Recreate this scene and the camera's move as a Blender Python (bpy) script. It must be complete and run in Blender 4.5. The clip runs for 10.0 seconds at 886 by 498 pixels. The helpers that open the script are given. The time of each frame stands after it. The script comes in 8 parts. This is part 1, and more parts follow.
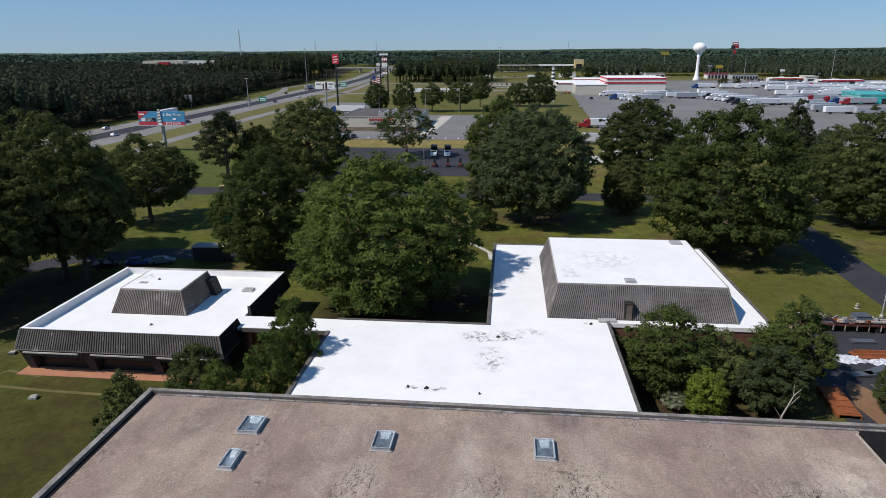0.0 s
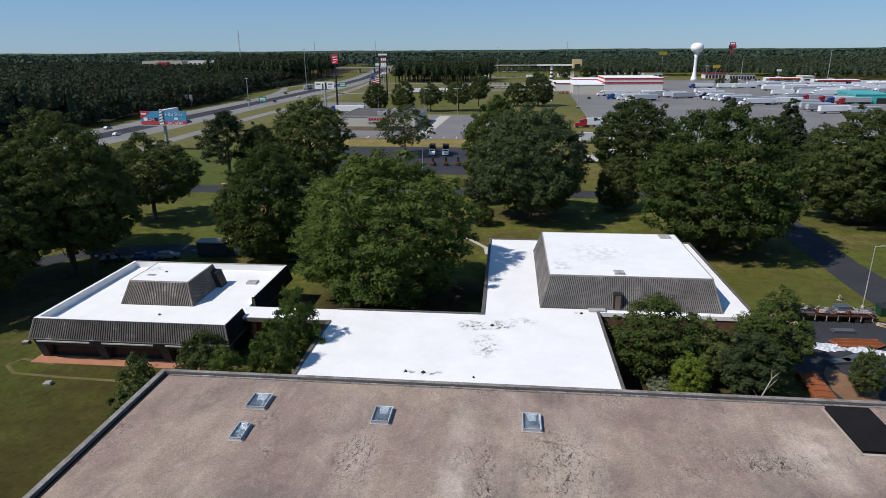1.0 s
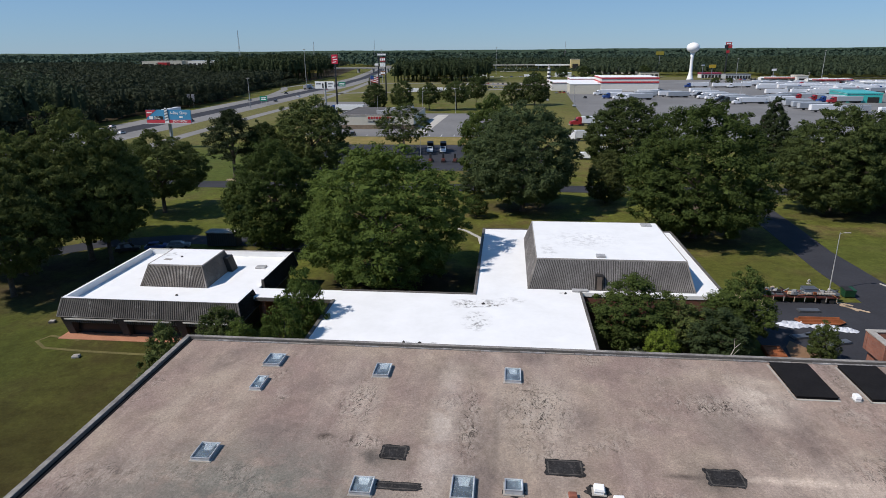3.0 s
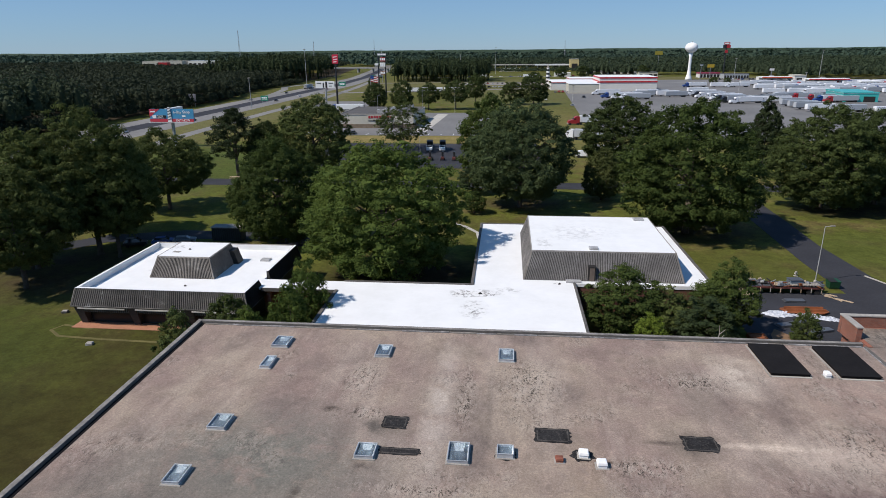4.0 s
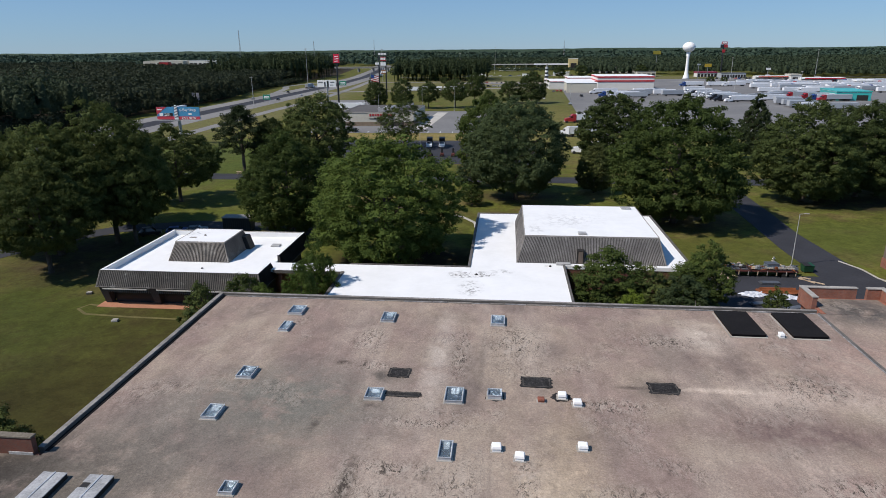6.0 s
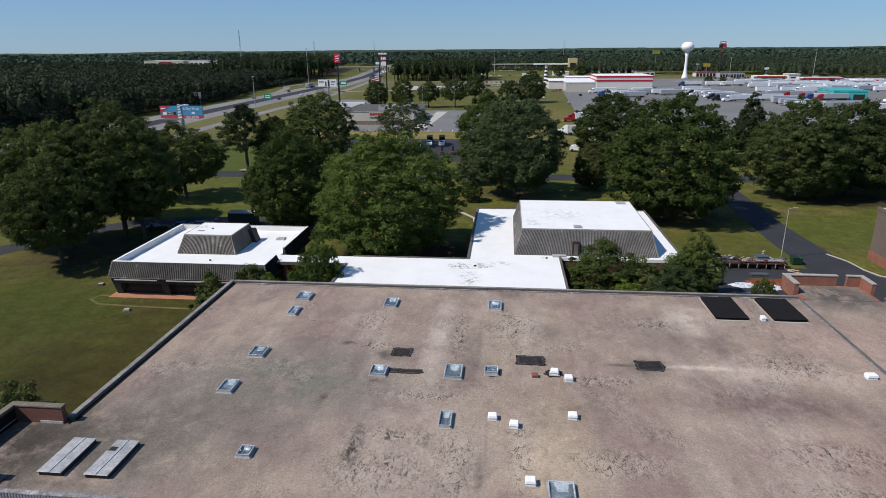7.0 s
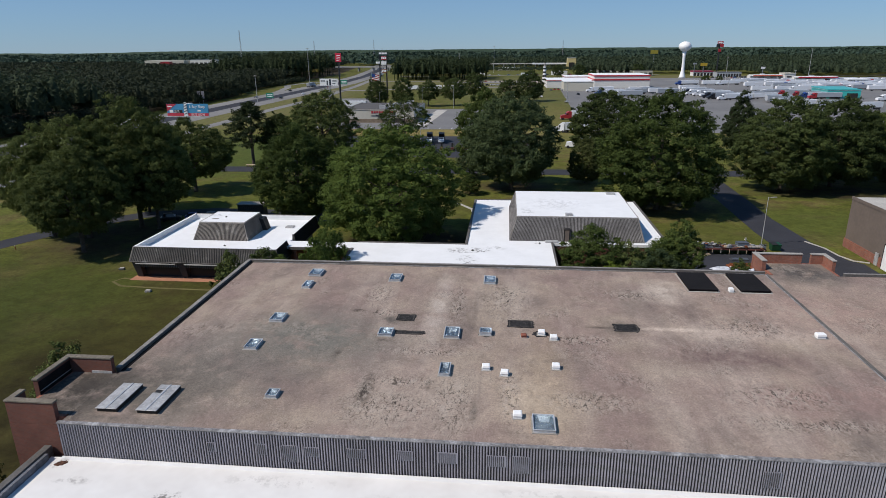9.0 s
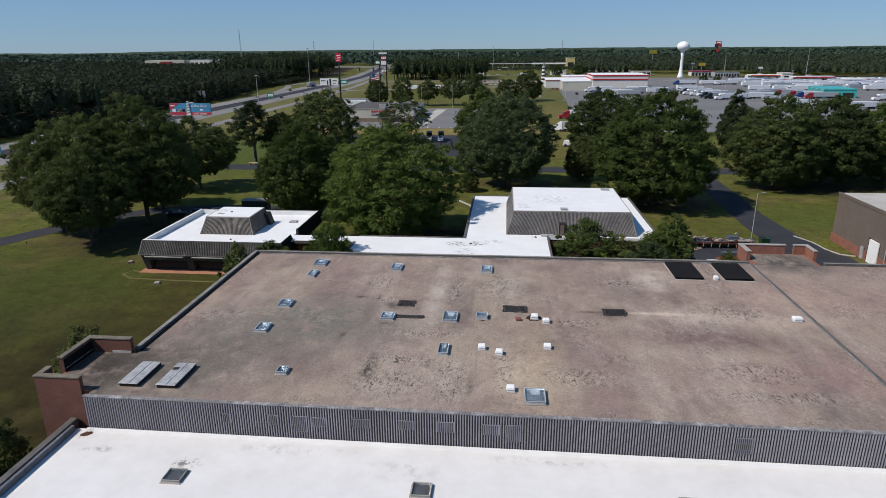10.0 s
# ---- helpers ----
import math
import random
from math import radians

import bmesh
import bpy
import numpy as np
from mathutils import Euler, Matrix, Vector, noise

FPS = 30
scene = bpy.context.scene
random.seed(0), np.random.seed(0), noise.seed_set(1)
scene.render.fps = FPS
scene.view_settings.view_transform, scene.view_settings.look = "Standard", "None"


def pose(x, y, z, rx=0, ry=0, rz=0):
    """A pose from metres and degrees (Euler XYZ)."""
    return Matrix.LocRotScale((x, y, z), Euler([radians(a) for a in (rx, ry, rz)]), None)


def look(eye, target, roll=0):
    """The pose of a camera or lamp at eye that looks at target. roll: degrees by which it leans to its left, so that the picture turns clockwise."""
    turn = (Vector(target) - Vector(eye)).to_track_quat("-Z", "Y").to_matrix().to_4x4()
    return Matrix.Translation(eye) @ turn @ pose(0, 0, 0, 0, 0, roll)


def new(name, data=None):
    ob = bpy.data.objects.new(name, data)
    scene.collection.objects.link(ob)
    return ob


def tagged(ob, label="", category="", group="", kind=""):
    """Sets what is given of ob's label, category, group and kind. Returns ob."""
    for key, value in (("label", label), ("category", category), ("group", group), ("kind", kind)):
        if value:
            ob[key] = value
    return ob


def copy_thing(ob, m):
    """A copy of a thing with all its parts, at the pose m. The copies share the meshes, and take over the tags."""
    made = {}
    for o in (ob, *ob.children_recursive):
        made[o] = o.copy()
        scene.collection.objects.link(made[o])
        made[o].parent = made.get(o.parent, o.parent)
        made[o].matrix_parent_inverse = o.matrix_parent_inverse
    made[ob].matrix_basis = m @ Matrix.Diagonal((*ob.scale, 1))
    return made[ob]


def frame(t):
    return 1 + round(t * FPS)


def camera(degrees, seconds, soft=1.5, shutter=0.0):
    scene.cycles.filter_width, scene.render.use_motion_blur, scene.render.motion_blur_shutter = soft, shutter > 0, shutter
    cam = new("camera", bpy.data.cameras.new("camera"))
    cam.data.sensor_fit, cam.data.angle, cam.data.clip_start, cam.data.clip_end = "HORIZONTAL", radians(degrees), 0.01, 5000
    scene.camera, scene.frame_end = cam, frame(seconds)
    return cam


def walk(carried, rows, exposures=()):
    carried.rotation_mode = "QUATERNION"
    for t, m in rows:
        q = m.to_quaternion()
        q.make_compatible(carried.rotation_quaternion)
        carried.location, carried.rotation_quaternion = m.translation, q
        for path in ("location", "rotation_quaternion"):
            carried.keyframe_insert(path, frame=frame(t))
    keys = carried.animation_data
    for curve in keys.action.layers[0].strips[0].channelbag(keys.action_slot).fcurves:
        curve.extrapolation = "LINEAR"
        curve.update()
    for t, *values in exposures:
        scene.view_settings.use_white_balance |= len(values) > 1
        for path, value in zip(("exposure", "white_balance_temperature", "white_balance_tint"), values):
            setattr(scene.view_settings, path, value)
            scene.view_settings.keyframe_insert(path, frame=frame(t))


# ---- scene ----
cam = camera(70.6, 10.0, soft=0.6)
PATH = [
    (0.0, look((-2.737, -1.342, 37.561), (-12.759, 93.399, 7.167), -0.401)),
    (0.5, look((-2.377, -3.037, 37.627), (-12.333, 91.711, 7.234), -0.413)),
    (1.0, look((-2.021, -4.764, 37.684), (-11.922, 89.989, 7.292), -0.424)),
    (1.5, look((-1.672, -6.518, 37.732), (-11.529, 88.240, 7.337), -0.435)),
    (2.0, look((-1.335, -8.292, 37.768), (-11.156, 86.468, 7.371), -0.445)),
    (2.5, look((-1.013, -10.082, 37.793), (-10.807, 84.680, 7.391), -0.454)),
    (3.0, look((-0.708, -11.882, 37.806), (-10.481, 82.880, 7.398), -0.463)),
    (3.5, look((-0.422, -13.690, 37.806), (-10.180, 81.072, 7.392), -0.471)),
    (4.0, look((-0.156, -15.502, 37.795), (-9.903, 79.258, 7.374), -0.478)),
    (4.5, look((0.091, -17.316, 37.774), (-9.649, 77.442, 7.344), -0.485)),
    (5.0, look((0.319, -19.131, 37.742), (-9.417, 75.625, 7.304), -0.492)),
    (5.5, look((0.529, -20.945, 37.702), (-9.203, 73.809, 7.255), -0.498)),
    (6.0, look((0.725, -22.759, 37.655), (-9.005, 71.992, 7.200), -0.503)),
    (6.5, look((0.908, -24.573, 37.604), (-8.819, 70.176, 7.140), -0.508)),
    (7.0, look((1.082, -26.388, 37.551), (-8.639, 68.359, 7.079), -0.512)),
    (7.5, look((1.253, -28.206, 37.500), (-8.459, 66.539, 7.020), -0.516)),
    (8.0, look((1.425, -30.031, 37.453), (-8.275, 64.713, 6.966), -0.519)),
    (8.5, look((1.604, -31.865, 37.413), (-8.078, 62.879, 6.921), -0.522)),
    (9.0, look((1.798, -33.713, 37.386), (-7.860, 61.032, 6.888), -0.524)),
    (9.5, look((2.013, -35.579, 37.375), (-7.613, 59.168, 6.874), -0.526)),
    (10.0, look((2.258, -37.468, 37.385), (-7.328, 57.282, 6.881), -0.527)),
]
walk(cam, PATH, exposures=((0.0, -0.03), (6.0, -0.01), (10.0, -0.17)))

# ---- sky and sun ----
SUN_TO = Vector((0.92, 0.465, -1.18)).normalized()      # the way the sunlight travels
world = bpy.data.worlds.new("sky")
scene.world = world
world.use_nodes = True
wn = world.node_tree.nodes
sky = wn.new("ShaderNodeTexSky")
sky.sky_type = "NISHITA"
sky.sun_disc = False
sky.sun_elevation = math.asin(-SUN_TO.z)
sky.sun_rotation = math.atan2(-SUN_TO.x, -SUN_TO.y)
sky.air_density, sky.dust_density, sky.ozone_density, sky.altitude = 1.0, 0.0, 5.0, 100.0
tint = wn.new("ShaderNodeMix")          # a clear, blue spring sky
tint.data_type, tint.blend_type = "RGBA", "MULTIPLY"
tint.inputs[0].default_value, tint.inputs[7].default_value = 1.0, (0.66, 0.88, 1.24, 1.0)
world.node_tree.links.new(sky.outputs[0], tint.inputs[6])
even = wn.new("ShaderNodeMix")
even.data_type = "RGBA"
even.inputs[0].default_value = 0.5
way, upward, deepen, dome = wn.new("ShaderNodeTexCoord"), wn.new("ShaderNodeSeparateXYZ"), wn.new("ShaderNodeMapRange"), wn.new("ShaderNodeMix")
dome.data_type = "RGBA"                 # paler at the horizon, deep blue overhead
dome.inputs[6].default_value, dome.inputs[7].default_value = (3.1, 5.02, 7.3, 1.0), (1.35, 3.2, 6.0, 1.0)
deepen.inputs["From Min"].default_value, deepen.inputs["From Max"].default_value = 0.05, 0.6
world.node_tree.links.new(way.outputs["Generated"], upward.inputs[0])
world.node_tree.links.new(upward.outputs[2], deepen.inputs["Value"])
world.node_tree.links.new(deepen.outputs[0], dome.inputs[0])
world.node_tree.links.new(dome.outputs[2], even.inputs[7])
world.node_tree.links.new(tint.outputs[2], even.inputs[6])
world.node_tree.links.new(even.outputs[2], wn["Background"].inputs[0])
wn["Background"].inputs[1].default_value = 0.082
sun_data = bpy.data.lights.new("sun", "SUN")
sun_data.energy, sun_data.angle, sun_data.color = 5.0, radians(0.53), (1.0, 0.928, 0.865)
sun = new("sun", sun_data)
sun.matrix_world = look((0, 0, 200), Vector((0, 0, 200)) + SUN_TO)


# ---- materials ----
def material(name, color, rough=0.85, metal=0.0, vary=0.25, broad=0.25, fine=6.0, bump=0.0, other=None, other_at=0.5, other_soft=0.12, other_scale=0.4, spec=0.3, each=0.0):
    """A surface with a broad and a fine variation and, where given, a second colour in patches."""
    m = bpy.data.materials.new(name)
    m.use_nodes = True
    n, l = m.node_tree.nodes, m.node_tree.links
    b = n["Principled BSDF"]
    b.inputs["Roughness"].default_value, b.inputs["Metallic"].default_value = rough, metal
    b.inputs["Specular IOR Level"].default_value = spec
    where = n.new("ShaderNodeNewGeometry").outputs["Position"]

    def noise_at(scale, detail=4.0, rough_=0.6):
        t = n.new("ShaderNodeTexNoise")
        t.inputs["Scale"].default_value, t.inputs["Detail"].default_value, t.inputs["Roughness"].default_value = scale, detail, rough_
        l.new(where, t.inputs["Vector"])
        return t.outputs[0]

    def ranged(value, a, b_, c, d):
        r = n.new("ShaderNodeMapRange")
        for k, x in zip(("From Min", "From Max", "To Min", "To Max"), (a, b_, c, d)):
            r.inputs[k].default_value = x
        l.new(value, r.inputs["Value"])
        return r.outputs[0]

    def mixed(kind, fac, a, b_):
        x = n.new("ShaderNodeMix")
        x.data_type, x.blend_type = "RGBA", kind
        for k, val in ((0, fac), (6, a), (7, b_)):
            if isinstance(val, (int, float)):
                x.inputs[k].default_value = val
            elif isinstance(val, tuple):
                x.inputs[k].default_value = (*val, 1.0)
            else:
                l.new(val, x.inputs[k])
        return x.outputs[2]

    col = color
    if other:
        col = mixed("MIX", ranged(noise_at(other_scale, 5.0), other_at - other_soft, other_at + other_soft, 0.0, 1.0), color, other)
    for scale, amount in ((broad, vary), (fine, vary * 0.8)):
        g = ranged(noise_at(scale), 0.3, 0.7, 1.0 - amount, 1.0 + amount)
        c = n.new("ShaderNodeCombineColor")
        for k in range(3):
            l.new(g, c.inputs[k])
        col = mixed("MULTIPLY", 1.0, col, c.outputs[0])
    if each:
        info = n.new("ShaderNodeObjectInfo")
        g = ranged(info.outputs["Random"], 0.0, 1.0, 1.0 - each, 1.0 + each)
        c = n.new("ShaderNodeCombineColor")
        for k in range(3):
            l.new(g, c.inputs[k])
        col = mixed("MULTIPLY", 1.0, col, c.outputs[0])
    l.new(col, b.inputs["Base Color"])
    if bump:
        bp = n.new("ShaderNodeBump")
        bp.inputs["Strength"].default_value, bp.inputs["Distance"].default_value = bump, 0.03
        l.new(noise_at(fine * 2.5), bp.inputs["Height"])
        l.new(bp.outputs[0], b.inputs["Normal"])
    return m


def plain(name, color, rough=0.5, metal=0.0, vary=0.06, fine=4.0, spec=0.4, each=0.0):
    return material(name, color, rough, metal, vary, 0.6, fine, spec=spec, each=each)


def leaf_material(name, dark, light, through_amount=0.25):
    m = bpy.data.materials.new(name)
    m.use_nodes = True
    n, l = m.node_tree.nodes, m.node_tree.links
    b = n["Principled BSDF"]
    b.inputs["Roughness"].default_value, b.inputs["Specular IOR Level"].default_value = 0.75, 0.12
    geo, info = n.new("ShaderNodeNewGeometry"), n.new("ShaderNodeObjectInfo")
    t = n.new("ShaderNodeTexNoise")
    t.inputs["Scale"].default_value, t.inputs["Detail"].default_value = 0.5, 5.0
    l.new(geo.outputs["Position"], t.inputs["Vector"])
    add = n.new("ShaderNodeMath")
    add.operation = "MULTIPLY_ADD"
    add.inputs[1].default_value = 0.16
    l.new(geo.outputs["Random Per Island"], add.inputs[0])
    l.new(t.outputs[0], add.inputs[2])
    wide, spread = n.new("ShaderNodeTexNoise"), n.new("ShaderNodeMath")
    wide.inputs["Scale"].default_value, wide.inputs["Detail"].default_value = 0.06, 4.0
    l.new(geo.outputs["Position"], wide.inputs["Vector"])
    spread.operation, spread.inputs[1].default_value = "MULTIPLY_ADD", 0.55
    l.new(wide.outputs[0], spread.inputs[0])
    l.new(add.outputs[0], spread.inputs[2])
    add2 = n.new("ShaderNodeMath")
    add2.operation = "MULTIPLY_ADD"
    add2.inputs[1].default_value = 0.35
    l.new(info.outputs["Random"], add2.inputs[0])
    l.new(spread.outputs[0], add2.inputs[2])
    r = n.new("ShaderNodeMapRange")
    r.inputs["From Min"].default_value, r.inputs["From Max"].default_value = 0.66, 1.38
    l.new(add2.outputs[0], r.inputs["Value"])
    x = n.new("ShaderNodeMix")
    x.data_type = "RGBA"
    x.inputs[6].default_value, x.inputs[7].default_value = (*dark, 1), (*light, 1)
    l.new(r.outputs[0], x.inputs[0])
    l.new(x.outputs[2], b.inputs["Base Color"])
    tr, mx = n.new("ShaderNodeBsdfTranslucent"), n.new("ShaderNodeMixShader")
    mx.inputs[0].default_value = through_amount
    l.new(x.outputs[2], tr.inputs["Color"])
    l.new(b.outputs[0], mx.inputs[1])
    l.new(tr.outputs[0], mx.inputs[2])
    l.new(mx.outputs[0], n["Material Output"].inputs["Surface"])
    return m


def glass_material(name, tint=(0.56, 0.63, 0.68)):
    m = bpy.data.materials.new(name)
    m.use_nodes = True
    b = m.node_tree.nodes["Principled BSDF"]
    b.inputs["Base Color"].default_value = (*tint, 1)
    b.inputs["Roughness"].default_value = 0.08
    b.inputs["Transmission Weight"].default_value = 1.0
    return m


def gravel_material():
    """Pinkish ballast on old bitumen: pale drifts, dark algae, cracks and specks."""
    m = bpy.data.materials.new("roof_gravel")
    m.use_nodes = True
    n, l = m.node_tree.nodes, m.node_tree.links
    b = n["Principled BSDF"]
    b.inputs["Roughness"].default_value, b.inputs["Specular IOR Level"].default_value = 0.95, 0.15
    where = n.new("ShaderNodeNewGeometry").outputs["Position"]

    def tex(scale, detail=5.0, rough_=0.6, stretch=(1, 1, 1), distort=0.0):
        mp = n.new("ShaderNodeMapping")
        mp.inputs["Scale"].default_value = stretch
        l.new(where, mp.inputs["Vector"])
        t = n.new("ShaderNodeTexNoise")
        t.inputs["Scale"].default_value, t.inputs["Detail"].default_value, t.inputs["Roughness"].default_value = scale, detail, rough_
        t.inputs["Distortion"].default_value = distort
        l.new(mp.outputs[0], t.inputs["Vector"])
        return t.outputs[0]

    def ramp(value, a, b_, c=0.0, d=1.0):
        r = n.new("ShaderNodeMapRange")
        for k, x in zip(("From Min", "From Max", "To Min", "To Max"), (a, b_, c, d)):
            r.inputs[k].default_value = x
        l.new(value, r.inputs["Value"])
        return r.outputs[0]

    def mix(fac, a, b_, kind="MIX"):
        x = n.new("ShaderNodeMix")
        x.data_type, x.blend_type = "RGBA", kind
        for k, val in ((0, fac), (6, a), (7, b_)):
            if isinstance(val, (int, float)):
                x.inputs[k].default_value = val
            elif isinstance(val, tuple):
                x.inputs[k].default_value = (*val, 1.0)
            else:
                l.new(val, x.inputs[k])
        return x.outputs[2]

    def times(a, b_):
        x = n.new("ShaderNodeMath")
        x.operation = "MULTIPLY"
        for k, val in ((0, a), (1, b_)):
            if isinstance(val, float):
                x.inputs[k].default_value = val
            else:
                l.new(val, x.inputs[k])
        return x.outputs[0]

    def cracks(scale, width, stretch, mask):
        mp, vo, di = n.new("ShaderNodeMapping"), n.new("ShaderNodeTexVoronoi"), n.new("ShaderNodeTexNoise")
        mp.inputs["Scale"].default_value = stretch
        l.new(where, di.inputs["Vector"])
        di.inputs["Scale"].default_value, di.inputs["Detail"].default_value = 1.3, 5.0
        va = n.new("ShaderNodeVectorMath")
        va.operation = "MULTIPLY_ADD"
        l.new(di.outputs["Color"], va.inputs[0])
        va.inputs[1].default_value = (1.6, 1.6, 0)
        l.new(where, va.inputs[2])
        l.new(va.outputs[0], mp.inputs["Vector"])
        vo.feature = "DISTANCE_TO_EDGE"
        vo.inputs["Scale"].default_value = scale
        l.new(mp.outputs[0], vo.inputs["Vector"])
        return times(ramp(vo.outputs["Distance"], width, width * 0.3), mask)

    def spot(x, y, rx, ry, much):
        mp, ln = n.new("ShaderNodeMapping"), n.new("ShaderNodeVectorMath")
        mp.inputs["Location"].default_value, mp.inputs["Scale"].default_value = (-x / rx, -y / ry, 0), (1 / rx, 1 / ry, 0)
        l.new(where, mp.inputs["Vector"])
        ln.operation = "LENGTH"
        l.new(mp.outputs[0], ln.inputs[0])
        return times(ramp(ln.outputs["Value"], 1.0, 0.25), much)

    col = mix(ramp(tex(0.13, 3.0), 0.38, 0.64), (0.284, 0.214, 0.184), (0.366, 0.298, 0.235))
    col = mix(ramp(tex(0.14, 4.0, 0.6, (1.6, 0.28, 1)), 0.46, 0.68, 0.0, 0.62), col, (0.46, 0.39, 0.325))
    col = mix(ramp(tex(0.12, 5.0, 0.6, (1.0, 0.6, 1)), 0.50, 0.68, 0.0, 0.8), col, (0.185, 0.152, 0.135))
    # the (-33.2, 8.5) tone joins bay floor grime and painted west wall shade
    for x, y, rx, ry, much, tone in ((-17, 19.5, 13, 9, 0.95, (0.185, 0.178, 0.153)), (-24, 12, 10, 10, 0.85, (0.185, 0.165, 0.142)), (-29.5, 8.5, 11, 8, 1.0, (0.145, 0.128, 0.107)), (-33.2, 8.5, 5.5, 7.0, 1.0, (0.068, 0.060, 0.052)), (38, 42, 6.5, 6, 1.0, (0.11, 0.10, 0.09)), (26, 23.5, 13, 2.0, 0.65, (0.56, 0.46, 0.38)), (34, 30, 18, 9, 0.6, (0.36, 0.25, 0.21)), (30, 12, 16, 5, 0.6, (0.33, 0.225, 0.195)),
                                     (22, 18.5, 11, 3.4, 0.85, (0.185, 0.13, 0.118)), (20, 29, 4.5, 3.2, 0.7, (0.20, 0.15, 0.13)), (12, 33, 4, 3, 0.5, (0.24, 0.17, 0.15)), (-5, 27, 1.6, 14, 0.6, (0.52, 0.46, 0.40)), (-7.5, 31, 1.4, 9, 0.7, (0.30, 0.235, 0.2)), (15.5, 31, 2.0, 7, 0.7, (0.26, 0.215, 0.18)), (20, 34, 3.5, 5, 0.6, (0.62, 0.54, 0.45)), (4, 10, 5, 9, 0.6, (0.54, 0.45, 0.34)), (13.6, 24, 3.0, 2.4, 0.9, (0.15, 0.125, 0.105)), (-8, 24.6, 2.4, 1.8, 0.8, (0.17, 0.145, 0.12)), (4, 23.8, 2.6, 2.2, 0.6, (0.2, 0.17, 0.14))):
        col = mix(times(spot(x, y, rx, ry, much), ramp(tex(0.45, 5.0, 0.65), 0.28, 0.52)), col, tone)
    for x, y, rx, ry, much, tone in ((5.6, 14, 2.9, 13, 0.55, (0.40, 0.315, 0.225)), (-6, 9, 7.5, 10, 0.6, (0.40, 0.335, 0.28)), (-0.25, 8.0, 0.4, 2.0, 1.0, (0.085, 0.07, 0.06)), (0.1, 13, 0.22, 6.5, 0.5, (0.19, 0.155, 0.13)), (-9.2, 10.3, 0.75, 3.2, 1.0, (0.075, 0.062, 0.052)), (-4.15, 11.6, 0.3, 1.2, 1.0, (0.09, 0.075, 0.063)), (-13.1, 16.5, 0.5, 0.9, 0.9, (0.11, 0.095, 0.08)), (-9.3, 19.6, 0.9, 0.5, 0.9, (0.13, 0.11, 0.095)), (-1.0, 28, 0.35, 7, 0.6, (0.17, 0.14, 0.12)), (-13.3, 26.3, 0.9, 0.6, 1.0, (0.07, 0.055, 0.045)), (-1.2, 11, 2.6, 8.5, 0.5, (0.40, 0.335, 0.275)), (1.3, 31, 3.2, 7.5, 0.45, (0.42, 0.35, 0.28)), (19, 24.1, 6, 0.55, 0.8, (0.60, 0.50, 0.41)), (11.3, 24.0, 1.6, 0.4, 0.9, (0.12, 0.095, 0.08)), (7.2, 21.4, 1.6, 0.3, 0.9, (0.13, 0.09, 0.07)), (21.5, 30, 1.6, 6.5, 0.6, (0.19, 0.15, 0.13)), (-9.5, 24.3, 1.4, 1.2, 0.9, (0.13, 0.115, 0.1))):
        col = mix(times(spot(x, y, rx, ry, much), ramp(tex(0.9, 6.0, 0.7), 0.30, 0.50)), col, tone)
    col = mix(ramp(tex(0.55, 6.0, 0.7, (1, 0.7, 1), 0.7), 0.47, 0.66, 0.0, 0.55), col, mix(1.0, col, (0.66, 0.655, 0.66), "MULTIPLY"))
    col = mix(ramp(tex(0.8, 6.0, 0.75, (1, 0.55, 1), 0.5), 0.52, 0.68, 0.0, 0.55), col, mix(1.0, col, (1.38, 1.37, 1.35), "MULTIPLY"))
    rough_patch = times(ramp(tex(0.17, 3.0, 0.6), 0.53, 0.63), 0.55)
    for x, y, rx, ry in ((-9.2, 10, 1.4, 4.5), (-7, 8, 5.5, 3.5), (-2, 9, 2.4, 6.5), (9, 10, 5, 2.2), (25, 8.2, 9, 1.4), (2, 31, 4, 6), (-12, 31, 2.2, 4.5), (26, 25, 5.5, 3.2), (9.5, 21, 5, 1.6), (16, 33, 5.5, 2.2), (2.5, 11, 1.2, 6), (24, 12, 6, 2.5), (-6.5, 12, 5, 1.3), (-5, 17.5, 6, 1.1), (-10.5, 26, 2.0, 1.4), (-3, 29, 1.2, 8)):
        mx = n.new("ShaderNodeMath")
        mx.operation = "MAXIMUM"
        l.new(rough_patch, mx.inputs[0])
        l.new(spot(x, y, rx, ry, 1.0), mx.inputs[1])
        rough_patch = mx.outputs[0]
    grime = (0.06, 0.05, 0.042)
    blots = times(ramp(tex(2.2, 9.0, 0.85, (1.25, 0.62, 1), 1.1), 0.535, 0.56), rough_patch)
    col = mix(times(ramp(tex(1.7, 5.0, 0.75, (1, 0.5, 1), 0.9), 0.47, 0.56, 0.0, 0.6), rough_patch), col, (0.45, 0.39, 0.33))
    col = mix(times(blots, ramp(tex(3.5, 4.0, 0.8), 0.30, 0.46)), col, grime)
    col = mix(cracks(0.5, 0.011, (1, 1, 0), times(times(rough_patch, ramp(tex(0.9, 4.0, 0.7), 0.42, 0.52)), 0.95)), col, grime)
    col = mix(times(ramp(tex(1.1, 8.0, 0.9, (1.0, 1.3, 1), 0.8), 0.60, 0.66), ramp(tex(0.25, 3.0, 0.6, (1, 1, 1), 0.3), 0.57, 0.64)), col, (0.08, 0.066, 0.054))
    col = mix(ramp(tex(2.6, 6.0, 0.85), 0.36, 0.70, 0.0, 0.4), col, mix(1.0, col, (0.62, 0.58, 0.55), "MULTIPLY"))
    col = mix(ramp(tex(6.0, 5.0, 0.9), 0.42, 0.64, 0.0, 0.8), col, mix(1.0, col, (0.58, 0.56, 0.54), "MULTIPLY"))
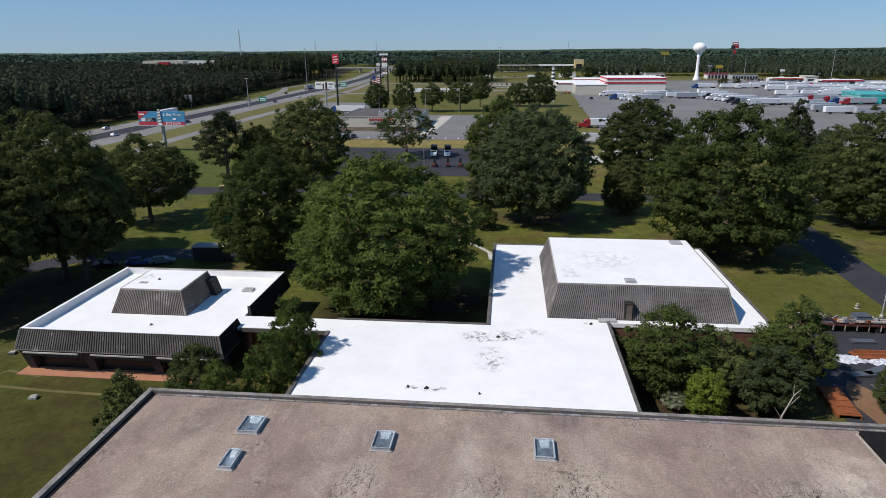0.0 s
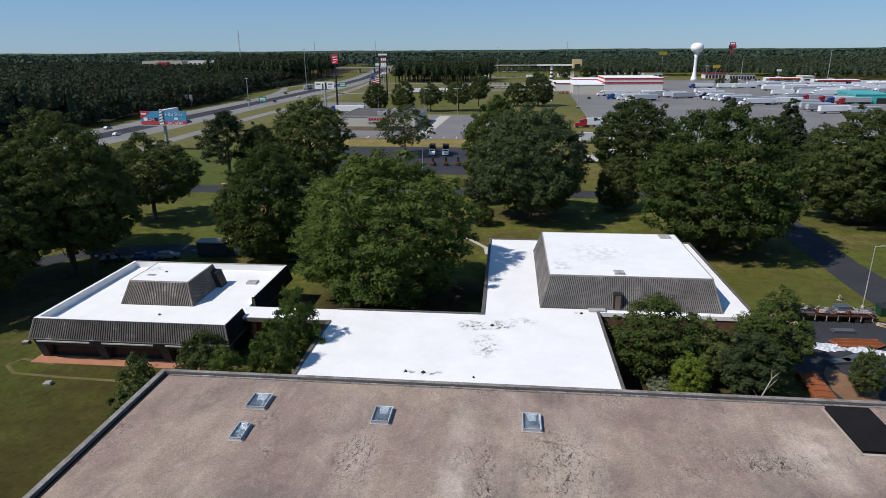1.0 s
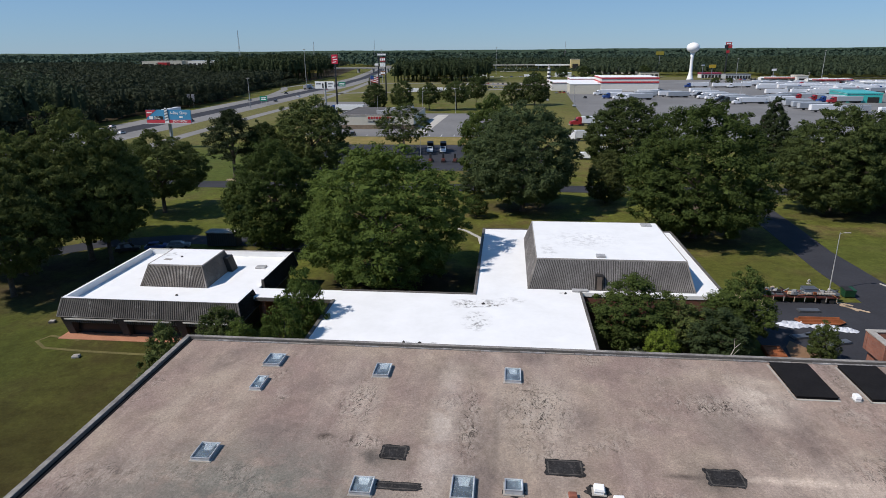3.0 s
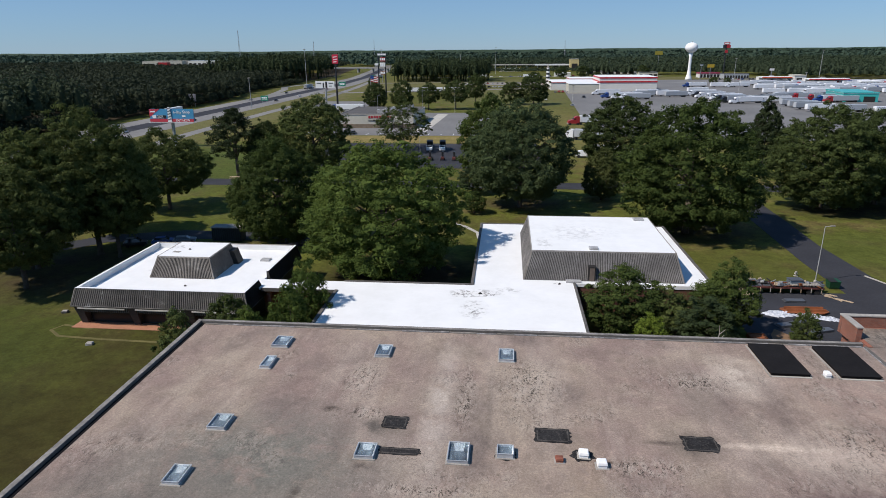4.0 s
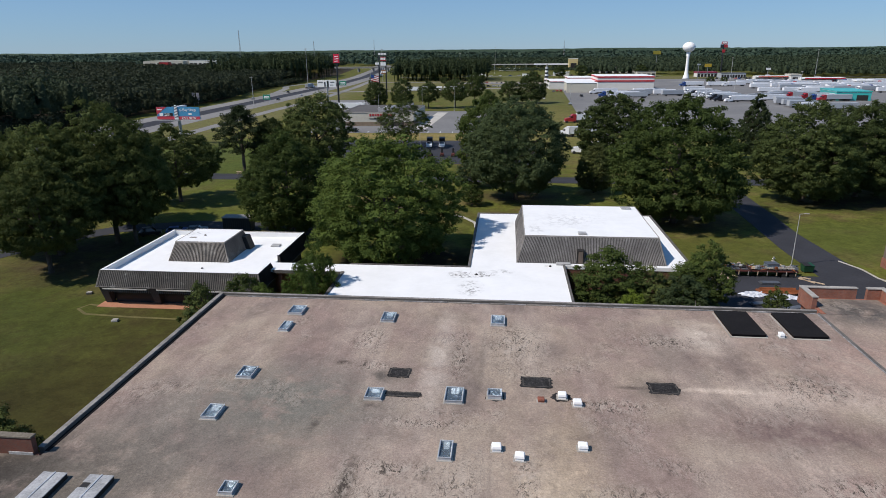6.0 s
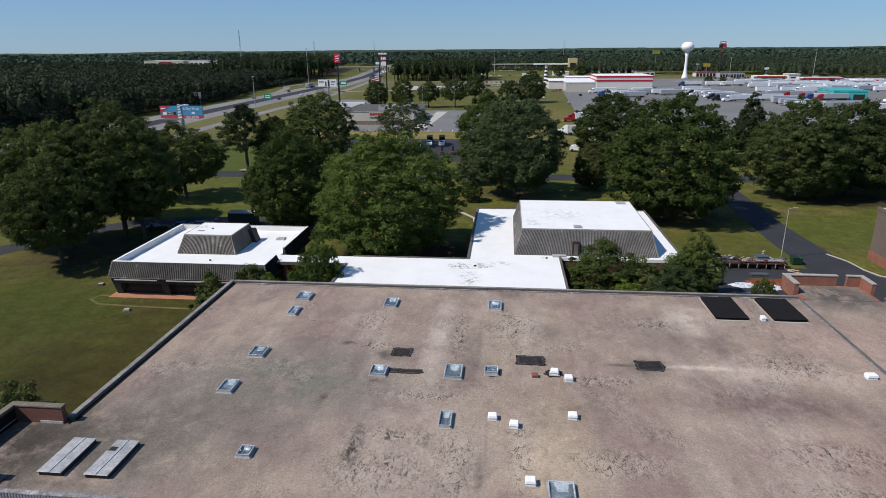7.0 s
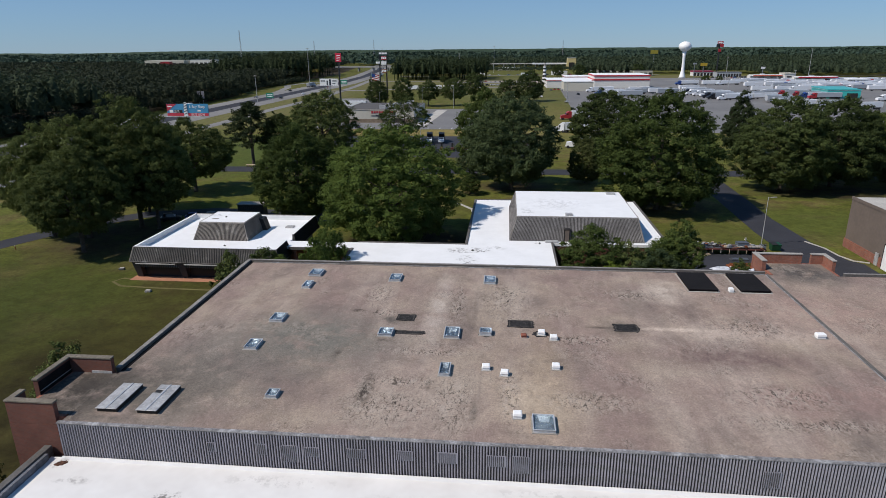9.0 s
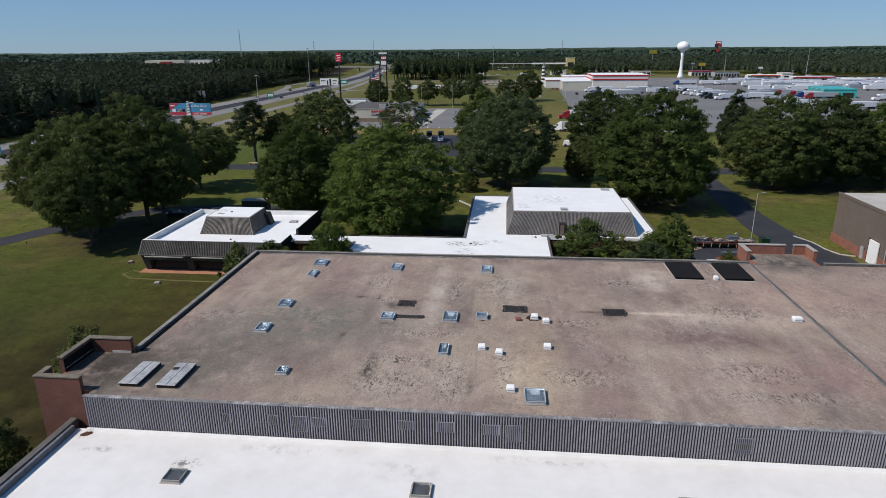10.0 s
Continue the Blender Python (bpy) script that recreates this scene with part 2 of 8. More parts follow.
    col = mix(ramp(tex(4.5, 5.0, 0.9), 0.50, 0.66, 0.0, 0.8), col, mix(1.0, col, (1.4, 1.37, 1.34), "MULTIPLY"))
    l.new(col, b.inputs["Base Color"])
    bp = n.new("ShaderNodeBump")
    bp.inputs["Strength"].default_value, bp.inputs["Distance"].default_value = 0.55, 0.05
    l.new(tex(9.0, 5.0, 0.8), bp.inputs["Height"])
    l.new(bp.outputs[0], b.inputs["Normal"])
    return m


def membrane_material(name, spots, fresh=(0.76, 0.765, 0.76), aged=(0.70, 0.705, 0.695)):
    """White roof coating with dirt where water stands: spots are x, y, reach across, reach along, strength."""
    m = bpy.data.materials.new(name)
    m.use_nodes = True
    n, l = m.node_tree.nodes, m.node_tree.links
    b = n["Principled BSDF"]
    b.inputs["Roughness"].default_value, b.inputs["Specular IOR Level"].default_value = 0.6, 0.3
    where = n.new("ShaderNodeNewGeometry").outputs["Position"]

    def noise_at(scale, detail, low, high):
        t, r = n.new("ShaderNodeTexNoise"), n.new("ShaderNodeMapRange")
        t.inputs["Scale"].default_value, t.inputs["Detail"].default_value, t.inputs["Roughness"].default_value = scale, detail, 0.75
        l.new(where, t.inputs["Vector"])
        r.inputs["From Min"].default_value, r.inputs["From Max"].default_value = low, high
        l.new(t.outputs[0], r.inputs["Value"])
        return r.outputs[0]

    def mix(fac, a, b_):
        x = n.new("ShaderNodeMix")
        x.data_type = "RGBA"
        for k, val in ((0, fac), (6, a), (7, b_)):
            if isinstance(val, tuple):
                x.inputs[k].default_value = (*val, 1.0)
            else:
                l.new(val, x.inputs[k])
        return x.outputs[2]

    col = mix(noise_at(0.25, 3.0, 0.35, 0.7), fresh, aged)
    blots, films = noise_at(1.1, 7.0, 0.50, 0.58), noise_at(0.7, 4.0, 0.42, 0.75)
    for x, y, rx, ry, much in spots:
        mp = n.new("ShaderNodeMapping")
        mp.inputs["Location"].default_value = (-x / rx, -y / ry, 0)
        mp.inputs["Scale"].default_value = (1 / rx, 1 / ry, 0)
        l.new(where, mp.inputs["Vector"])
        ln, r = n.new("ShaderNodeVectorMath"), n.new("ShaderNodeMapRange")
        ln.operation = "LENGTH"
        l.new(mp.outputs[0], ln.inputs[0])
        r.inputs["From Min"].default_value, r.inputs["From Max"].default_value = 1.0, 0.3
        r.inputs["To Max"].default_value = much
        l.new(ln.outputs["Value"], r.inputs["Value"])
        for pattern, colour, share in ((films, (0.52, 0.50, 0.46), 0.5), (blots, (0.10, 0.09, 0.08), 1.0)):
            mu, sh = n.new("ShaderNodeMath"), n.new("ShaderNodeMath")
            mu.operation = sh.operation = "MULTIPLY"
            l.new(r.outputs[0], mu.inputs[0])
            l.new(pattern, mu.inputs[1])
            l.new(mu.outputs[0], sh.inputs[0])
            sh.inputs[1].default_value = share
            col = mix(sh.outputs[0], col, colour)
    l.new(col, b.inputs["Base Color"])
    return m


def lawn_material():
    """Mown grass: greener and drier patches, worn olive ground near the hall, fine tufts."""
    m = material("lawn", (0.096, 0.106, 0.021), 0.95, vary=0.28, broad=0.22, fine=1.3, bump=0.6, other=(0.125, 0.105, 0.038), other_at=0.56, other_soft=0.07, other_scale=0.10, spec=0.1)
    n, l = m.node_tree.nodes, m.node_tree.links
    b = n["Principled BSDF"]
    col = b.inputs["Base Color"].links[0].from_socket
    where = n.new("ShaderNodeNewGeometry").outputs["Position"]
    # dark tones under the elm and oaks join bare soil and painted tree shade
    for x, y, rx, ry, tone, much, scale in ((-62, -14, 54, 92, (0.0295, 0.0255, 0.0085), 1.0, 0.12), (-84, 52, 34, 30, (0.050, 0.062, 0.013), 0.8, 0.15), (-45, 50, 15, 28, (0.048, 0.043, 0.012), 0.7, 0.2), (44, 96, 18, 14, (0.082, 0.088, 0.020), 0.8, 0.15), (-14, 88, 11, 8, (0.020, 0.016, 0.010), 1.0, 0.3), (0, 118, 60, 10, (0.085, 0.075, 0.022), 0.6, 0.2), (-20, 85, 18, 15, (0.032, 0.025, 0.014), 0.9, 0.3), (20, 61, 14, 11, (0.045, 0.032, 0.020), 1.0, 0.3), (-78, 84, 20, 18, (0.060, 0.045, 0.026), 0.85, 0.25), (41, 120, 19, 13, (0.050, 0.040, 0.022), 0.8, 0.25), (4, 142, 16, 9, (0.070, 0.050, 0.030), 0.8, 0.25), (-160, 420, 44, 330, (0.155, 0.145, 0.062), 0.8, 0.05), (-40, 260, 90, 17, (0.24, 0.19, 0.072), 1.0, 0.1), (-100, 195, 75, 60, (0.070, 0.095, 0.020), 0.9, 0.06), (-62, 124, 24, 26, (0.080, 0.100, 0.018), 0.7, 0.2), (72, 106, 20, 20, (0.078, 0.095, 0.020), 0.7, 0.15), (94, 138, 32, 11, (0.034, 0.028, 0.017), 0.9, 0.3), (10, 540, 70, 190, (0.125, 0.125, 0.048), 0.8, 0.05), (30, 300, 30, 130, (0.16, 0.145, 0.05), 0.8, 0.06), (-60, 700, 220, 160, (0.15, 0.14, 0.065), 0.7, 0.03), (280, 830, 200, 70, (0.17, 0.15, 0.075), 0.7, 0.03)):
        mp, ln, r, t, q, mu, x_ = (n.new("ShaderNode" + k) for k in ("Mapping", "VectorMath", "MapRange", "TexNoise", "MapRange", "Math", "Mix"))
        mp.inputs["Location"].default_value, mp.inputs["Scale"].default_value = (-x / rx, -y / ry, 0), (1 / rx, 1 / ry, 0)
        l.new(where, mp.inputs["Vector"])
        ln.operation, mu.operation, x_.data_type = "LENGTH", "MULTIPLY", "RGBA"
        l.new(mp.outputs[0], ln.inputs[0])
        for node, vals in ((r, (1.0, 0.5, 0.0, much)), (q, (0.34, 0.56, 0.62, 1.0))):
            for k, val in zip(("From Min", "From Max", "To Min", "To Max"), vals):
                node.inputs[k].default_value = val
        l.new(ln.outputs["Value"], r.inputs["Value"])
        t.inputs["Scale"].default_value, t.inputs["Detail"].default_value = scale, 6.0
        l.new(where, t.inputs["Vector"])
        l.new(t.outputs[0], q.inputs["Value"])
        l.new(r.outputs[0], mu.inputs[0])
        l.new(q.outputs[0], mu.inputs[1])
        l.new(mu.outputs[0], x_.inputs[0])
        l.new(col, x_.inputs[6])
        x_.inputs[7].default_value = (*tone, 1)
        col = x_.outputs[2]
    t, r, x_ = n.new("ShaderNodeTexNoise"), n.new("ShaderNodeMapRange"), n.new("ShaderNodeMix")
    t.inputs["Scale"].default_value, t.inputs["Detail"].default_value, t.inputs["Roughness"].default_value = 1.5, 8.0, 0.8
    l.new(where, t.inputs["Vector"])
    l.new(t.outputs[0], r.inputs["Value"])
    r.inputs["From Min"].default_value, r.inputs["From Max"].default_value, r.inputs["To Max"].default_value = 0.42, 0.64, 0.6
    x_.data_type, x_.blend_type = "RGBA", "MULTIPLY"
    l.new(r.outputs[0], x_.inputs[0])
    l.new(col, x_.inputs[6])
    x_.inputs[7].default_value = (0.55, 0.52, 0.5, 1)
    col = x_.outputs[2]
    for scale, low, high, share, tone in ((0.4, 0.44, 0.62, 0.7, (0.62, 0.60, 0.56)), (0.75, 0.52, 0.66, 0.6, (1.35, 1.3, 1.2)), (4.0, 0.50, 0.64, 0.6, (1.45, 1.4, 1.3))):
        t, r, x_ = n.new("ShaderNodeTexNoise"), n.new("ShaderNodeMapRange"), n.new("ShaderNodeMix")
        t.inputs["Scale"].default_value, t.inputs["Detail"].default_value, t.inputs["Roughness"].default_value = scale, 7.0, 0.75
        l.new(where, t.inputs["Vector"])
        l.new(t.outputs[0], r.inputs["Value"])
        r.inputs["From Min"].default_value, r.inputs["From Max"].default_value, r.inputs["To Max"].default_value = low, high, share
        x_.data_type, x_.blend_type = "RGBA", "MULTIPLY"
        l.new(r.outputs[0], x_.inputs[0])
        l.new(col, x_.inputs[6])
        x_.inputs[7].default_value = (*tone, 1)
        col = x_.outputs[2]
    l.new(col, b.inputs["Base Color"])
    return m


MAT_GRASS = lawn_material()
MAT_GRAVEL = gravel_material()
MAT_WHITE = membrane_material("white_membrane", [(-4.2, 67.0, 4.0, 1.7, 1.0), (-5.8, 66.2, 2.2, 1.2, 1.0), (-2.2, 66.6, 2.4, 1.0, 1.0), (-4.0, 61.2, 2.2, 3.6, 0.7), (-10.4, 54.2, 2.8, 0.7, 1.0), (0.4, 68.3, 2.2, 1.4, 0.5), (12, 85, 7, 6, 0.25), (6, 79, 1.5, 3.5, 0.4), (-52, 75, 3, 2, 0.4), (-47, 64, 2, 1.2, 0.4), (-55, 73, 1.2, 1.2, 0.5), (7.8, 71.5, 0.8, 0.6, 1.0)])
MAT_WHITE_SOUTH = membrane_material("off_white_membrane", [(-28.8, 1.3, 1.7, 0.6, 0.55), (-21.2, 0.2, 1.7, 0.8, 0.8), (-5, 0.6, 4, 1.4, 0.2), (-30.9, 3.0, 1.0, 0.7, 0.8), (6, 2.6, 7, 0.7, 0.2), (-14, 2.4, 6, 0.8, 0.22)], (0.70, 0.69, 0.665), (0.62, 0.605, 0.58))
MAT_GUTTER = material("battered_gutter", (0.185, 0.18, 0.178), 0.6, vary=0.4, broad=1.5, fine=6.0, other=(0.34, 0.34, 0.34), other_at=0.62, other_scale=1.2)
MAT_SIDING_OLD = material("old_dark_siding", (0.115, 0.106, 0.094), 0.8, vary=0.3, broad=0.4, fine=5.0, other=(0.28, 0.27, 0.25), other_at=0.66, other_soft=0.06, other_scale=0.55, spec=0.25)
# near-black copy of the old siding, with east side shade in its colour
MAT_SIDING_BLACK = material("siding_in_shade", (0.028, 0.025, 0.023), 0.85, vary=0.3, fine=5.0, spec=0.15)
MAT_SIDING = material("weathered_siding", (0.165, 0.147, 0.128), 0.75, vary=0.25, broad=0.3, fine=5.0, other=(0.30, 0.28, 0.25), other_at=0.64, other_soft=0.1, other_scale=0.5, spec=0.3)
MAT_SIDING_GREY = material("grey_weathered_siding", (0.150, 0.142, 0.136), 0.75, vary=0.25, broad=0.3, fine=5.0, other=(0.24, 0.23, 0.22), other_at=0.62, other_soft=0.1, other_scale=0.5, spec=0.3)
# darker copy of the siding: groove shade is put into this colour
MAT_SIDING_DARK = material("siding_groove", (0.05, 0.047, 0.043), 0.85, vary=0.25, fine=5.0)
MAT_STEEL_SIDING = material("painted_steel_siding", (0.27, 0.262, 0.285), 0.55, metal=0.1, vary=0.15, broad=0.4, fine=4.0, spec=0.5)
MAT_BROWN_WALL = material("brown_wall_panel", (0.14, 0.112, 0.092), 0.7, vary=0.1, broad=0.2, fine=2.0)
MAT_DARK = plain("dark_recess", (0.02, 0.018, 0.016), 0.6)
MAT_PARAPET = material("parapet_metal", (0.095, 0.088, 0.08), 0.7, metal=0.0, vary=0.3, broad=0.7, fine=7.0, spec=0.4)
MAT_COPING = material("grey_coping", (0.30, 0.28, 0.25), 0.7, vary=0.25, fine=5.0)
MAT_CAP = material("weathered_cap", (0.215, 0.20, 0.18), 0.75, vary=0.3, broad=0.5, fine=5.0, other=(0.12, 0.11, 0.10), other_at=0.6, other_scale=0.7)
MAT_COPING_OLD = material("mossy_coping", (0.15, 0.13, 0.10), 0.85, vary=0.35, fine=5.0)
MAT_CONCRETE = material("concrete", (0.40, 0.38, 0.34), 0.9, vary=0.15, broad=0.2, fine=3.0)
MAT_HIGHWAY = material("highway_concrete", (0.185, 0.18, 0.172), 0.9, vary=0.15, broad=0.02, fine=0.4)
MAT_ASPHALT = material("asphalt", (0.034, 0.035, 0.041), 0.9, vary=0.2, broad=0.1, fine=3.0, bump=0.2, spec=0.2)
MAT_ASPHALT_OLD = material("worn_asphalt", (0.16, 0.158, 0.155), 0.9, vary=0.15, broad=0.03, fine=0.6, spec=0.2)
MAT_CLAY = material("red_clay", (0.36, 0.17, 0.10), 0.95, vary=0.15, broad=0.5, fine=5.0)
MAT_TAR = material("tar_patch", (0.026, 0.025, 0.025), 0.9, vary=0.4, broad=1.5, fine=8.0, other=(0.075, 0.066, 0.058), other_at=0.66, other_scale=4.0, spec=0.1)
MAT_TAR_EDGE = material("worn_sheet_edge", (0.07, 0.064, 0.058), 0.9, vary=0.4, broad=1.5, fine=8.0, spec=0.1)
MAT_BLACK_SHEET = material("black_membrane", (0.013, 0.012, 0.012), 0.8, vary=0.2, broad=0.8, fine=6.0, spec=0.08)
MAT_GALV = material("galvanised_metal", (0.34, 0.34, 0.335), 0.55, metal=0.1, vary=0.3, broad=1.0, fine=6.0, spec=0.5)
MAT_FRAME = plain("aluminium_frame", (0.45, 0.47, 0.49), 0.45, 0.3, 0.2)
MAT_WHITE_PAINT = plain("white_paint", (0.78, 0.78, 0.76), 0.5, vary=0.05)
MAT_GLASS = glass_material("skylight_glass")
MAT_WELL = plain("skylight_well", (0.10, 0.115, 0.13), 0.8, vary=0.6, fine=2.0)
MAT_BARK = material("bark", (0.085, 0.068, 0.052), 0.95, vary=0.3, broad=1.0, fine=9.0, bump=0.4)
MAT_LEAF = leaf_material("oak_leaves", (0.036, 0.056, 0.014), (0.108, 0.144, 0.036), 0.38)
MAT_LEAF_BRIGHT = leaf_material("elm_leaves", (0.046, 0.075, 0.016), (0.124, 0.169, 0.038), 0.42)
MAT_LEAF_DARK = leaf_material("dark_leaves", (0.03, 0.045, 0.015), (0.086, 0.112, 0.034), 0.38)
MAT_LEAF_GREY = leaf_material("greyish_leaves", (0.042, 0.063, 0.026), (0.096, 0.128, 0.054), 0.42)
MAT_LEAF_WARM = leaf_material("warm_oak_leaves", (0.040, 0.057, 0.017), (0.128, 0.153, 0.045), 0.42)
MAT_LEAF_OLIVE = leaf_material("olive_leaves", (0.034, 0.052, 0.012), (0.12, 0.145, 0.045))
MAT_LEAF_LIME = leaf_material("young_leaves", (0.062, 0.095, 0.012), (0.155, 0.205, 0.03), 0.25)
MAT_PINE = leaf_material("pine_needles", (0.015, 0.026, 0.011), (0.048, 0.064, 0.025), 0.15)
MAT_WOODS = leaf_material("woods_leaves", (0.017, 0.024, 0.013), (0.038, 0.047, 0.023), 0.15)
# distance haze is mixed into the next two leaf colours
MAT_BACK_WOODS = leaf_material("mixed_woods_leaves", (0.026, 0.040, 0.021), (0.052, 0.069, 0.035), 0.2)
MAT_FAR_WOODS = leaf_material("haze_tinted_woods", (0.026, 0.046, 0.032), (0.052, 0.078, 0.05), 0.1)


def brick_material(name, one, two):
    m = bpy.data.materials.new(name)
    m.use_nodes = True
    n, l = m.node_tree.nodes, m.node_tree.links
    b = n["Principled BSDF"]
    b.inputs["Roughness"].default_value = 0.9
    geo = n.new("ShaderNodeNewGeometry")
    sep, com, add = n.new("ShaderNodeSeparateXYZ"), n.new("ShaderNodeCombineXYZ"), n.new("ShaderNodeMath")
    l.new(geo.outputs["Position"], sep.inputs[0])
    l.new(sep.outputs[0], add.inputs[0])
    l.new(sep.outputs[1], add.inputs[1])
    l.new(add.outputs[0], com.inputs[0])
    l.new(sep.outputs[2], com.inputs[1])
    t = n.new("ShaderNodeTexBrick")
    t.inputs["Color1"].default_value, t.inputs["Color2"].default_value, t.inputs["Mortar"].default_value = (*one, 1), (*two, 1), (one[0] * 0.75, one[0] * 0.5, one[0] * 0.4, 1)
    t.inputs["Scale"].default_value, t.inputs["Mortar Size"].default_value = 1.0, 0.008
    t.inputs["Brick Width"].default_value, t.inputs["Row Height"].default_value = 0.21, 0.075
    l.new(com.outputs[0], t.inputs["Vector"])
    nt, r, mx = n.new("ShaderNodeTexNoise"), n.new("ShaderNodeMapRange"), n.new("ShaderNodeMix")
    nt.inputs["Scale"].default_value = 0.9
    l.new(geo.outputs["Position"], nt.inputs["Vector"])
    l.new(nt.outputs[0], r.inputs["Value"])
    r.inputs["From Min"].default_value, r.inputs["From Max"].default_value, r.inputs["To Min"].default_value, r.inputs["To Max"].default_value = 0.3, 0.7, 0.0, 0.35
    mx.data_type, mx.blend_type = "RGBA", "MULTIPLY"
    l.new(r.outputs[0], mx.inputs[0])
    l.new(t.outputs["Color"], mx.inputs[6])
    mx.inputs[7].default_value = (0.35, 0.33, 0.32, 1)
    l.new(mx.outputs[2], b.inputs["Base Color"])
    return m


MAT_BRICK = brick_material("red_brick", (0.30, 0.105, 0.06), (0.22, 0.075, 0.045))
MAT_BRICK_DARK = brick_material("dark_red_brick", (0.165, 0.055, 0.033), (0.128, 0.042, 0.027))


# ---- shapes ----
class Shape:
    """Vertices and faces of one mesh, put together from simple solids."""

    def __init__(self):
        self.v, self.f = [], []

    def add(self, vs, fs):
        k = len(self.v)
        self.v += [tuple(p) for p in vs]
        self.f += [tuple(i + k for i in face) for face in fs]
        return self

    def hexa(self, low, high):
        """A solid between four corners below and four above, both counter-clockwise from above."""
        return self.add([*low, *high], [(3, 2, 1, 0), (4, 5, 6, 7), (0, 1, 5, 4), (1, 2, 6, 5), (2, 3, 7, 6), (3, 0, 4, 7)])

    def box(self, x0, x1, y0, y1, z0, z1):
        c = [(x0, y0), (x1, y0), (x1, y1), (x0, y1)]
        return self.hexa([(*p, z0) for p in c], [(*p, z1) for p in c])

    def prism(self, pts, z0, z1):
        k = len(pts)
        return self.add([(*p, z0) for p in pts] + [(*p, z1) for p in pts], [tuple(range(k - 1, -1, -1)), tuple(range(k, 2 * k))] + [(i, (i + 1) % k, k + (i + 1) % k, k + i) for i in range(k)])

    def side(self, pts, y0, y1):
        """A solid whose outline (x, z), clockwise seen from the front, is drawn out along y."""
        k = len(pts)
        return self.add([(x, y0, z) for x, z in pts] + [(x, y1, z) for x, z in pts], [tuple(range(k)), tuple(range(2 * k - 1, k - 1, -1))] + [(i, k + i, k + (i + 1) % k, (i + 1) % k) for i in range(k)])

    def tube(self, p0, p1, r0, r1=None, n=8):
        p0, p1 = Vector(p0), Vector(p1)
        r1 = r0 if r1 is None else r1
        d = (p1 - p0).normalized()
        a = d.orthogonal().normalized()
        b = d.cross(a)
        ring = [(a * math.cos(2 * math.pi * i / n) + b * math.sin(2 * math.pi * i / n)) for i in range(n)]
        return self.add([p0 + q * r0 for q in ring] + [p1 + q * r1 for q in ring], [tuple(range(n - 1, -1, -1)), tuple(range(n, 2 * n))] + [(i, (i + 1) % n, n + (i + 1) % n, n + i) for i in range(n)])

    def lathe(self, profile, n=20, x=0.0, y=0.0):
        vs, fs = [], []
        for r, z in profile:
            vs += [(x + r * math.cos(2 * math.pi * i / n), y + r * math.sin(2 * math.pi * i / n), z) for i in range(n)]
        for j in range(len(profile) - 1):
            fs += [(j * n + i, j * n + (i + 1) % n, (j + 1) * n + (i + 1) % n, (j + 1) * n + i) for i in range(n)]
        fs += [tuple(range(n - 1, -1, -1)), tuple(range((len(profile) - 1) * n, len(profile) * n))]
        return self.add(vs, fs)

    def ribs(self, a, b, c, d, step, width, depth):
        """Battens on the face a b c d (bottom left, bottom right, top right, top left, seen from outside)."""
        a, b, c, d = Vector(a), Vector(b), Vector(c), Vector(d)
        out = (b - a).cross(d - a).normalized() * depth
        count = max(2, int((b - a).length / step))
        for i in range(count):
            lo, hi = (i + 0.5 - 0.5 * width / step) / count, (i + 0.5 + 0.5 * width / step) / count
            p, q = a.lerp(b, lo), a.lerp(b, hi)
            r, s = d.lerp(c, hi), d.lerp(c, lo)
            self.add([p, q, r, s, p + out, q + out, r + out, s + out], [(4, 5, 6, 7), (0, 1, 5, 4), (1, 2, 6, 5), (2, 3, 7, 6), (3, 0, 4, 7)])
        return self

    def mesh(self, name, bevel=0.0, smooth=False):
        me = bpy.data.meshes.new(name)
        me.from_pydata(self.v, [], self.f)
        if bevel:
            bm = bmesh.new()
            bm.from_mesh(me)
            bmesh.ops.bevel(bm, geom=bm.edges[:], offset=bevel, segments=1, affect="EDGES", clamp_overlap=True)
            bm.to_mesh(me)
            bm.free()
        if smooth:
            me.polygons.foreach_set("use_smooth", [True] * len(me.polygons))
        me.update()
        return me


def thing(name, label, category, x=0.0, y=0.0, z=0.0, turn=0.0, group="", kind=""):
    ob = new(name)
    ob.empty_display_size = 0.3
    ob.matrix_basis = pose(x, y, z, 0, 0, turn)
    return tagged(ob, label, category, group, kind)


def part(name, shape, mat, parent, label="", bevel=0.0, smooth=False, world=False):
    """One mesh under a thing or a part; world: its numbers are places in the world, not from the thing's base."""
    me = shape if isinstance(shape, bpy.types.Mesh) else shape.mesh(name, bevel, smooth)
    if not me.materials:
        me.materials.append(mat)
    ob = new(name, me)
    ob.parent = parent
    if world:
        base, up_to = Vector((0, 0, 0)), parent
        while up_to:
            base += up_to.location
            up_to = up_to.parent
        me.transform(Matrix.Translation(-base))
    return tagged(ob, label)


def single(name, shape, mat, label, category="", kind="", group="", bevel=0.0, smooth=False, m=None):
    me = shape if isinstance(shape, bpy.types.Mesh) else shape.mesh(name, bevel, smooth)
    if not me.materials:
        me.materials.append(mat)
    ob = new(name, me)
    if m is not None:
        ob.matrix_basis = m
    return tagged(ob, label, category, group, kind)


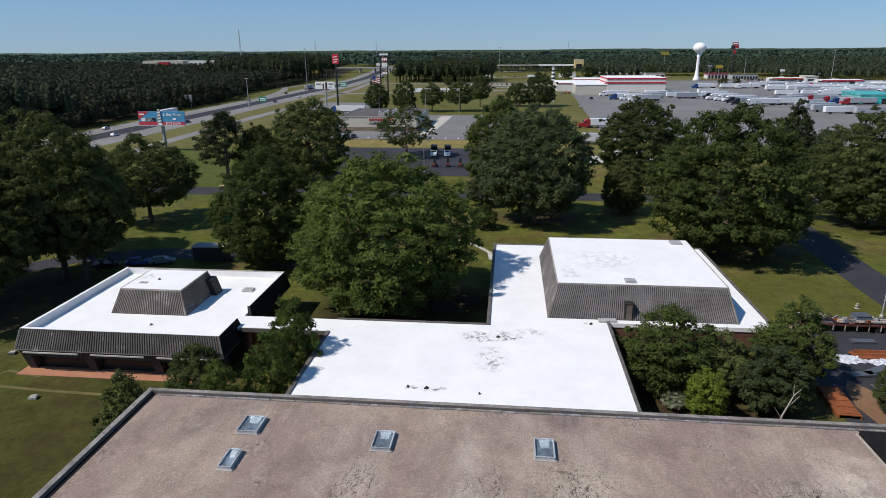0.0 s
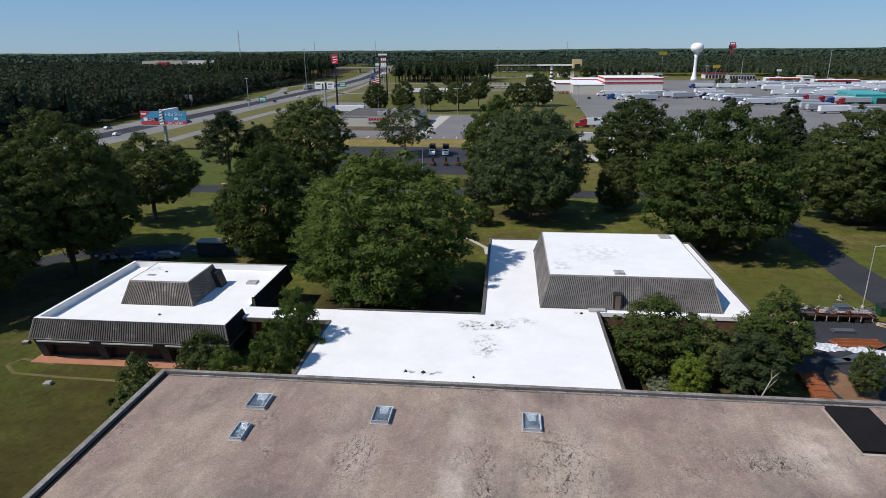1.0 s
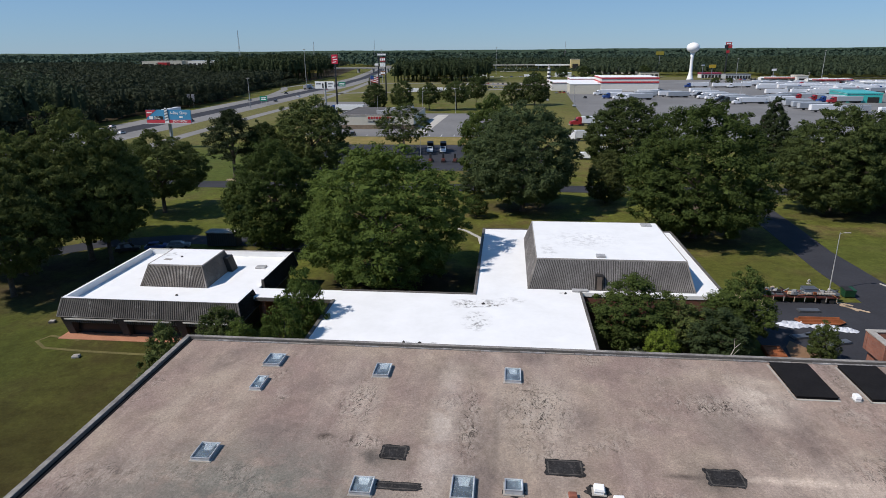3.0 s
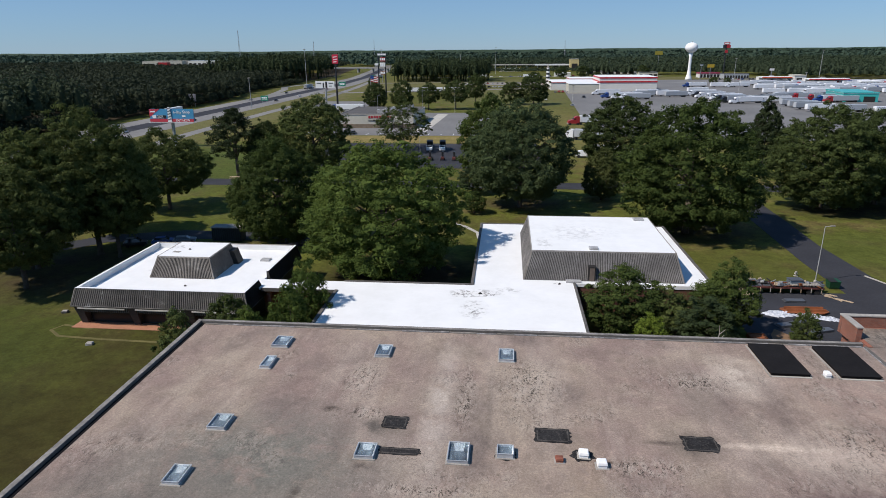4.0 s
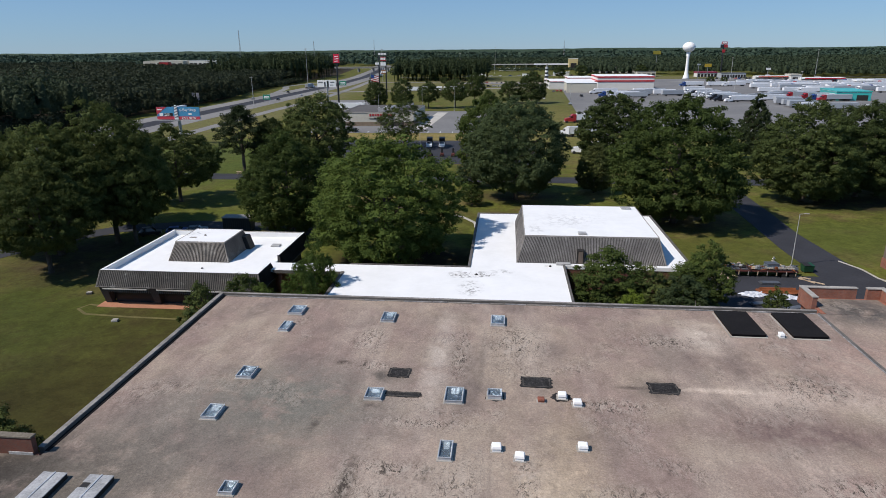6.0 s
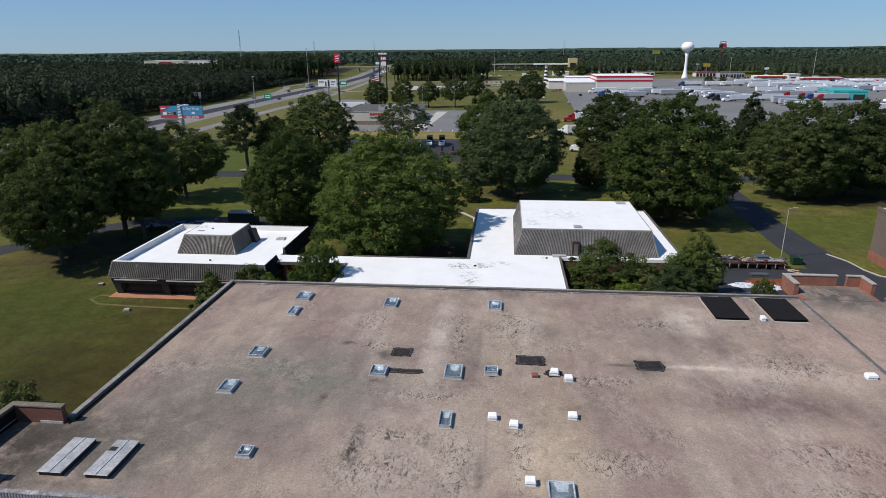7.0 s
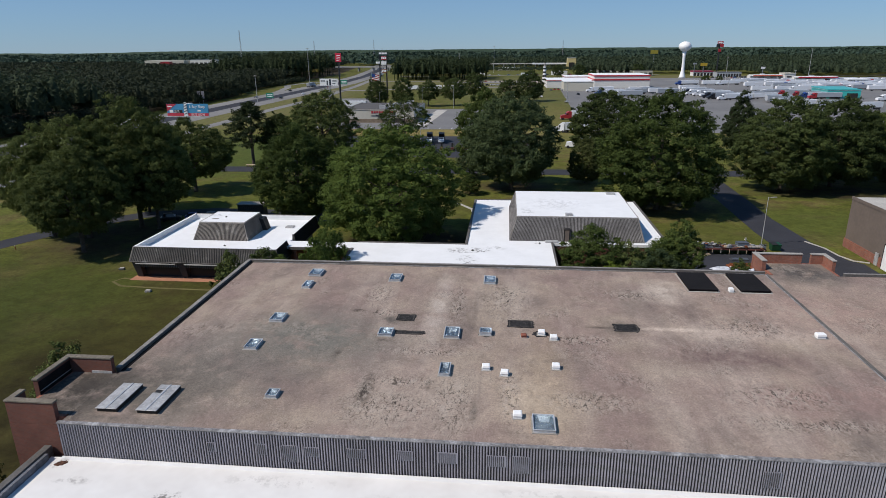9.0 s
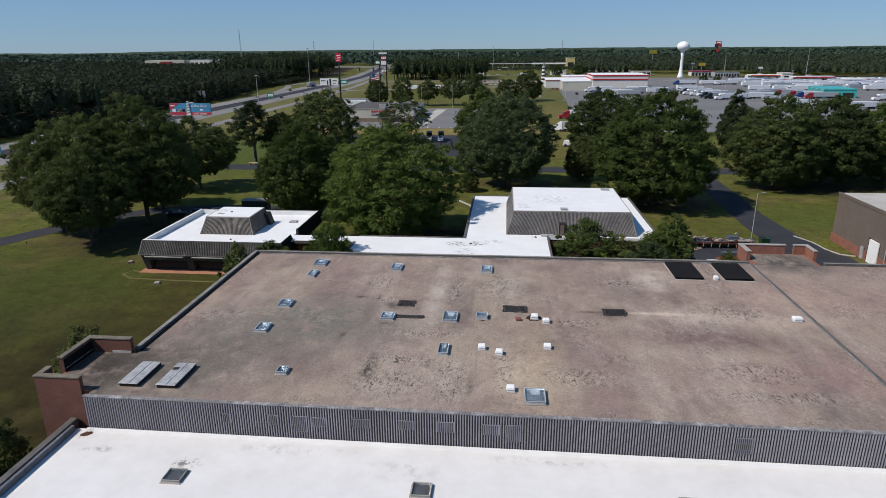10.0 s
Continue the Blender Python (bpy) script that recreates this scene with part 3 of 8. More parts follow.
def strip(points, width, z0, z1):
    """A road of that width along a line of points."""
    pts = [Vector(p) for p in points]
    left, right = [], []
    for i, p in enumerate(pts):
        d = (pts[min(i + 1, len(pts) - 1)] - pts[max(i - 1, 0)]).normalized()
        nrm = Vector((-d.y, d.x))
        left.append(p + nrm * width / 2)
        right.append(p - nrm * width / 2)
    s = Shape()
    for i in range(len(pts) - 1):
        q = [right[i], right[i + 1], left[i + 1], left[i]]
        s.add([(*p, z0) for p in q] + [(*p, z1) for p in q], [(4, 5, 6, 7), (0, 1, 5, 4), (2, 3, 7, 6)])
    return s

# ---- ground, roads and lots ----
g = Shape()
g.add([(-4600, -600, 0), (4600, -600, 0), (4600, 4600, 0), (-4600, 4600, 0)], [(0, 1, 2, 3)])
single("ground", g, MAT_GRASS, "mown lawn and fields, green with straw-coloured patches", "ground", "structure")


def sheet(name, pts, z, mat, label, cat):
    return single(name, Shape().prism(pts, -0.2, z), mat, label, cat, "structure")


sheet("forest_floor", [(-1300, 55), (-228, 55), (-228, 480), (-258, 640), (-258, 760), (-262, 960), (-330, 1400), (-1300, 1400)], 0.02, material("leaf_litter", (0.038, 0.030, 0.018), 0.95, vary=0.3, broad=0.2, fine=2.0, spec=0.1), "dark leaf litter under the woods", "forest floor")
sheet("driveway_east", [(54.4, 60), (66, 60), (66, 78.8), (64.2, 81), (62.6, 92), (62.0, 110), (63.2, 128), (64.6, 160), (57.2, 160), (55.6, 125), (54.3, 99), (54.4, 88)], 0.03, MAT_ASPHALT, "dark asphalt driveway past the yard", "driveway")
sheet("yard", [(33, 45), (54.4, 45), (54.4, 83.6), (34, 83.0)], 0.026, MAT_ASPHALT, "dark asphalt storage yard behind the building", "yard")
single("road_cross", strip([(-160, 164), (-60, 164), (60, 164), (220, 166)], 9.0, -0.2, 0.034), MAT_ASPHALT, "two-lane asphalt road across the lawns", "road", "structure")
single("driveway_west", strip([(-122, 40), (-106, 66), (-100, 80), (-93, 95), (-84, 104), (-70, 108.5), (-52, 108), (-38, 104)], 6.0, -0.2, 0.03), MAT_ASPHALT, "curving dark asphalt driveway under trees", "driveway", "structure")
sheet("parking_lot", [(-72, 190), (12, 190), (12, 247), (-72, 247)], 0.03, MAT_ASPHALT, "dark asphalt parking lot", "parking lot")
sheet("store_lot", [(-96, 272), (-8, 272), (-8, 380), (-96, 380)], 0.03, MAT_ASPHALT_OLD, "worn grey asphalt lot round the store", "parking lot")
sheet("concrete_pad", [(-45.5, 286), (-39, 286), (-36, 372), (-42.5, 372)], 0.05, MAT_CONCRETE, "pale concrete pad beside the store", "concrete pad")
sheet("truck_lot", [(40, 300), (60, 262), (330, 262), (520, 420), (520, 800), (60, 800), (52, 600)], 0.03, MAT_ASPHALT_OLD, "wide grey truck parking lot", "parking lot")
for nm, x0, x1, lab in (("highway_west", -212, -199, "pale concrete highway carriageway"), ("highway_east", -186, -172, "pale concrete highway carriageway")):
    single(nm, strip([(x0 / 2 + x1 / 2, 40), (x0 / 2 + x1 / 2, 700), (x0 / 2 + x1 / 2 - 12, 900), (x0 / 2 + x1 / 2 - 50, 1200), (x0 / 2 + x1 / 2 - 120, 1600)], x1 - x0, -0.2, 0.05), MAT_HIGHWAY, lab, "highway", "structure")
single("highway_median", strip([(-192.5, 40), (-192.5, 700), (-204, 900), (-242, 1200), (-312, 1600)], 13, -0.2, 0.03), MAT_ASPHALT, "dark asphalt median between the carriageways", "road", "structure")
single("frontage_ramp", strip([(-140, 60), (-147, 160), (-152, 280), (-153, 380), (-150, 480), (-158, 640), (-172, 800)], 7.0, -0.2, 0.04), MAT_HIGHWAY, "pale slip road beside the highway", "road", "structure")
single("loop_ramp", strip([(-206, 500), (-214, 560), (-226, 620), (-240, 660), (-236, 700), (-220, 730)], 7.0, -0.2, 0.045), MAT_HIGHWAY, "curving pale exit ramp", "road", "structure")
single("far_road", strip([(-172, 560), (-60, 600), (60, 640), (300, 820), (700, 900)], 10.0, -0.2, 0.04), MAT_HIGHWAY, "pale road towards the overpass", "road", "structure")
single("back_road", strip([(-168, 735), (-60, 745), (60, 742), (200, 730)], 9.0, -0.2, 0.035), MAT_HIGHWAY, "pale road behind the fields", "road", "structure")
sheet("earth_lot", [(-22, 690), (95, 690), (95, 735), (-22, 738)], 0.03, material("tan_earth", (0.27, 0.23, 0.17), 0.95, vary=0.2, broad=0.05, fine=0.5), "bare tan earth lot", "earth lot")
sheet("side_lot", [(-140, 392), (-98, 392), (-98, 470), (-140, 470)], 0.03, MAT_ASPHALT_OLD, "grey asphalt lot beside the sign pole", "parking lot")
sheet("clay_strip", [(-62, 61.2), (-35, 61.2), (-35, 63.4), (-62, 63.4)], 0.06, MAT_CLAY, "bare red clay bed under the eaves", "planting bed")
single("dirt_path", strip([(-58.6, 61), (-63.6, 62), (-64.4, 60.2), (-62.0, 58.4), (-55, 57.9), (-44, 57.6)], 0.5, -0.2, 0.02), material("worn_dirt", (0.11, 0.095, 0.032), 0.95), "worn dirt path in the lawn", "path", "structure")
single("footpath", strip([(-12.4, 121.8), (-9.3, 119.6), (-5.9, 114.3), (-5.4, 110)], 0.9, -0.2, 0.025), MAT_CONCRETE, "pale worn footpath across the lawn", "path", "structure")
single("driveway_kerb", strip([(61.6, 92.3), (63.4, 87.9), (63.8, 83.4), (65.0, 80.4), (67.2, 79.4)], 0.28, -0.2, 0.15), MAT_CONCRETE, "pale concrete kerb round the lawn corner", "kerb", "structure")


# ---- the large gravel-roofed building ----
hall = thing("main_hall", "large brick hall with a flat pinkish gravel roof", "building", 0, 22, 0)
RZ = 11.0
part("wall", Shape().box(-31.2, 33.5, 3.95, 41.1, 0, RZ - 0.3), MAT_BRICK, hall, "red brick wall", world=True)
part("wall", Shape().box(33.5, 92.0, 3.95, 41.1, 0, RZ - 0.3), MAT_BRICK, hall, "red brick wall", world=True)
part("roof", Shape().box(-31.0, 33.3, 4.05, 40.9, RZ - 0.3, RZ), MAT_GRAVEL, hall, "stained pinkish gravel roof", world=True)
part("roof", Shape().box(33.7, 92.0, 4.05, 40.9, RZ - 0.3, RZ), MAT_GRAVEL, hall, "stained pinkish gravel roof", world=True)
part("stair_bay", Shape().box(33.9, 42.0, 41.1, 45.6, 0, RZ - 0.02), MAT_BRICK, hall, "brick stair bay", world=True)
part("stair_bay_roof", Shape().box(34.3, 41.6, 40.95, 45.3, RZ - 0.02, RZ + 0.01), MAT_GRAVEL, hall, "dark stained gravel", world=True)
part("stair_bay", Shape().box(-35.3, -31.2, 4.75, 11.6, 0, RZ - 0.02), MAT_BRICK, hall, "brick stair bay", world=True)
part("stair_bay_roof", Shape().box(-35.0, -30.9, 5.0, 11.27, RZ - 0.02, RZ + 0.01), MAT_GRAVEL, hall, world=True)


def capped(x0, x1, y0, y1, z0, z1, owner, brick=MAT_BRICK, stone=MAT_COPING, over=0.06):
    """A brick screen wall with its stone coping."""
    w = part("screen_wall", Shape().box(x0, x1, y0, y1, z0, z1 - 0.14), brick, owner, "red brick screen wall", world=True)
    part("coping", Shape().box(x0 - over, x1 + over, y0 - over, y1 + over, z1 - 0.14, z1), stone, w, "grey stone coping", 0.02, world=True)


for x0, x1, y0, y1 in ((-35.6, -31.7, 4.4, 4.8), (-35.6, -35.2, 4.86, 6.0), (-35.6, -35.2, 7.4, 11.22), (-35.6, -31.45, 11.28, 11.7)):
    capped(x0, x1, y0, y1, RZ - 0.6, RZ + (1.46 if y1 > 7 else 1.35), hall, MAT_BRICK_DARK, MAT_COPING_OLD)
for x0, x1, y0, y1 in ((-35.196, -35.17, 7.45, 11.21), (-35.17, -31.8, 4.804, 4.83)):
    part("lining", Shape().box(x0, x1, y0, y1, RZ + 0.012, RZ + 1.15), MAT_BLACK_SHEET, hall, "black lining on the brick", world=True)
part("lining_trim", Shape().box(-35.17, -35.14, 7.45, 11.2, RZ + 0.3, RZ + 0.36), MAT_COPING, hall, "pale metal trim", world=True)
part("flashing", Shape().box(-33.3, -31.5, 11.22, 11.276, RZ + 0.012, RZ + 0.22), MAT_GALV, hall, "pale metal flashing", world=True)
for x0, x1, y0, y1 in ((33.5, 34.0, 42.6, 45.4), (33.5, 39.4, 45.46, 45.86), (40.5, 42.3, 45.46, 45.86), (41.9, 42.3, 43.0, 45.4)):
    capped(x0, x1, y0, y1, RZ - 0.6, RZ + 1.3, hall)
part("screen_wall", Shape().box(-35.6, -31.45, 4.38, 4.75, 0, RZ - 0.62), MAT_BRICK_DARK, hall, "tall red brick pier wall", world=True)
for x0, x1, y0, y1 in ((-31.5, -31.05, 11.8, 41.3), (-31.05, 33.35, 40.95, 41.3), (42.4, 92.0, 40.95, 41.3)):
    part("parapet", Shape().box(x0, x1, y0, y1, RZ - 0.9, RZ + 0.28), MAT_PARAPET, hall, "dark metal roof edge", world=True, bevel=0.03)
    part("coping", Shape().box(x0 - 0.03, x1 - 0.05 if x1 - x0 < 1 else x1, y0, y1 + 0.03, RZ + 0.282, RZ + 0.32), MAT_CAP, hall, "weathered grey metal coping", world=True)
    if x1 - x0 < 1:
        # black strip paints the parapet's shade line onto the gravel
        part("edge_flashing", Shape().box(x1 + 0.004, x1 + 0.3, y0, y1 - 0.4, RZ, RZ + 0.04), MAT_BLACK_SHEET, hall, "black strip painting the parapet's shade", world=True)
seam = random.Random(9)
x = -30.6
while x < 33.0:
    w = seam.uniform(1.6, 3.4)
    part("flashing", Shape().box(x, min(33.2, x + w - 0.06), 40.72 + seam.uniform(0, 0.06), 40.945, RZ, RZ + 0.05 + seam.uniform(0, 0.05)), MAT_GUTTER if seam.random() < 0.65 else MAT_CAP, hall, "pale metal flashing length", world=True)
    x += w
part("south_gutter", Shape().box(-31.2, 92, 3.7, 4.04, RZ - 0.04, RZ + 0.08), MAT_GUTTER, hall, "battered grey metal roof edge", world=True, bevel=0.02)
part("expansion_joint", Shape().box(33.38, 33.62, 4.1, 40.9, RZ - 0.05, RZ + 0.14), MAT_PARAPET, hall, "dark roof expansion joint", world=True, bevel=0.05)
part("joint_cap", Shape().box(33.26, 33.37, 4.1, 40.9, RZ, RZ + 0.05), MAT_GUTTER, hall, "pale metal flashing", world=True)
# near-black backing paints the shade between the steel ribs
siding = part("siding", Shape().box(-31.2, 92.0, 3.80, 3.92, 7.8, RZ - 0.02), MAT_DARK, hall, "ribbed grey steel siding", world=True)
rib_mesh = Shape().hexa([(-0.04, -0.08, 0), (0.04, -0.08, 0), (0.052, 0, 0), (-0.052, 0, 0)], [(-0.04, -0.08, 3.1), (0.04, -0.08, 3.1), (0.052, 0, 3.1), (-0.052, 0, 3.1)]).mesh("rib")
rib_mesh.materials.append(MAT_STEEL_SIDING)
for i in range(300):
    ob = new("rib", rib_mesh)
    ob.parent = siding
    ob.location = (-31.05 + 0.205 * i, 3.79 - 22, 7.85)
part("siding_rest", Shape().ribs((30.4, 3.79, 7.85), (92, 3.79, 7.85), (92, 3.79, 10.95), (30.4, 3.79, 10.95), 0.205, 0.095, 0.08), MAT_STEEL_SIDING, siding, world=True)

# south wing below the siding, white roof
south = thing("south_wing", "low wing with a bright white coated roof", "building", 0, -10, 0)
SZ = 8.0
part("wall", Shape().box(-32.6, 92, -30, 3.78, 0, SZ - 0.25), MAT_BRICK, south, "red brick wall", world=True)
part("roof", Shape().box(-32.2, 92, -29.7, 3.77, SZ - 0.25, SZ), MAT_WHITE_SOUTH, south, "white coated roof with dirt stains", world=True)
part("wall_upstand", Shape().hexa([(-31.2, 3.45, SZ), (92, 3.45, SZ), (92, 3.68, SZ), (-31.2, 3.68, SZ)], [(-31.2, 3.6, SZ + 0.2), (92, 3.6, SZ + 0.2), (92, 3.68, SZ + 0.2), (-31.2, 3.68, SZ + 0.2)]), MAT_WHITE_SOUTH, south, world=True)
part("parapet", Shape().box(-33.0, -32.4, -30, 4.3, SZ - 0.9, SZ + 0.64), MAT_PARAPET, south, "dark metal parapet", world=True, bevel=0.03)
# lining thickened and tinted blue-grey to paint the parapet's own shade
part("parapet_lining", Shape().box(-32.39, -32.1, -30, 3.4, SZ, SZ + 0.52), material("blue_grey_shade_tone", (0.115, 0.12, 0.135), 0.7, vary=0.3, broad=0.6, fine=5.0), south, "parapet lining with blue-grey shade in its colour", world=True)


# ---- white-roofed middle building with the large penthouse ----
mid = thing("courtyard_building", "single-storey brick building with a white coated roof", "building", 3, 70, 0)
WZ = 4.9
# darker brick copy carries the shade behind the trees in its colour
part("wall", Shape().box(-24.0, 10.3, 41.35, 70.2, 0, WZ - 0.2), MAT_BRICK_DARK, mid, "red brick wall", world=True)
part("wall", Shape().box(-4.7, 30.0, 71.9, 104.0, 0, WZ - 0.2), MAT_BRICK_DARK, mid, "red brick wall", world=True)
part("wall", Shape().box(-4.7, 10.3, 70.2, 71.9, 0, WZ - 0.2), MAT_BRICK_DARK, mid, "red brick wall", world=True)
part("roof", Shape().prism([(-23.8, 41.4), (10.0, 41.4), (10.0, 72.1), (29.8, 72.1), (29.8, 103.8), (-4.5, 103.8), (-4.5, 70.0), (-23.8, 70.0)], WZ - 0.2, WZ), MAT_WHITE, mid, "white coated roof with dark dirt stains", world=True)
for x0, x1, y0, y1 in ((-24.25, -23.8, 41.4, 66.38), (-23.8, -4.9, 70.0, 70.3), (-4.95, -4.5, 70.0, 104.1), (-4.5, 29.8, 103.8, 104.1), (29.8, 30.2, 71.8, 104.1), (10.0, 10.35, 41.4, 71.8)):
    part("roof_edge", Shape().box(x0, x1, y0, y1, WZ - 0.7, WZ + 0.16), MAT_PARAPET, mid, "dark metal roof edge", world=True, bevel=0.02)
part("roof_edge", Shape().box(10.36, 29.8, 71.8, 72.1, WZ - 0.5, WZ + 0.05), MAT_WHITE_PAINT, mid, "white fascia", world=True)


def mansard(owner, base, top, z0, z1, cap, flat=MAT_WHITE, step=0.26, mat=MAT_SIDING):
    """A sloping ribbed storey between two rectangles (x0, x1, y0, y1), with its flat top."""
    (a0, a1, b0, b1), (c0, c1, d0, d1) = base, top
    low = [(a0, b0, z0), (a1, b0, z0), (a1, b1, z0), (a0, b1, z0)]
    high = [(c0, d0, z1), (c1, d0, z1), (c1, d1, z1), (c0, d1, z1)]
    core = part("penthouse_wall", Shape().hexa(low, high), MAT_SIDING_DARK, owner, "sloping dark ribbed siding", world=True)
    for i in range(4):
        j = (i + 1) % 4
        part("siding_face", Shape().ribs(low[i], low[j], high[j], high[i], step, step * 0.55, 0.07), mat, core, world=True)
        part("corner_trim", Shape().tube(low[i], high[i], 0.10, 0.10, 6), MAT_SIDING, core, world=True)
    if cap:
        part("penthouse_roof", Shape().box(c0 + 0.05, c1 - 0.05, d0 + 0.05, d1 - 0.05, z1 - 0.05, z1 + 0.06), flat, owner, "white coated penthouse roof", world=True)
        part("penthouse_roof_edge", Shape().box(c0 - 0.1, c1 + 0.1, d0 - 0.1, d0 + 0.02, z1 - 0.12, z1 + 0.08), MAT_COPING, owner, world=True)
        part("penthouse_roof_edge", Shape().box(c0 - 0.1, c0 + 0.02, d0 + 0.021, d1 + 0.1, z1 - 0.12, z1 + 0.08), MAT_COPING, owner, world=True)
        part("penthouse_roof_edge", Shape().box(c1 - 0.02, c1 + 0.1, d0 + 0.021, d1 + 0.1, z1 - 0.12, z1 + 0.08), MAT_COPING, owner, world=True)
        part("penthouse_roof_edge", Shape().box(c0 + 0.021, c1 - 0.021, d1 - 0.02, d1 + 0.1, z1 - 0.12, z1 + 0.08), MAT_COPING, owner, world=True)
    return core


mansard(mid, (2.8, 26.1, 72.9, 97.6), (4.0, 25.1, 75.2, 95.6), WZ, 8.8, True, mat=MAT_SIDING_GREY)
door = part("door", Shape().box(12.25, 13.35, 72.9, 74.0, WZ + 0.02, WZ + 2.2), MAT_DARK, mid, "dark recessed metal door", world=True)
part("door_leaf", Shape().box(12.45, 13.15, 72.84, 72.89, WZ + 0.1, WZ + 2.05), MAT_BROWN_WALL, door, "brown door leaf", world=True)
for x0, x1, y0, y1, z in ((9.0, 11.2, 71.95, 72.8, WZ), (12.6, 13.9, 75.7, 76.9, 8.86), (22.3, 24.0, 93.2, 94.6, 8.86)):
    part("roof_hatch", Shape().box(x0, x1, y0, y1, z, z + 0.3), MAT_GALV, mid, "grey metal roof hatch", world=True, bevel=0.04)

# ---- the pavilion with the small penthouse ----
pav = thing("pavilion", "low pavilion with a ribbed dark mansard and a white roof", "building", -48, 73, 0)
PZ = 4.85
part("wall", Shape().box(-60.2, -36.4, 63.6, 83.4, 0, 3.3), MAT_DARK, pav, "dark brown recessed wall", world=True)
part("roof", Shape().box(-60.6, -36.2, 62.6, 84.2, 3.3, PZ), MAT_WHITE, pav, "white coated roof", world=True)
low = [(-61.8, 61.6, 3.2), (-35.4, 61.6, 3.2), (-35.4, 85.2, 3.2), (-61.8, 85.2, 3.2)]
high = [(-61.0, 62.2, 5.75), (-35.9, 62.2, 5.75), (-35.9, 84.6, 5.75), (-61.0, 84.6, 5.75)]
inner = [(-60.6, 62.6), (-36.2, 62.6), (-36.2, 84.2), (-60.6, 84.2)]


def mansard_face(lo, hi, lo_in, hi_in, ribbed, rim):
    """One length of the sloping eaves: its body, its ribs, the capping on top and the membrane up its inner side."""
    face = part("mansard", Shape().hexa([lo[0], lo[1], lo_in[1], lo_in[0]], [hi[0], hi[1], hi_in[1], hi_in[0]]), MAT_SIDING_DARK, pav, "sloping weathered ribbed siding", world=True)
    part("siding_face", Shape().ribs(lo[0], lo[1], hi[1], hi[0], 0.31, 0.17, 0.07), ribbed, face, world=True)
    part("roof_edge", Shape().hexa([(*p[:2], 5.752) for p in (hi[0], hi[1], hi_in[1], hi_in[0])], [(*p[:2], 5.80) for p in (hi[0], hi[1], hi_in[1], hi_in[0])]), rim, pav, world=True)
    into = Vector((-(hi_in[1][1] - hi_in[0][1]), hi_in[1][0] - hi_in[0][0], 0)).normalized() * 0.05
    q = [Vector((*hi_in[0][:2], 0)), Vector((*hi_in[1][:2], 0)), Vector((*hi_in[1][:2], 0)) + into, Vector((*hi_in[0][:2], 0)) + into]
    part("upstand", Shape().hexa([(p.x, p.y, PZ) for p in q], [(p.x, p.y, 5.75) for p in q]), MAT_WHITE, pav, "white membrane up the parapet", world=True)
    part("eave_trim", Shape().tube(lo[0], lo[1], 0.09, 0.09, 6), MAT_SIDING_OLD, pav, world=True)


for i in (0, 2, 3):
    j = (i + 1) % 4
    mansard_face((low[i], low[j]), (high[i], high[j]), ((*inner[i], 3.2), (*inner[j], 3.2)), ((*inner[i], 5.75), (*inner[j], 5.75)), MAT_SIDING_OLD, MAT_COPING if i == 2 else MAT_WHITE)
# the east side is open where the walkway's roof runs in
# east ribs take the shaded copy of the siding colour
mansard_face((low[1], (-35.4, 68.4, 3.2)), (high[1], (-35.9, 67.4, 5.75)), ((*inner[1], 3.2), (-36.2, 68.4, 3.2)), ((*inner[1], 5.75), (-36.2, 67.4, 5.75)), MAT_SIDING_BLACK, MAT_WHITE)
mansard_face(((-35.4, 70.9, 3.2), low[2]), ((-35.9, 71.3, 5.75), high[2]), ((-36.2, 70.9, 3.2), (*inner[2], 3.2)), ((-36.2, 71.3, 5.75), (*inner[2], 5.75)), MAT_SIDING_BLACK, MAT_WHITE)
for k in range(4):
    part("corner_trim", Shape().tube(low[k], high[k], 0.09, 0.09, 6), MAT_SIDING, pav, "pale corner trim", world=True)
for x in (-61.4, -53.3, -44.8, -37.0):
    part("bracket", Shape().hexa([(x, 62.9, 0.0), (x + 1.0, 62.9, 0.0), (x + 1.0, 63.8, 0.0), (x, 63.8, 0.0)], [(x - 0.15, 61.8, 3.2), (x + 1.15, 61.8, 3.2), (x + 1.25, 63.8, 3.2), (x - 0.25, 63.8, 3.2)]), MAT_SIDING_DARK, pav, "dark tapering eave bracket", world=True)
for x0, x1 in ((-60.7, -53.6), (-52.0, -45.2), (-43.6, -37.3)):
    part("eave_strip", Shape().box(x0, x1, 61.42, 61.55, 2.86, 3.02), MAT_CONCRETE, pav, "pale metal strip under the eaves", world=True)
    skirt = part("skirt", Shape().box(x0 - 0.3, x1 + 0.3, 62.25, 62.4, 2.1, 3.0), MAT_SIDING_DARK, pav, "dark ribbed band under the eaves", world=True)
    part("siding_face", Shape().ribs((x0 - 0.3, 62.24, 2.1), (x1 + 0.3, 62.24, 2.1), (x1 + 0.3, 62.24, 2.95), (x0 - 0.3, 62.24, 2.95), 0.31, 0.15, 0.05), MAT_SIDING_OLD, skirt, world=True)
    part("window_band", Shape().box(x0 + 0.2, x1 - 0.2, 63.52, 63.59, 0.5, 2.6), plain("dark_glass", (0.012, 0.014, 0.016), 0.3, spec=0.3), pav, "dark window band", world=True)
mansard(pav, (-54.0, -43.8, 69.5, 79.0), (-52.85, -44.65, 70.5, 77.9), PZ, 7.95, True)
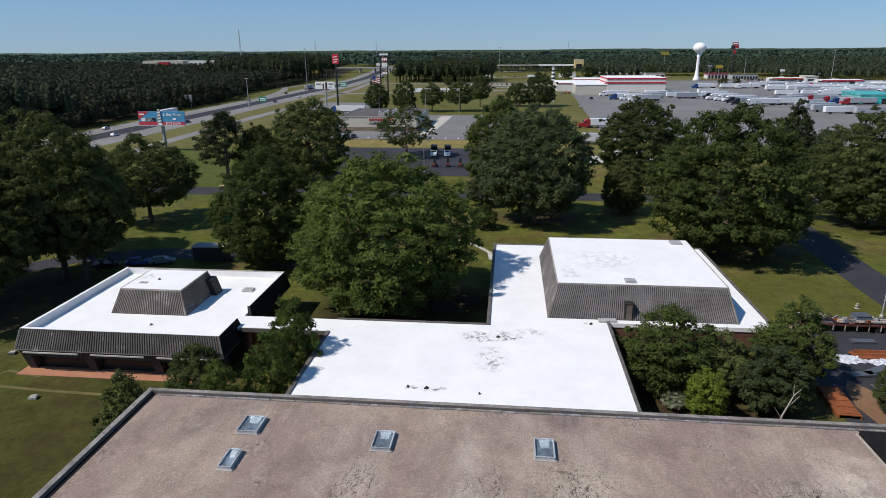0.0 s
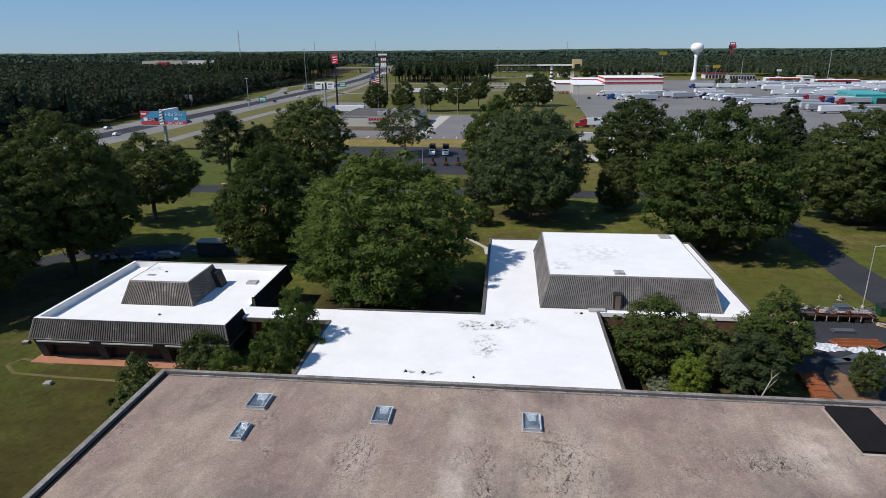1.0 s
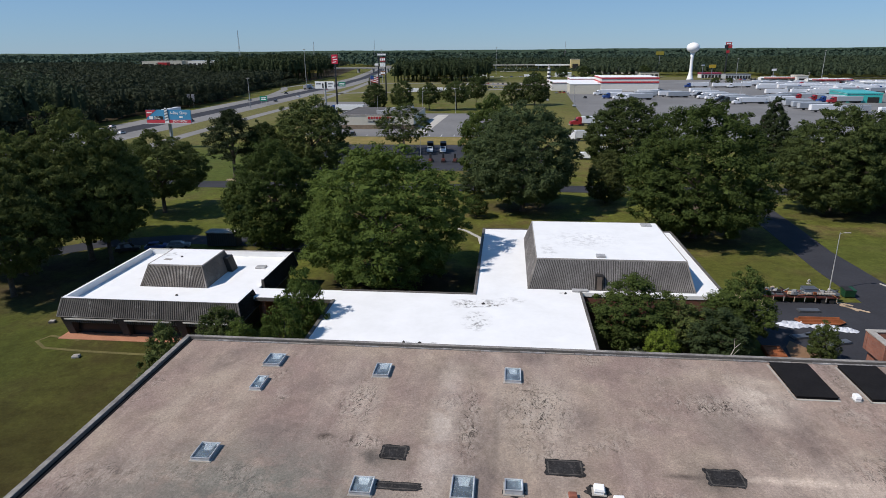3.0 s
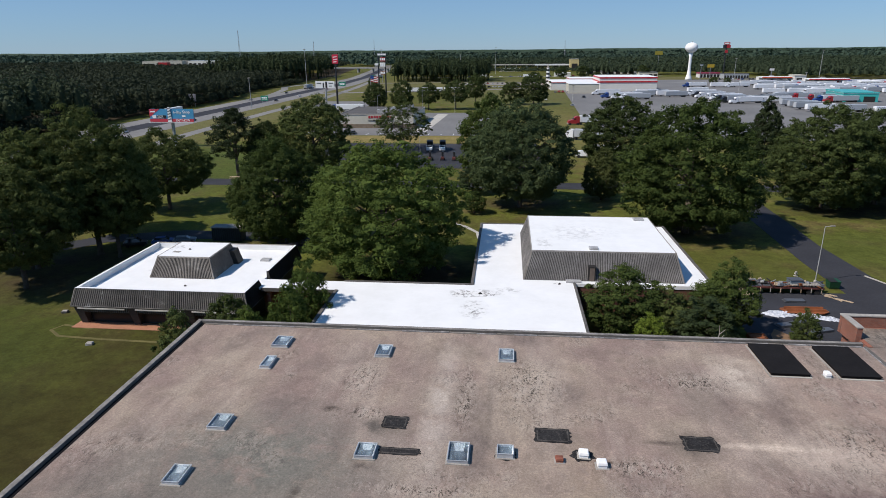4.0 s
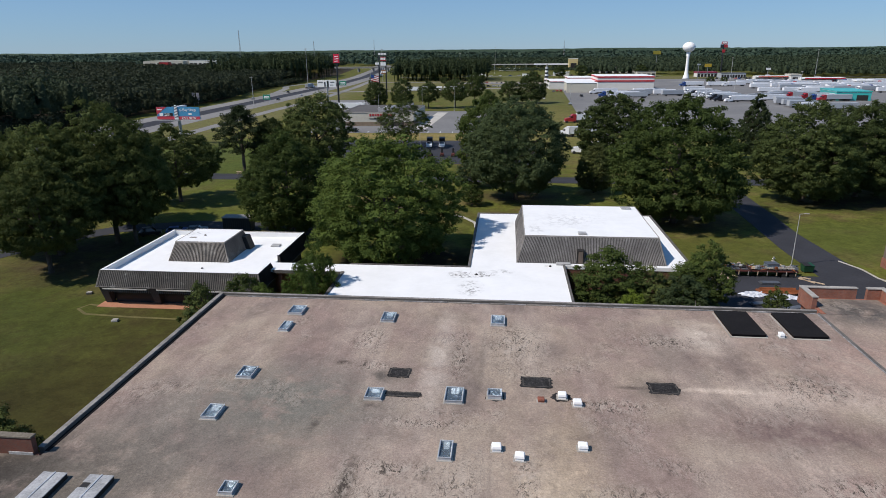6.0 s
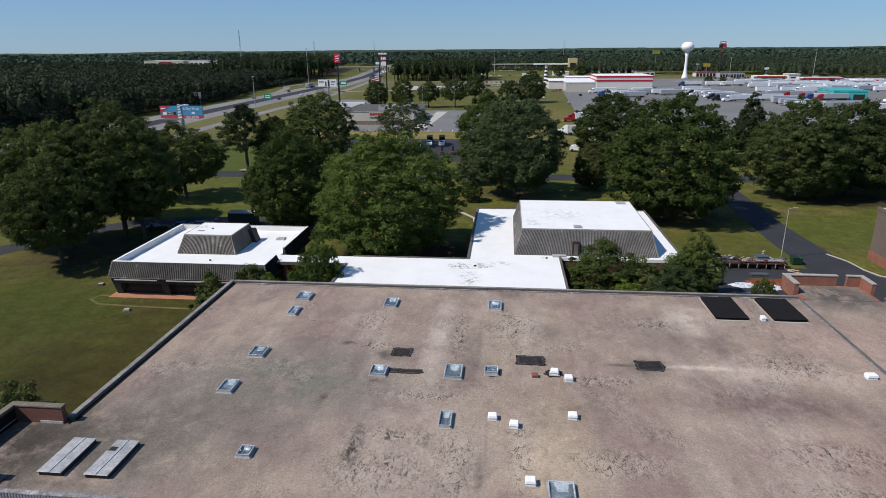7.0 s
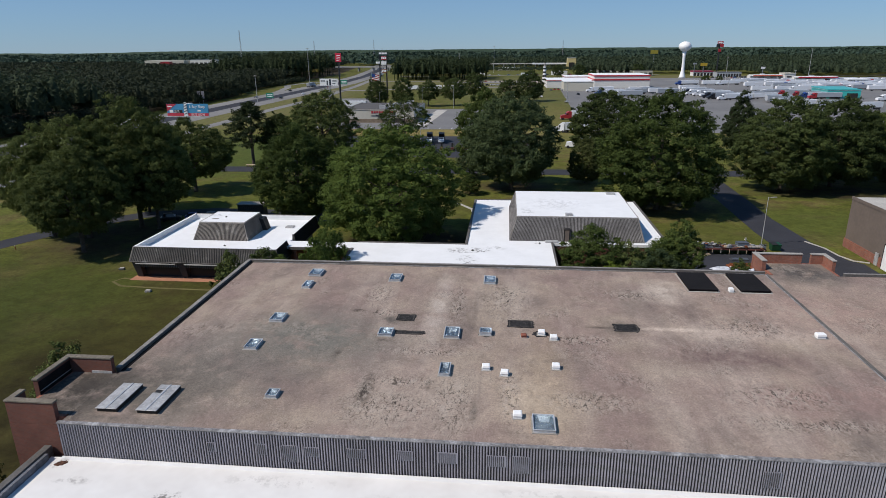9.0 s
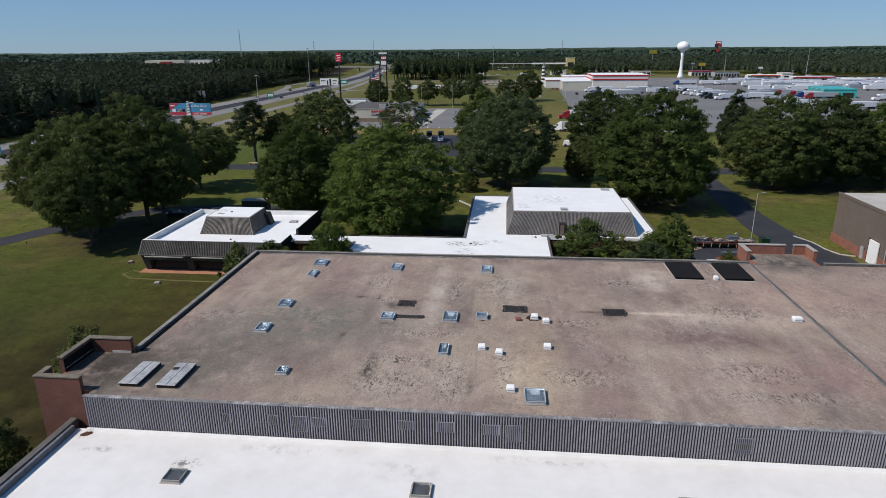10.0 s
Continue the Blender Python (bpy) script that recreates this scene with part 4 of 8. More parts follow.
part("vent_hood", Shape().hexa([(-43.9, 76.6, PZ), (-42.9, 76.6, PZ), (-42.9, 78.5, PZ), (-43.9, 78.5, PZ)], [(-44.5, 76.6, 7.1), (-43.6, 76.6, 7.1), (-43.6, 78.5, 7.1), (-44.5, 78.5, 7.1)]), MAT_DARK, pav, "black sheet vent hood", world=True, bevel=0.05)
part("roof_hatch", Shape().box(-40.0, -38.5, 78.2, 79.5, PZ, PZ + 0.25), MAT_GALV, pav, "grey roof hatch", world=True, bevel=0.03)
for x, y, z in ((-49.5, 74.0, 8.0), (-46.8, 66.4, PZ)):
    part("roof_drain", Shape().lathe([(0.18, z), (0.18, z + 0.12), (0.08, z + 0.2)], 10, x, y), MAT_PARAPET, pav, world=True)
part("roof_patch", Shape().box(-51.6, -50.4, 72.4, 73.1, 8.01, 8.03), MAT_COPING, pav, "grey stained patch", world=True)
link = thing("covered_walkway", "covered walkway with a white roof between two buildings", "walkway", -30, 68, 0)
part("roof", Shape().box(-36.19, -23.85, 66.6, 70.2, 4.55, 4.846), MAT_WHITE, link, "white flat roof", world=True)
part("fascia", Shape().box(-35.3, -24.26, 66.4, 66.58, 4.4, 4.9), MAT_PARAPET, link, "dark fascia", world=True)
for x in (-34.5, -30.4, -26.3):
    part("post", Shape().box(x, x + 0.45, 66.7, 67.15, 0, 4.55), MAT_BRICK, link, "brick post", world=True)
part("wall", Shape().box(-36.0, -24.4, 69.0, 69.3, 0, 4.55), MAT_BRICK, link, "dark brick back wall", world=True)

# ---- brown warehouse by the driveway ----
barn = thing("brown_warehouse", "brown metal warehouse with a brick base and a white door", "building", 85, 72, 0)
part("wall", Shape().box(67.8, 110, 40, 90.0, 1.7, 9.6), MAT_BROWN_WALL, barn, "plain brown metal wall", world=True)
part("base", Shape().box(67.65, 110, 39.9, 90.1, 0, 1.7), MAT_BRICK, barn, "red brick base", world=True)
part("roof", Shape().box(67.9, 110, 40, 89.9, 9.6, 9.75), MAT_CONCRETE, barn, "pale flat roof", world=True)
part("roof_edge", Shape().box(67.7, 67.9, 39.9, 90.1, 9.4, 9.95), MAT_BROWN_WALL, barn, world=True)
dr = part("door", Shape().box(67.48, 67.64, 73.6, 76.6, 0.05, 4.3), MAT_WHITE_PAINT, barn, "white roller door", world=True)
for k in range(8):
    part("slat", Shape().box(67.45, 67.475, 73.65, 76.55, 0.15 + 0.52 * k, 0.6 + 0.52 * k), MAT_WHITE_PAINT, dr, world=True)
part("door_frame", Shape().box(67.5, 67.64, 76.62, 76.85, 0, 4.5), MAT_DARK, barn, world=True)
part("small_door", Shape().box(67.5, 67.64, 78.0, 79.0, 0.05, 2.3), MAT_GALV, barn, "grey metal door", world=True)
part("downpipe", Shape().tube((67.6, 71.5, 0), (67.6, 71.5, 9.3), 0.09), MAT_GALV, barn, world=True)

# ---- trees ----
PROFILES = {      # share of the height, share of the radius
    "elm": ((0.16, 0.30), (0.22, 0.72), (0.33, 0.95), (0.52, 1.0), (0.69, 0.88), (0.83, 0.64), (0.94, 0.36), (1.0, 0.06)),
    "elm_low": ((0.09, 0.40), (0.15, 0.78), (0.27, 0.97), (0.45, 1.0), (0.63, 0.95), (0.79, 0.79), (0.91, 0.54), (0.98, 0.24), (1.0, 0.06)),
    "elm_b_low": ((0.12, 0.30), (0.18, 0.70), (0.30, 0.95), (0.48, 1.0), (0.66, 0.90), (0.82, 0.66), (0.94, 0.36), (1.0, 0.06)),
    "oak": ((0.24, 0.35), (0.30, 0.78), (0.42, 0.98), (0.56, 1.0), (0.72, 0.86), (0.86, 0.60), (0.95, 0.34), (1.0, 0.06)),
    "oak_low": ((0.07, 0.38), (0.13, 0.72), (0.27, 0.96), (0.47, 1.0), (0.65, 0.90), (0.81, 0.68), (0.93, 0.40), (1.0, 0.06)),
    "airy": ((0.22, 0.25), (0.30, 0.65), (0.45, 0.95), (0.60, 1.0), (0.75, 0.82), (0.88, 0.52), (0.96, 0.28), (1.0, 0.06)),
    "cone": ((0.08, 0.60), (0.22, 0.95), (0.40, 0.90), (0.60, 0.68), (0.80, 0.40), (0.93, 0.18), (1.0, 0.03)),
    "small": ((0.12, 0.30), (0.22, 0.72), (0.38, 1.0), (0.56, 0.95), (0.74, 0.72), (0.90, 0.40), (1.0, 0.05)),
}


def crown_sprigs(profile, r, h, boughs, bough_r, sprigs, seed, flat=0.72):
    """Two levels of a crown: boughs spread over an uneven envelope, and the sprigs on each; gives sprig centres, radii and outward ways."""
    rng = np.random.default_rng(seed)
    zs, rs = np.array([p[0] for p in profile]) * h, np.array([p[1] for p in profile]) * r
    t = np.linspace(0, 1, 240)
    zf = np.interp(t, np.linspace(0, 1, len(zs)), zs)
    rf = np.interp(zf, zs, rs)
    weight = (rf + 0.22 * r) * np.hypot(np.gradient(zf), np.gradient(rf))
    weight /= weight.sum()
    wave = rng.uniform(0, 6.28, 6)

    def draw(k):
        i = rng.choice(240, k, p=weight)
        a = rng.uniform(0, 2 * math.pi, k)
        bulge = 1 + 0.06 * np.sin(3 * a + wave[0] + zf[i] * 2.2 / h) + 0.05 * np.sin(5 * a + wave[1] - zf[i] * 7 / h) + 0.04 * np.sin(2 * a + wave[2] + zf[i] * 11 / h)
        return np.stack([np.cos(a) * rf[i] * bulge, np.sin(a) * rf[i] * bulge, zf[i]], 1)

    placed = draw(1)
    while len(placed) < boughs:           # the candidate farthest from the others, so that boughs spread evenly
        c = draw(7)
        gap = np.linalg.norm(c[:, None] - placed[None], axis=2).min(1)
        placed = np.concatenate([placed, c[[gap.argmax()]]])
    rad = bough_r * rng.uniform(0.62, 1.35, boughs)
    stray = rng.uniform(-0.09, 0.07, (boughs, 1)) + np.where(rng.uniform(size=(boughs, 1)) < 0.1, 0.09, 0.0)
    placed = placed + (placed - np.array([0, 0, h * 0.42])) * stray
    rad *= np.where(stray[:, 0] > 0.08, 0.65, 1.0)
    out = placed - np.array([0, 0, h * 0.42])
    out /= np.linalg.norm(out, axis=1)[:, None]
    depth = np.where(rng.uniform(size=boughs) < 0.22, rng.uniform(0.8, 2.2, boughs), rng.uniform(0.35, 0.8, boughs))
    centre = placed - out * (rad * depth)[:, None]
    away = out * 0.75 + np.array([0, 0, 0.6])
    away /= np.linalg.norm(away, axis=1)[:, None]
    d = rng.normal(size=(boughs, sprigs, 3))
    d /= np.linalg.norm(d, axis=2)[:, :, None]
    d += away[:, None] * 0.75
    d /= np.linalg.norm(d, axis=2)[:, :, None]
    reach = rng.uniform(0.55, 1.05, (boughs, sprigs, 1))
    p = centre[:, None] + d * rad[:, None, None] * reach * np.array([1, 1, flat])
    size = np.repeat(rad, sprigs) * rng.uniform(0.26, 0.5, boughs * sprigs)
    return p.reshape(-1, 3), size, d.reshape(-1, 3), (centre, rad, away, flat)


def sprig_leaves(sprigs, per_sprig, size, seed, tilt=0.55):
    """Corners of small triangular leaves, three to a leaf, on every sprig."""
    rng = np.random.default_rng(seed)
    c, rad, way = sprigs[:3]
    count = per_sprig * len(c)
    c, rad, way = np.repeat(c, per_sprig, 0), np.repeat(rad, per_sprig), np.repeat(way, per_sprig, 0)
    d = rng.normal(size=(count, 3))
    d /= np.linalg.norm(d, axis=1)[:, None]
    p = c + (d * np.array([1.15, 1.15, 0.7]) + way * 0.15) * (rad * rng.uniform(0.2, 1.0, count) ** 0.5)[:, None]
    nrm = d * 0.55 + way * 0.6 + rng.normal(size=(count, 3)) * tilt + np.array([0, 0, 0.25])
    nrm /= np.linalg.norm(nrm, axis=1)[:, None]
    a = np.cross(nrm, rng.normal(size=(count, 3)))
    a /= np.linalg.norm(a, axis=1)[:, None]
    b = np.cross(nrm, a)
    s = size * rng.uniform(0.6, 1.4, count)[:, None]
    return np.stack([p + a * s * 1.15, p - a * s * 0.55 + b * s * 0.75, p - a * s * 0.55 - b * s * 0.75], 1).reshape(-1, 3)


def bough_backing(sprigs, per_bough, share, seed):
    """Larger overlapping leaves inside each bough, which close it below the small ones."""
    rng = np.random.default_rng(seed)
    c, rad, away, flat = sprigs[3]
    count = per_bough * len(c)
    c, rad, away = np.repeat(c, per_bough, 0), np.repeat(rad, per_bough), np.repeat(away, per_bough, 0)
    d = rng.normal(size=(count, 3))
    d /= np.linalg.norm(d, axis=1)[:, None]
    d += away * 0.35
    d /= np.linalg.norm(d, axis=1)[:, None]
    p = c + d * (rad * rng.uniform(0.45, 0.74, count))[:, None] * np.array([1, 1, flat])
    nrm = d + rng.normal(size=(count, 3)) * 0.3
    nrm /= np.linalg.norm(nrm, axis=1)[:, None]
    a = np.cross(nrm, rng.normal(size=(count, 3)))
    a /= np.linalg.norm(a, axis=1)[:, None]
    b = np.cross(nrm, a)
    s = (rad * share * rng.uniform(0.7, 1.3, count))[:, None]
    return np.stack([p + a * s, p - a * s * 0.5 + b * s * 0.85, p - a * s * 0.5 - b * s * 0.85], 1).reshape(-1, 3)


def leaf_sheet(name, v, mat):
    me = bpy.data.meshes.new(name)
    me.vertices.add(len(v))
    me.vertices.foreach_set("co", v.ravel())
    me.loops.add(len(v))
    me.loops.foreach_set("vertex_index", np.arange(len(v)))
    me.polygons.add(len(v) // 3)
    me.polygons.foreach_set("loop_start", np.arange(len(v) // 3) * 3)
    me.update(calc_edges=True)
    me.materials.append(mat)
    return me


def trunk_mesh(name, h, r, spread, seed, limbs=6):
    rng = np.random.default_rng(seed)
    s = Shape()
    s.lathe([(r * 1.5, -0.2), (r * 1.05, 0.5), (r * 0.9, h * 0.25)], 10)
    s.tube((0, 0, h * 0.24), (rng.uniform(-0.4, 0.4), rng.uniform(-0.4, 0.4), h * 0.74), r * 0.88, r * 0.15, 8)
    for i in range(limbs):
        a = 2 * math.pi * (i + rng.uniform(-0.3, 0.3)) / limbs
        z = h * rng.uniform(0.2, 0.42)
        p = Vector((0, 0, z))
        q = Vector((math.cos(a) * spread * 0.4, math.sin(a) * spread * 0.4, z + h * 0.16))
        e = Vector((math.cos(a + 0.2) * spread * 0.7, math.sin(a + 0.2) * spread * 0.7, z + h * rng.uniform(0.2, 0.33)))
        s.tube(p, q, r * 0.42, r * 0.27, 6)
        s.tube(q, e, r * 0.27, r * 0.07, 6)
        s.tube(q, q + Vector((math.cos(a - 0.8), math.sin(a - 0.8), 0.7)) * spread * 0.35, r * 0.2, r * 0.05, 5)
    me = s.mesh(name, smooth=True)
    me.materials.append(MAT_BARK)
    return me


CROWNS, TRUNKS = {}, {}


def crown(kind, mat, level):
    """The crown of a kind of tree in a leaf material, for a tree of radius 10 and height 20 (small ones: 3 and 8)."""
    key = (kind, mat.name, level)
    if key in CROWNS:
        return CROWNS[key]
    seed, stem = sum(map(ord, kind)), kind.split("_")[0]
    if stem == "pine":
        rng = np.random.default_rng(seed)
        cs, rs, ws = [], [], []
        for i in range(40):               # flat plates of needles on long bare boughs
            z = 5.5 + 13.9 * (i / 39) ** 0.8
            reach = 6.6 * min(1.0, (20.6 - z) / 6.5) * (0.65 + 0.35 * min(1.0, (z - 4) / 6))
            a = i * 2.4 + rng.uniform(-0.5, 0.5)
            for k in range(9):
                u = reach * rng.uniform(0.35, 1.0)
                cs.append((math.cos(a + rng.uniform(-0.28, 0.28)) * u, math.sin(a + rng.uniform(-0.28, 0.28)) * u, z + rng.uniform(-0.8, 0.8)))
                rs.append(rng.uniform(0.5, 1.15))
                ws.append((0, 0, 1))
        v = sprig_leaves((np.array(cs), np.array(rs), np.array(ws, float)), 62, 0.19, seed, 0.8)
    elif stem == "small":
        sprigs = crown_sprigs(PROFILES["small"], 3, 8, 62, 0.72, 9, seed, 0.85)
        v = np.concatenate([sprig_leaves(sprigs, 27, 0.075, seed, 0.4), bough_backing(sprigs, 34, 0.22, seed)])
        core = crown_sprigs(PROFILES["small"], 1.9, 7.2, 20, 0.8, 6, seed + 1)
        v = np.concatenate([v, sprig_leaves(core, 10, 0.15, seed + 2)])
    else:
        low, thin = kind.endswith("low"), stem == "oak" and not kind.endswith("low")
        prof = PROFILES.get(kind) or PROFILES[stem + ("_low" if low else "")]
        boughs, size, sprigs_, per, leaf = {0: (310, 1.3, 7, 30, 0.122), 1: (250, 1.4, 7, 22, 0.155), 2: (96, 2.1, 7, 16, 0.29)}[level]
        if stem == "airy":
            boughs, sprigs_, per = 130, 8, 30
        if thin and level < 2:            # open crowns with daylight between the boughs
            boughs = int(boughs * 0.92)
        sprigs = crown_sprigs(prof, 9.3, 20.0, boughs, size, sprigs_, seed, 0.68 if stem == "oak" else (0.45 if stem == "cone" else 0.85))
        v = np.concatenate([sprig_leaves(sprigs, per, leaf, seed, 0.75 if kind == "elm_b_low" else 0.45), bough_backing(sprigs, 3 if stem == "airy" else (27 if thin else 36), 0.23, seed)])
        if level < 2 and stem != "airy":
            core = crown_sprigs(prof, 6.4, 16.6, 32 if thin else 46, 2.0, 8, seed + 1)
            v = np.concatenate([v, sprig_leaves(core, 11, 0.32, seed + 2)])
    CROWNS[key] = leaf_sheet("crown", v, mat)
    return CROWNS[key]


def tree(label, x, y, h, r, kind="oak_a", mat=MAT_LEAF, category="tree", group="", name="tree"):
    big = not kind.startswith("small")
    unit_h, unit_r = (20.0, 6.5 if kind.startswith("pine") else 10.0) if big else (8.0, 3.0)
    t = thing(name, label, category, x, y, 0, (x * 37 + y * 91) % 360, group)
    key = "pine" if kind.startswith("pine") else ("big" if big else "small")
    if key not in TRUNKS:
        TRUNKS[key] = trunk_mesh("trunk", unit_h * (1.15 if key == "pine" else 1.0), 0.42 if big else 0.13, unit_r * (0.5 if key == "pine" else 0.9), len(key), 7)
    a = part("trunk", TRUNKS[key], MAT_BARK, t, "grey-brown bark")
    b = part("crown", crown(kind, mat, 0 if y < 148 else (1 if y < 260 else 2)), mat, t)
    for ob in (a, b):
        ob.scale = (r / unit_r, r / unit_r, h / unit_h)
    return t


LAWN = "shade trees on the lawn"
tree("broad bright green shade tree in the courtyard", -21, 87, 22.6, 14.0, "elm_d_low", MAT_LEAF_BRIGHT)
tree("dark green oak beside the driveway", -45.6, 104, 21.3, 10.0, "oak_b_low", MAT_LEAF)
tree("tall open-crowned pine on the lawn", -84.5, 173, 20.8, 8.0, "pine_a", MAT_PINE)
tree("round dark evergreen tree on the lawn", -75.5, 176, 17.2, 6.4, "oak_c_low", MAT_LEAF_DARK)
tree("full green oak near the parking lot", -61.5, 180, 23.6, 12, "elm_low", MAT_LEAF_OLIVE)
tree("airy pale green tree by the grass strip", -40, 226, 18.8, 10.6, "airy", MAT_LEAF_OLIVE)
tree("large greyish green oak on the lawn", 3.4, 138, 25.8, 13.4, "elm_b_low", MAT_LEAF_GREY)
tree("green oak behind a larger oak", -5.5, 170, 25.2, 9.0, "oak_b_low", MAT_LEAF)
tree("full green oak by the road", 36, 190, 23.6, 13.4, "oak_c_low", MAT_LEAF_DARK)
tree("small-leaved magnolia with pale new leaves", 24.6, 147.5, 13.2, 5.4, "oak_b_low", leaf_material("magnolia_leaves", (0.046, 0.062, 0.016), (0.155, 0.17, 0.062), 0.3))
tree("massive dark green oak shading the driveway", 38.2, 117.5, 27.8, 14.8, "oak_a_low", MAT_LEAF)
tree("tall dark pine behind the oaks", 86, 205, 23.4, 6.6, "cone_a", MAT_PINE)
tree("small grey-green tree beside a pine", 93, 200, 14, 5.0, "oak_c", MAT_LEAF_GREY)
tree("broad dark green oak in a row", 76.0, 141.5, 24.4, 13.0, "oak_b_low", MAT_LEAF_DARK, group="oak row")
tree("broad dark green oak in a row", 91.5, 147, 24.2, 13.0, "oak_a_low", MAT_LEAF_DARK, group="oak row")
tree("broad dark green oak in a row", 110, 150, 23, 13.2, "oak_b_low", MAT_LEAF, group="oak row")
tree("broad dark green oak in a row", 128, 158, 23, 12.5, "oak_c_low", MAT_LEAF, group="oak row")
tree("tall shade oak by the west driveway", -93.2, 85.0, 23.2, 9.0, "oak_a", MAT_LEAF_WARM, group=LAWN)
tree("low-branched shade oak beside the pavilion", -80.0, 75.4, 20.0, 9.4, "oak_a", MAT_LEAF_WARM, group=LAWN)
tree("tall shade oak by the west driveway", -85.3, 85.2, 24.6, 11.0, "oak_c", MAT_LEAF_WARM, group=LAWN)
tree("tall shade oak by the west driveway", -78.8, 93.8, 27.6, 11.8, "oak_b", MAT_LEAF_WARM, group=LAWN)
tree("spreading dark oak on the lawn", -74.0, 92.6, 22.5, 8.4, "oak_a", MAT_LEAF_WARM, group=LAWN)
tree("spreading dark oak on the lawn", -84.5, 107, 19.0, 8.0, "oak_c", MAT_LEAF_WARM, group=LAWN)
tree("spreading dark oak on the lawn", -84, 130, 19.4, 11.2, "oak_a", MAT_LEAF_WARM, group=LAWN)

SMALL = "courtyard trees"
tree("young leafy tree in the courtyard", -26.6, 61.3, 12.0, 3.0, "small_a", MAT_LEAF_BRIGHT, group=SMALL)
tree("young leafy tree in the courtyard", -26.9, 54.6, 10.4, 2.6, "small_b", MAT_LEAF_BRIGHT, group=SMALL)
tree("young leafy tree in the courtyard", -31.0, 51.5, 8.4, 2.3, "small_c", MAT_LEAF_BRIGHT, group=SMALL)
tree("dark rounded tree beside the pavilion", -35.2, 55.0, 8.4, 3.2, "small_b", MAT_LEAF_DARK, group=SMALL)
tree("bushy green tree at the roof corner", -34.9, 42.6, 11.8, 3.0, "small_c", MAT_LEAF_OLIVE, group=SMALL)
tree("leafy tree by the brick wall", 16.0, 65.0, 10.2, 5.4, "small_c", MAT_LEAF, group=SMALL)
tree("leafy tree by the brick wall", 21.6, 64.0, 8.2, 3.4, "small_a", MAT_LEAF_OLIVE, group=SMALL)
tree("bright lime green bush", 18.4, 58.6, 6.2, 2.2, "small_b", MAT_LEAF_LIME, group=SMALL)
tree("sparse green tree with pale bare limbs", 25.6, 61.0, 7.8, 3.8, "small_b", MAT_LEAF_GREY, group=SMALL)
tree("leafy tree by the brick wall", 30.4, 67.0, 11.0, 4.2, "small_a", MAT_LEAF, group=SMALL)
tree("leafy tree by the brick wall", 27.4, 64.6, 8.0, 3.9, "small_c", MAT_LEAF, group=SMALL)
tree("low bush with pale blossom by the wall", 15.8, 60.6, 2.4, 1.3, "small_a", leaf_material("pale_blossom", (0.06, 0.09, 0.03), (0.42, 0.44, 0.32), 0.2), group=SMALL, category="bush", name="bush")
tree("small bright yellow-green tree", 38.6, 62.0, 6.0, 1.9, "small_b", MAT_LEAF_OLIVE, group=SMALL)
tree("shrubby tree beside the brick stair bay", -41.2, 18.0, 10.4, 3.4, "small_a", MAT_LEAF_OLIVE, group=SMALL)
tree("shrubby tree beside the brick stair bay", -40.4, 4.0, 8.2, 2.6, "small_b", MAT_LEAF_DARK, group=SMALL)
tree("rounded bush on the lawn", -7.6, 131, 5.4, 3.0, "small_c", MAT_LEAF, group=SMALL)
tree("grey-green bush on the lawn", -9.0, 152, 8.4, 4.6, "small_a", MAT_LEAF_GREY, group=SMALL)
for x, y, h, r, k in ((-87, 400, 17.7, 8, "oak_a_low"), (-69.5, 404, 19.4, 7.6, "oak_b_low"), (-51.5, 400, 17.4, 8, "oak_c"), (-34, 404, 19.4, 9, "oak_a"), (-23, 440, 21, 7, "oak_b"), (2, 440, 16.4, 8, "oak_c_low"), (18, 440, 20.6, 10.6, "elm_low")):
    tree("shade tree behind the store lot", x, y, h, r, k, MAT_LEAF_DARK, group="trees behind the store")

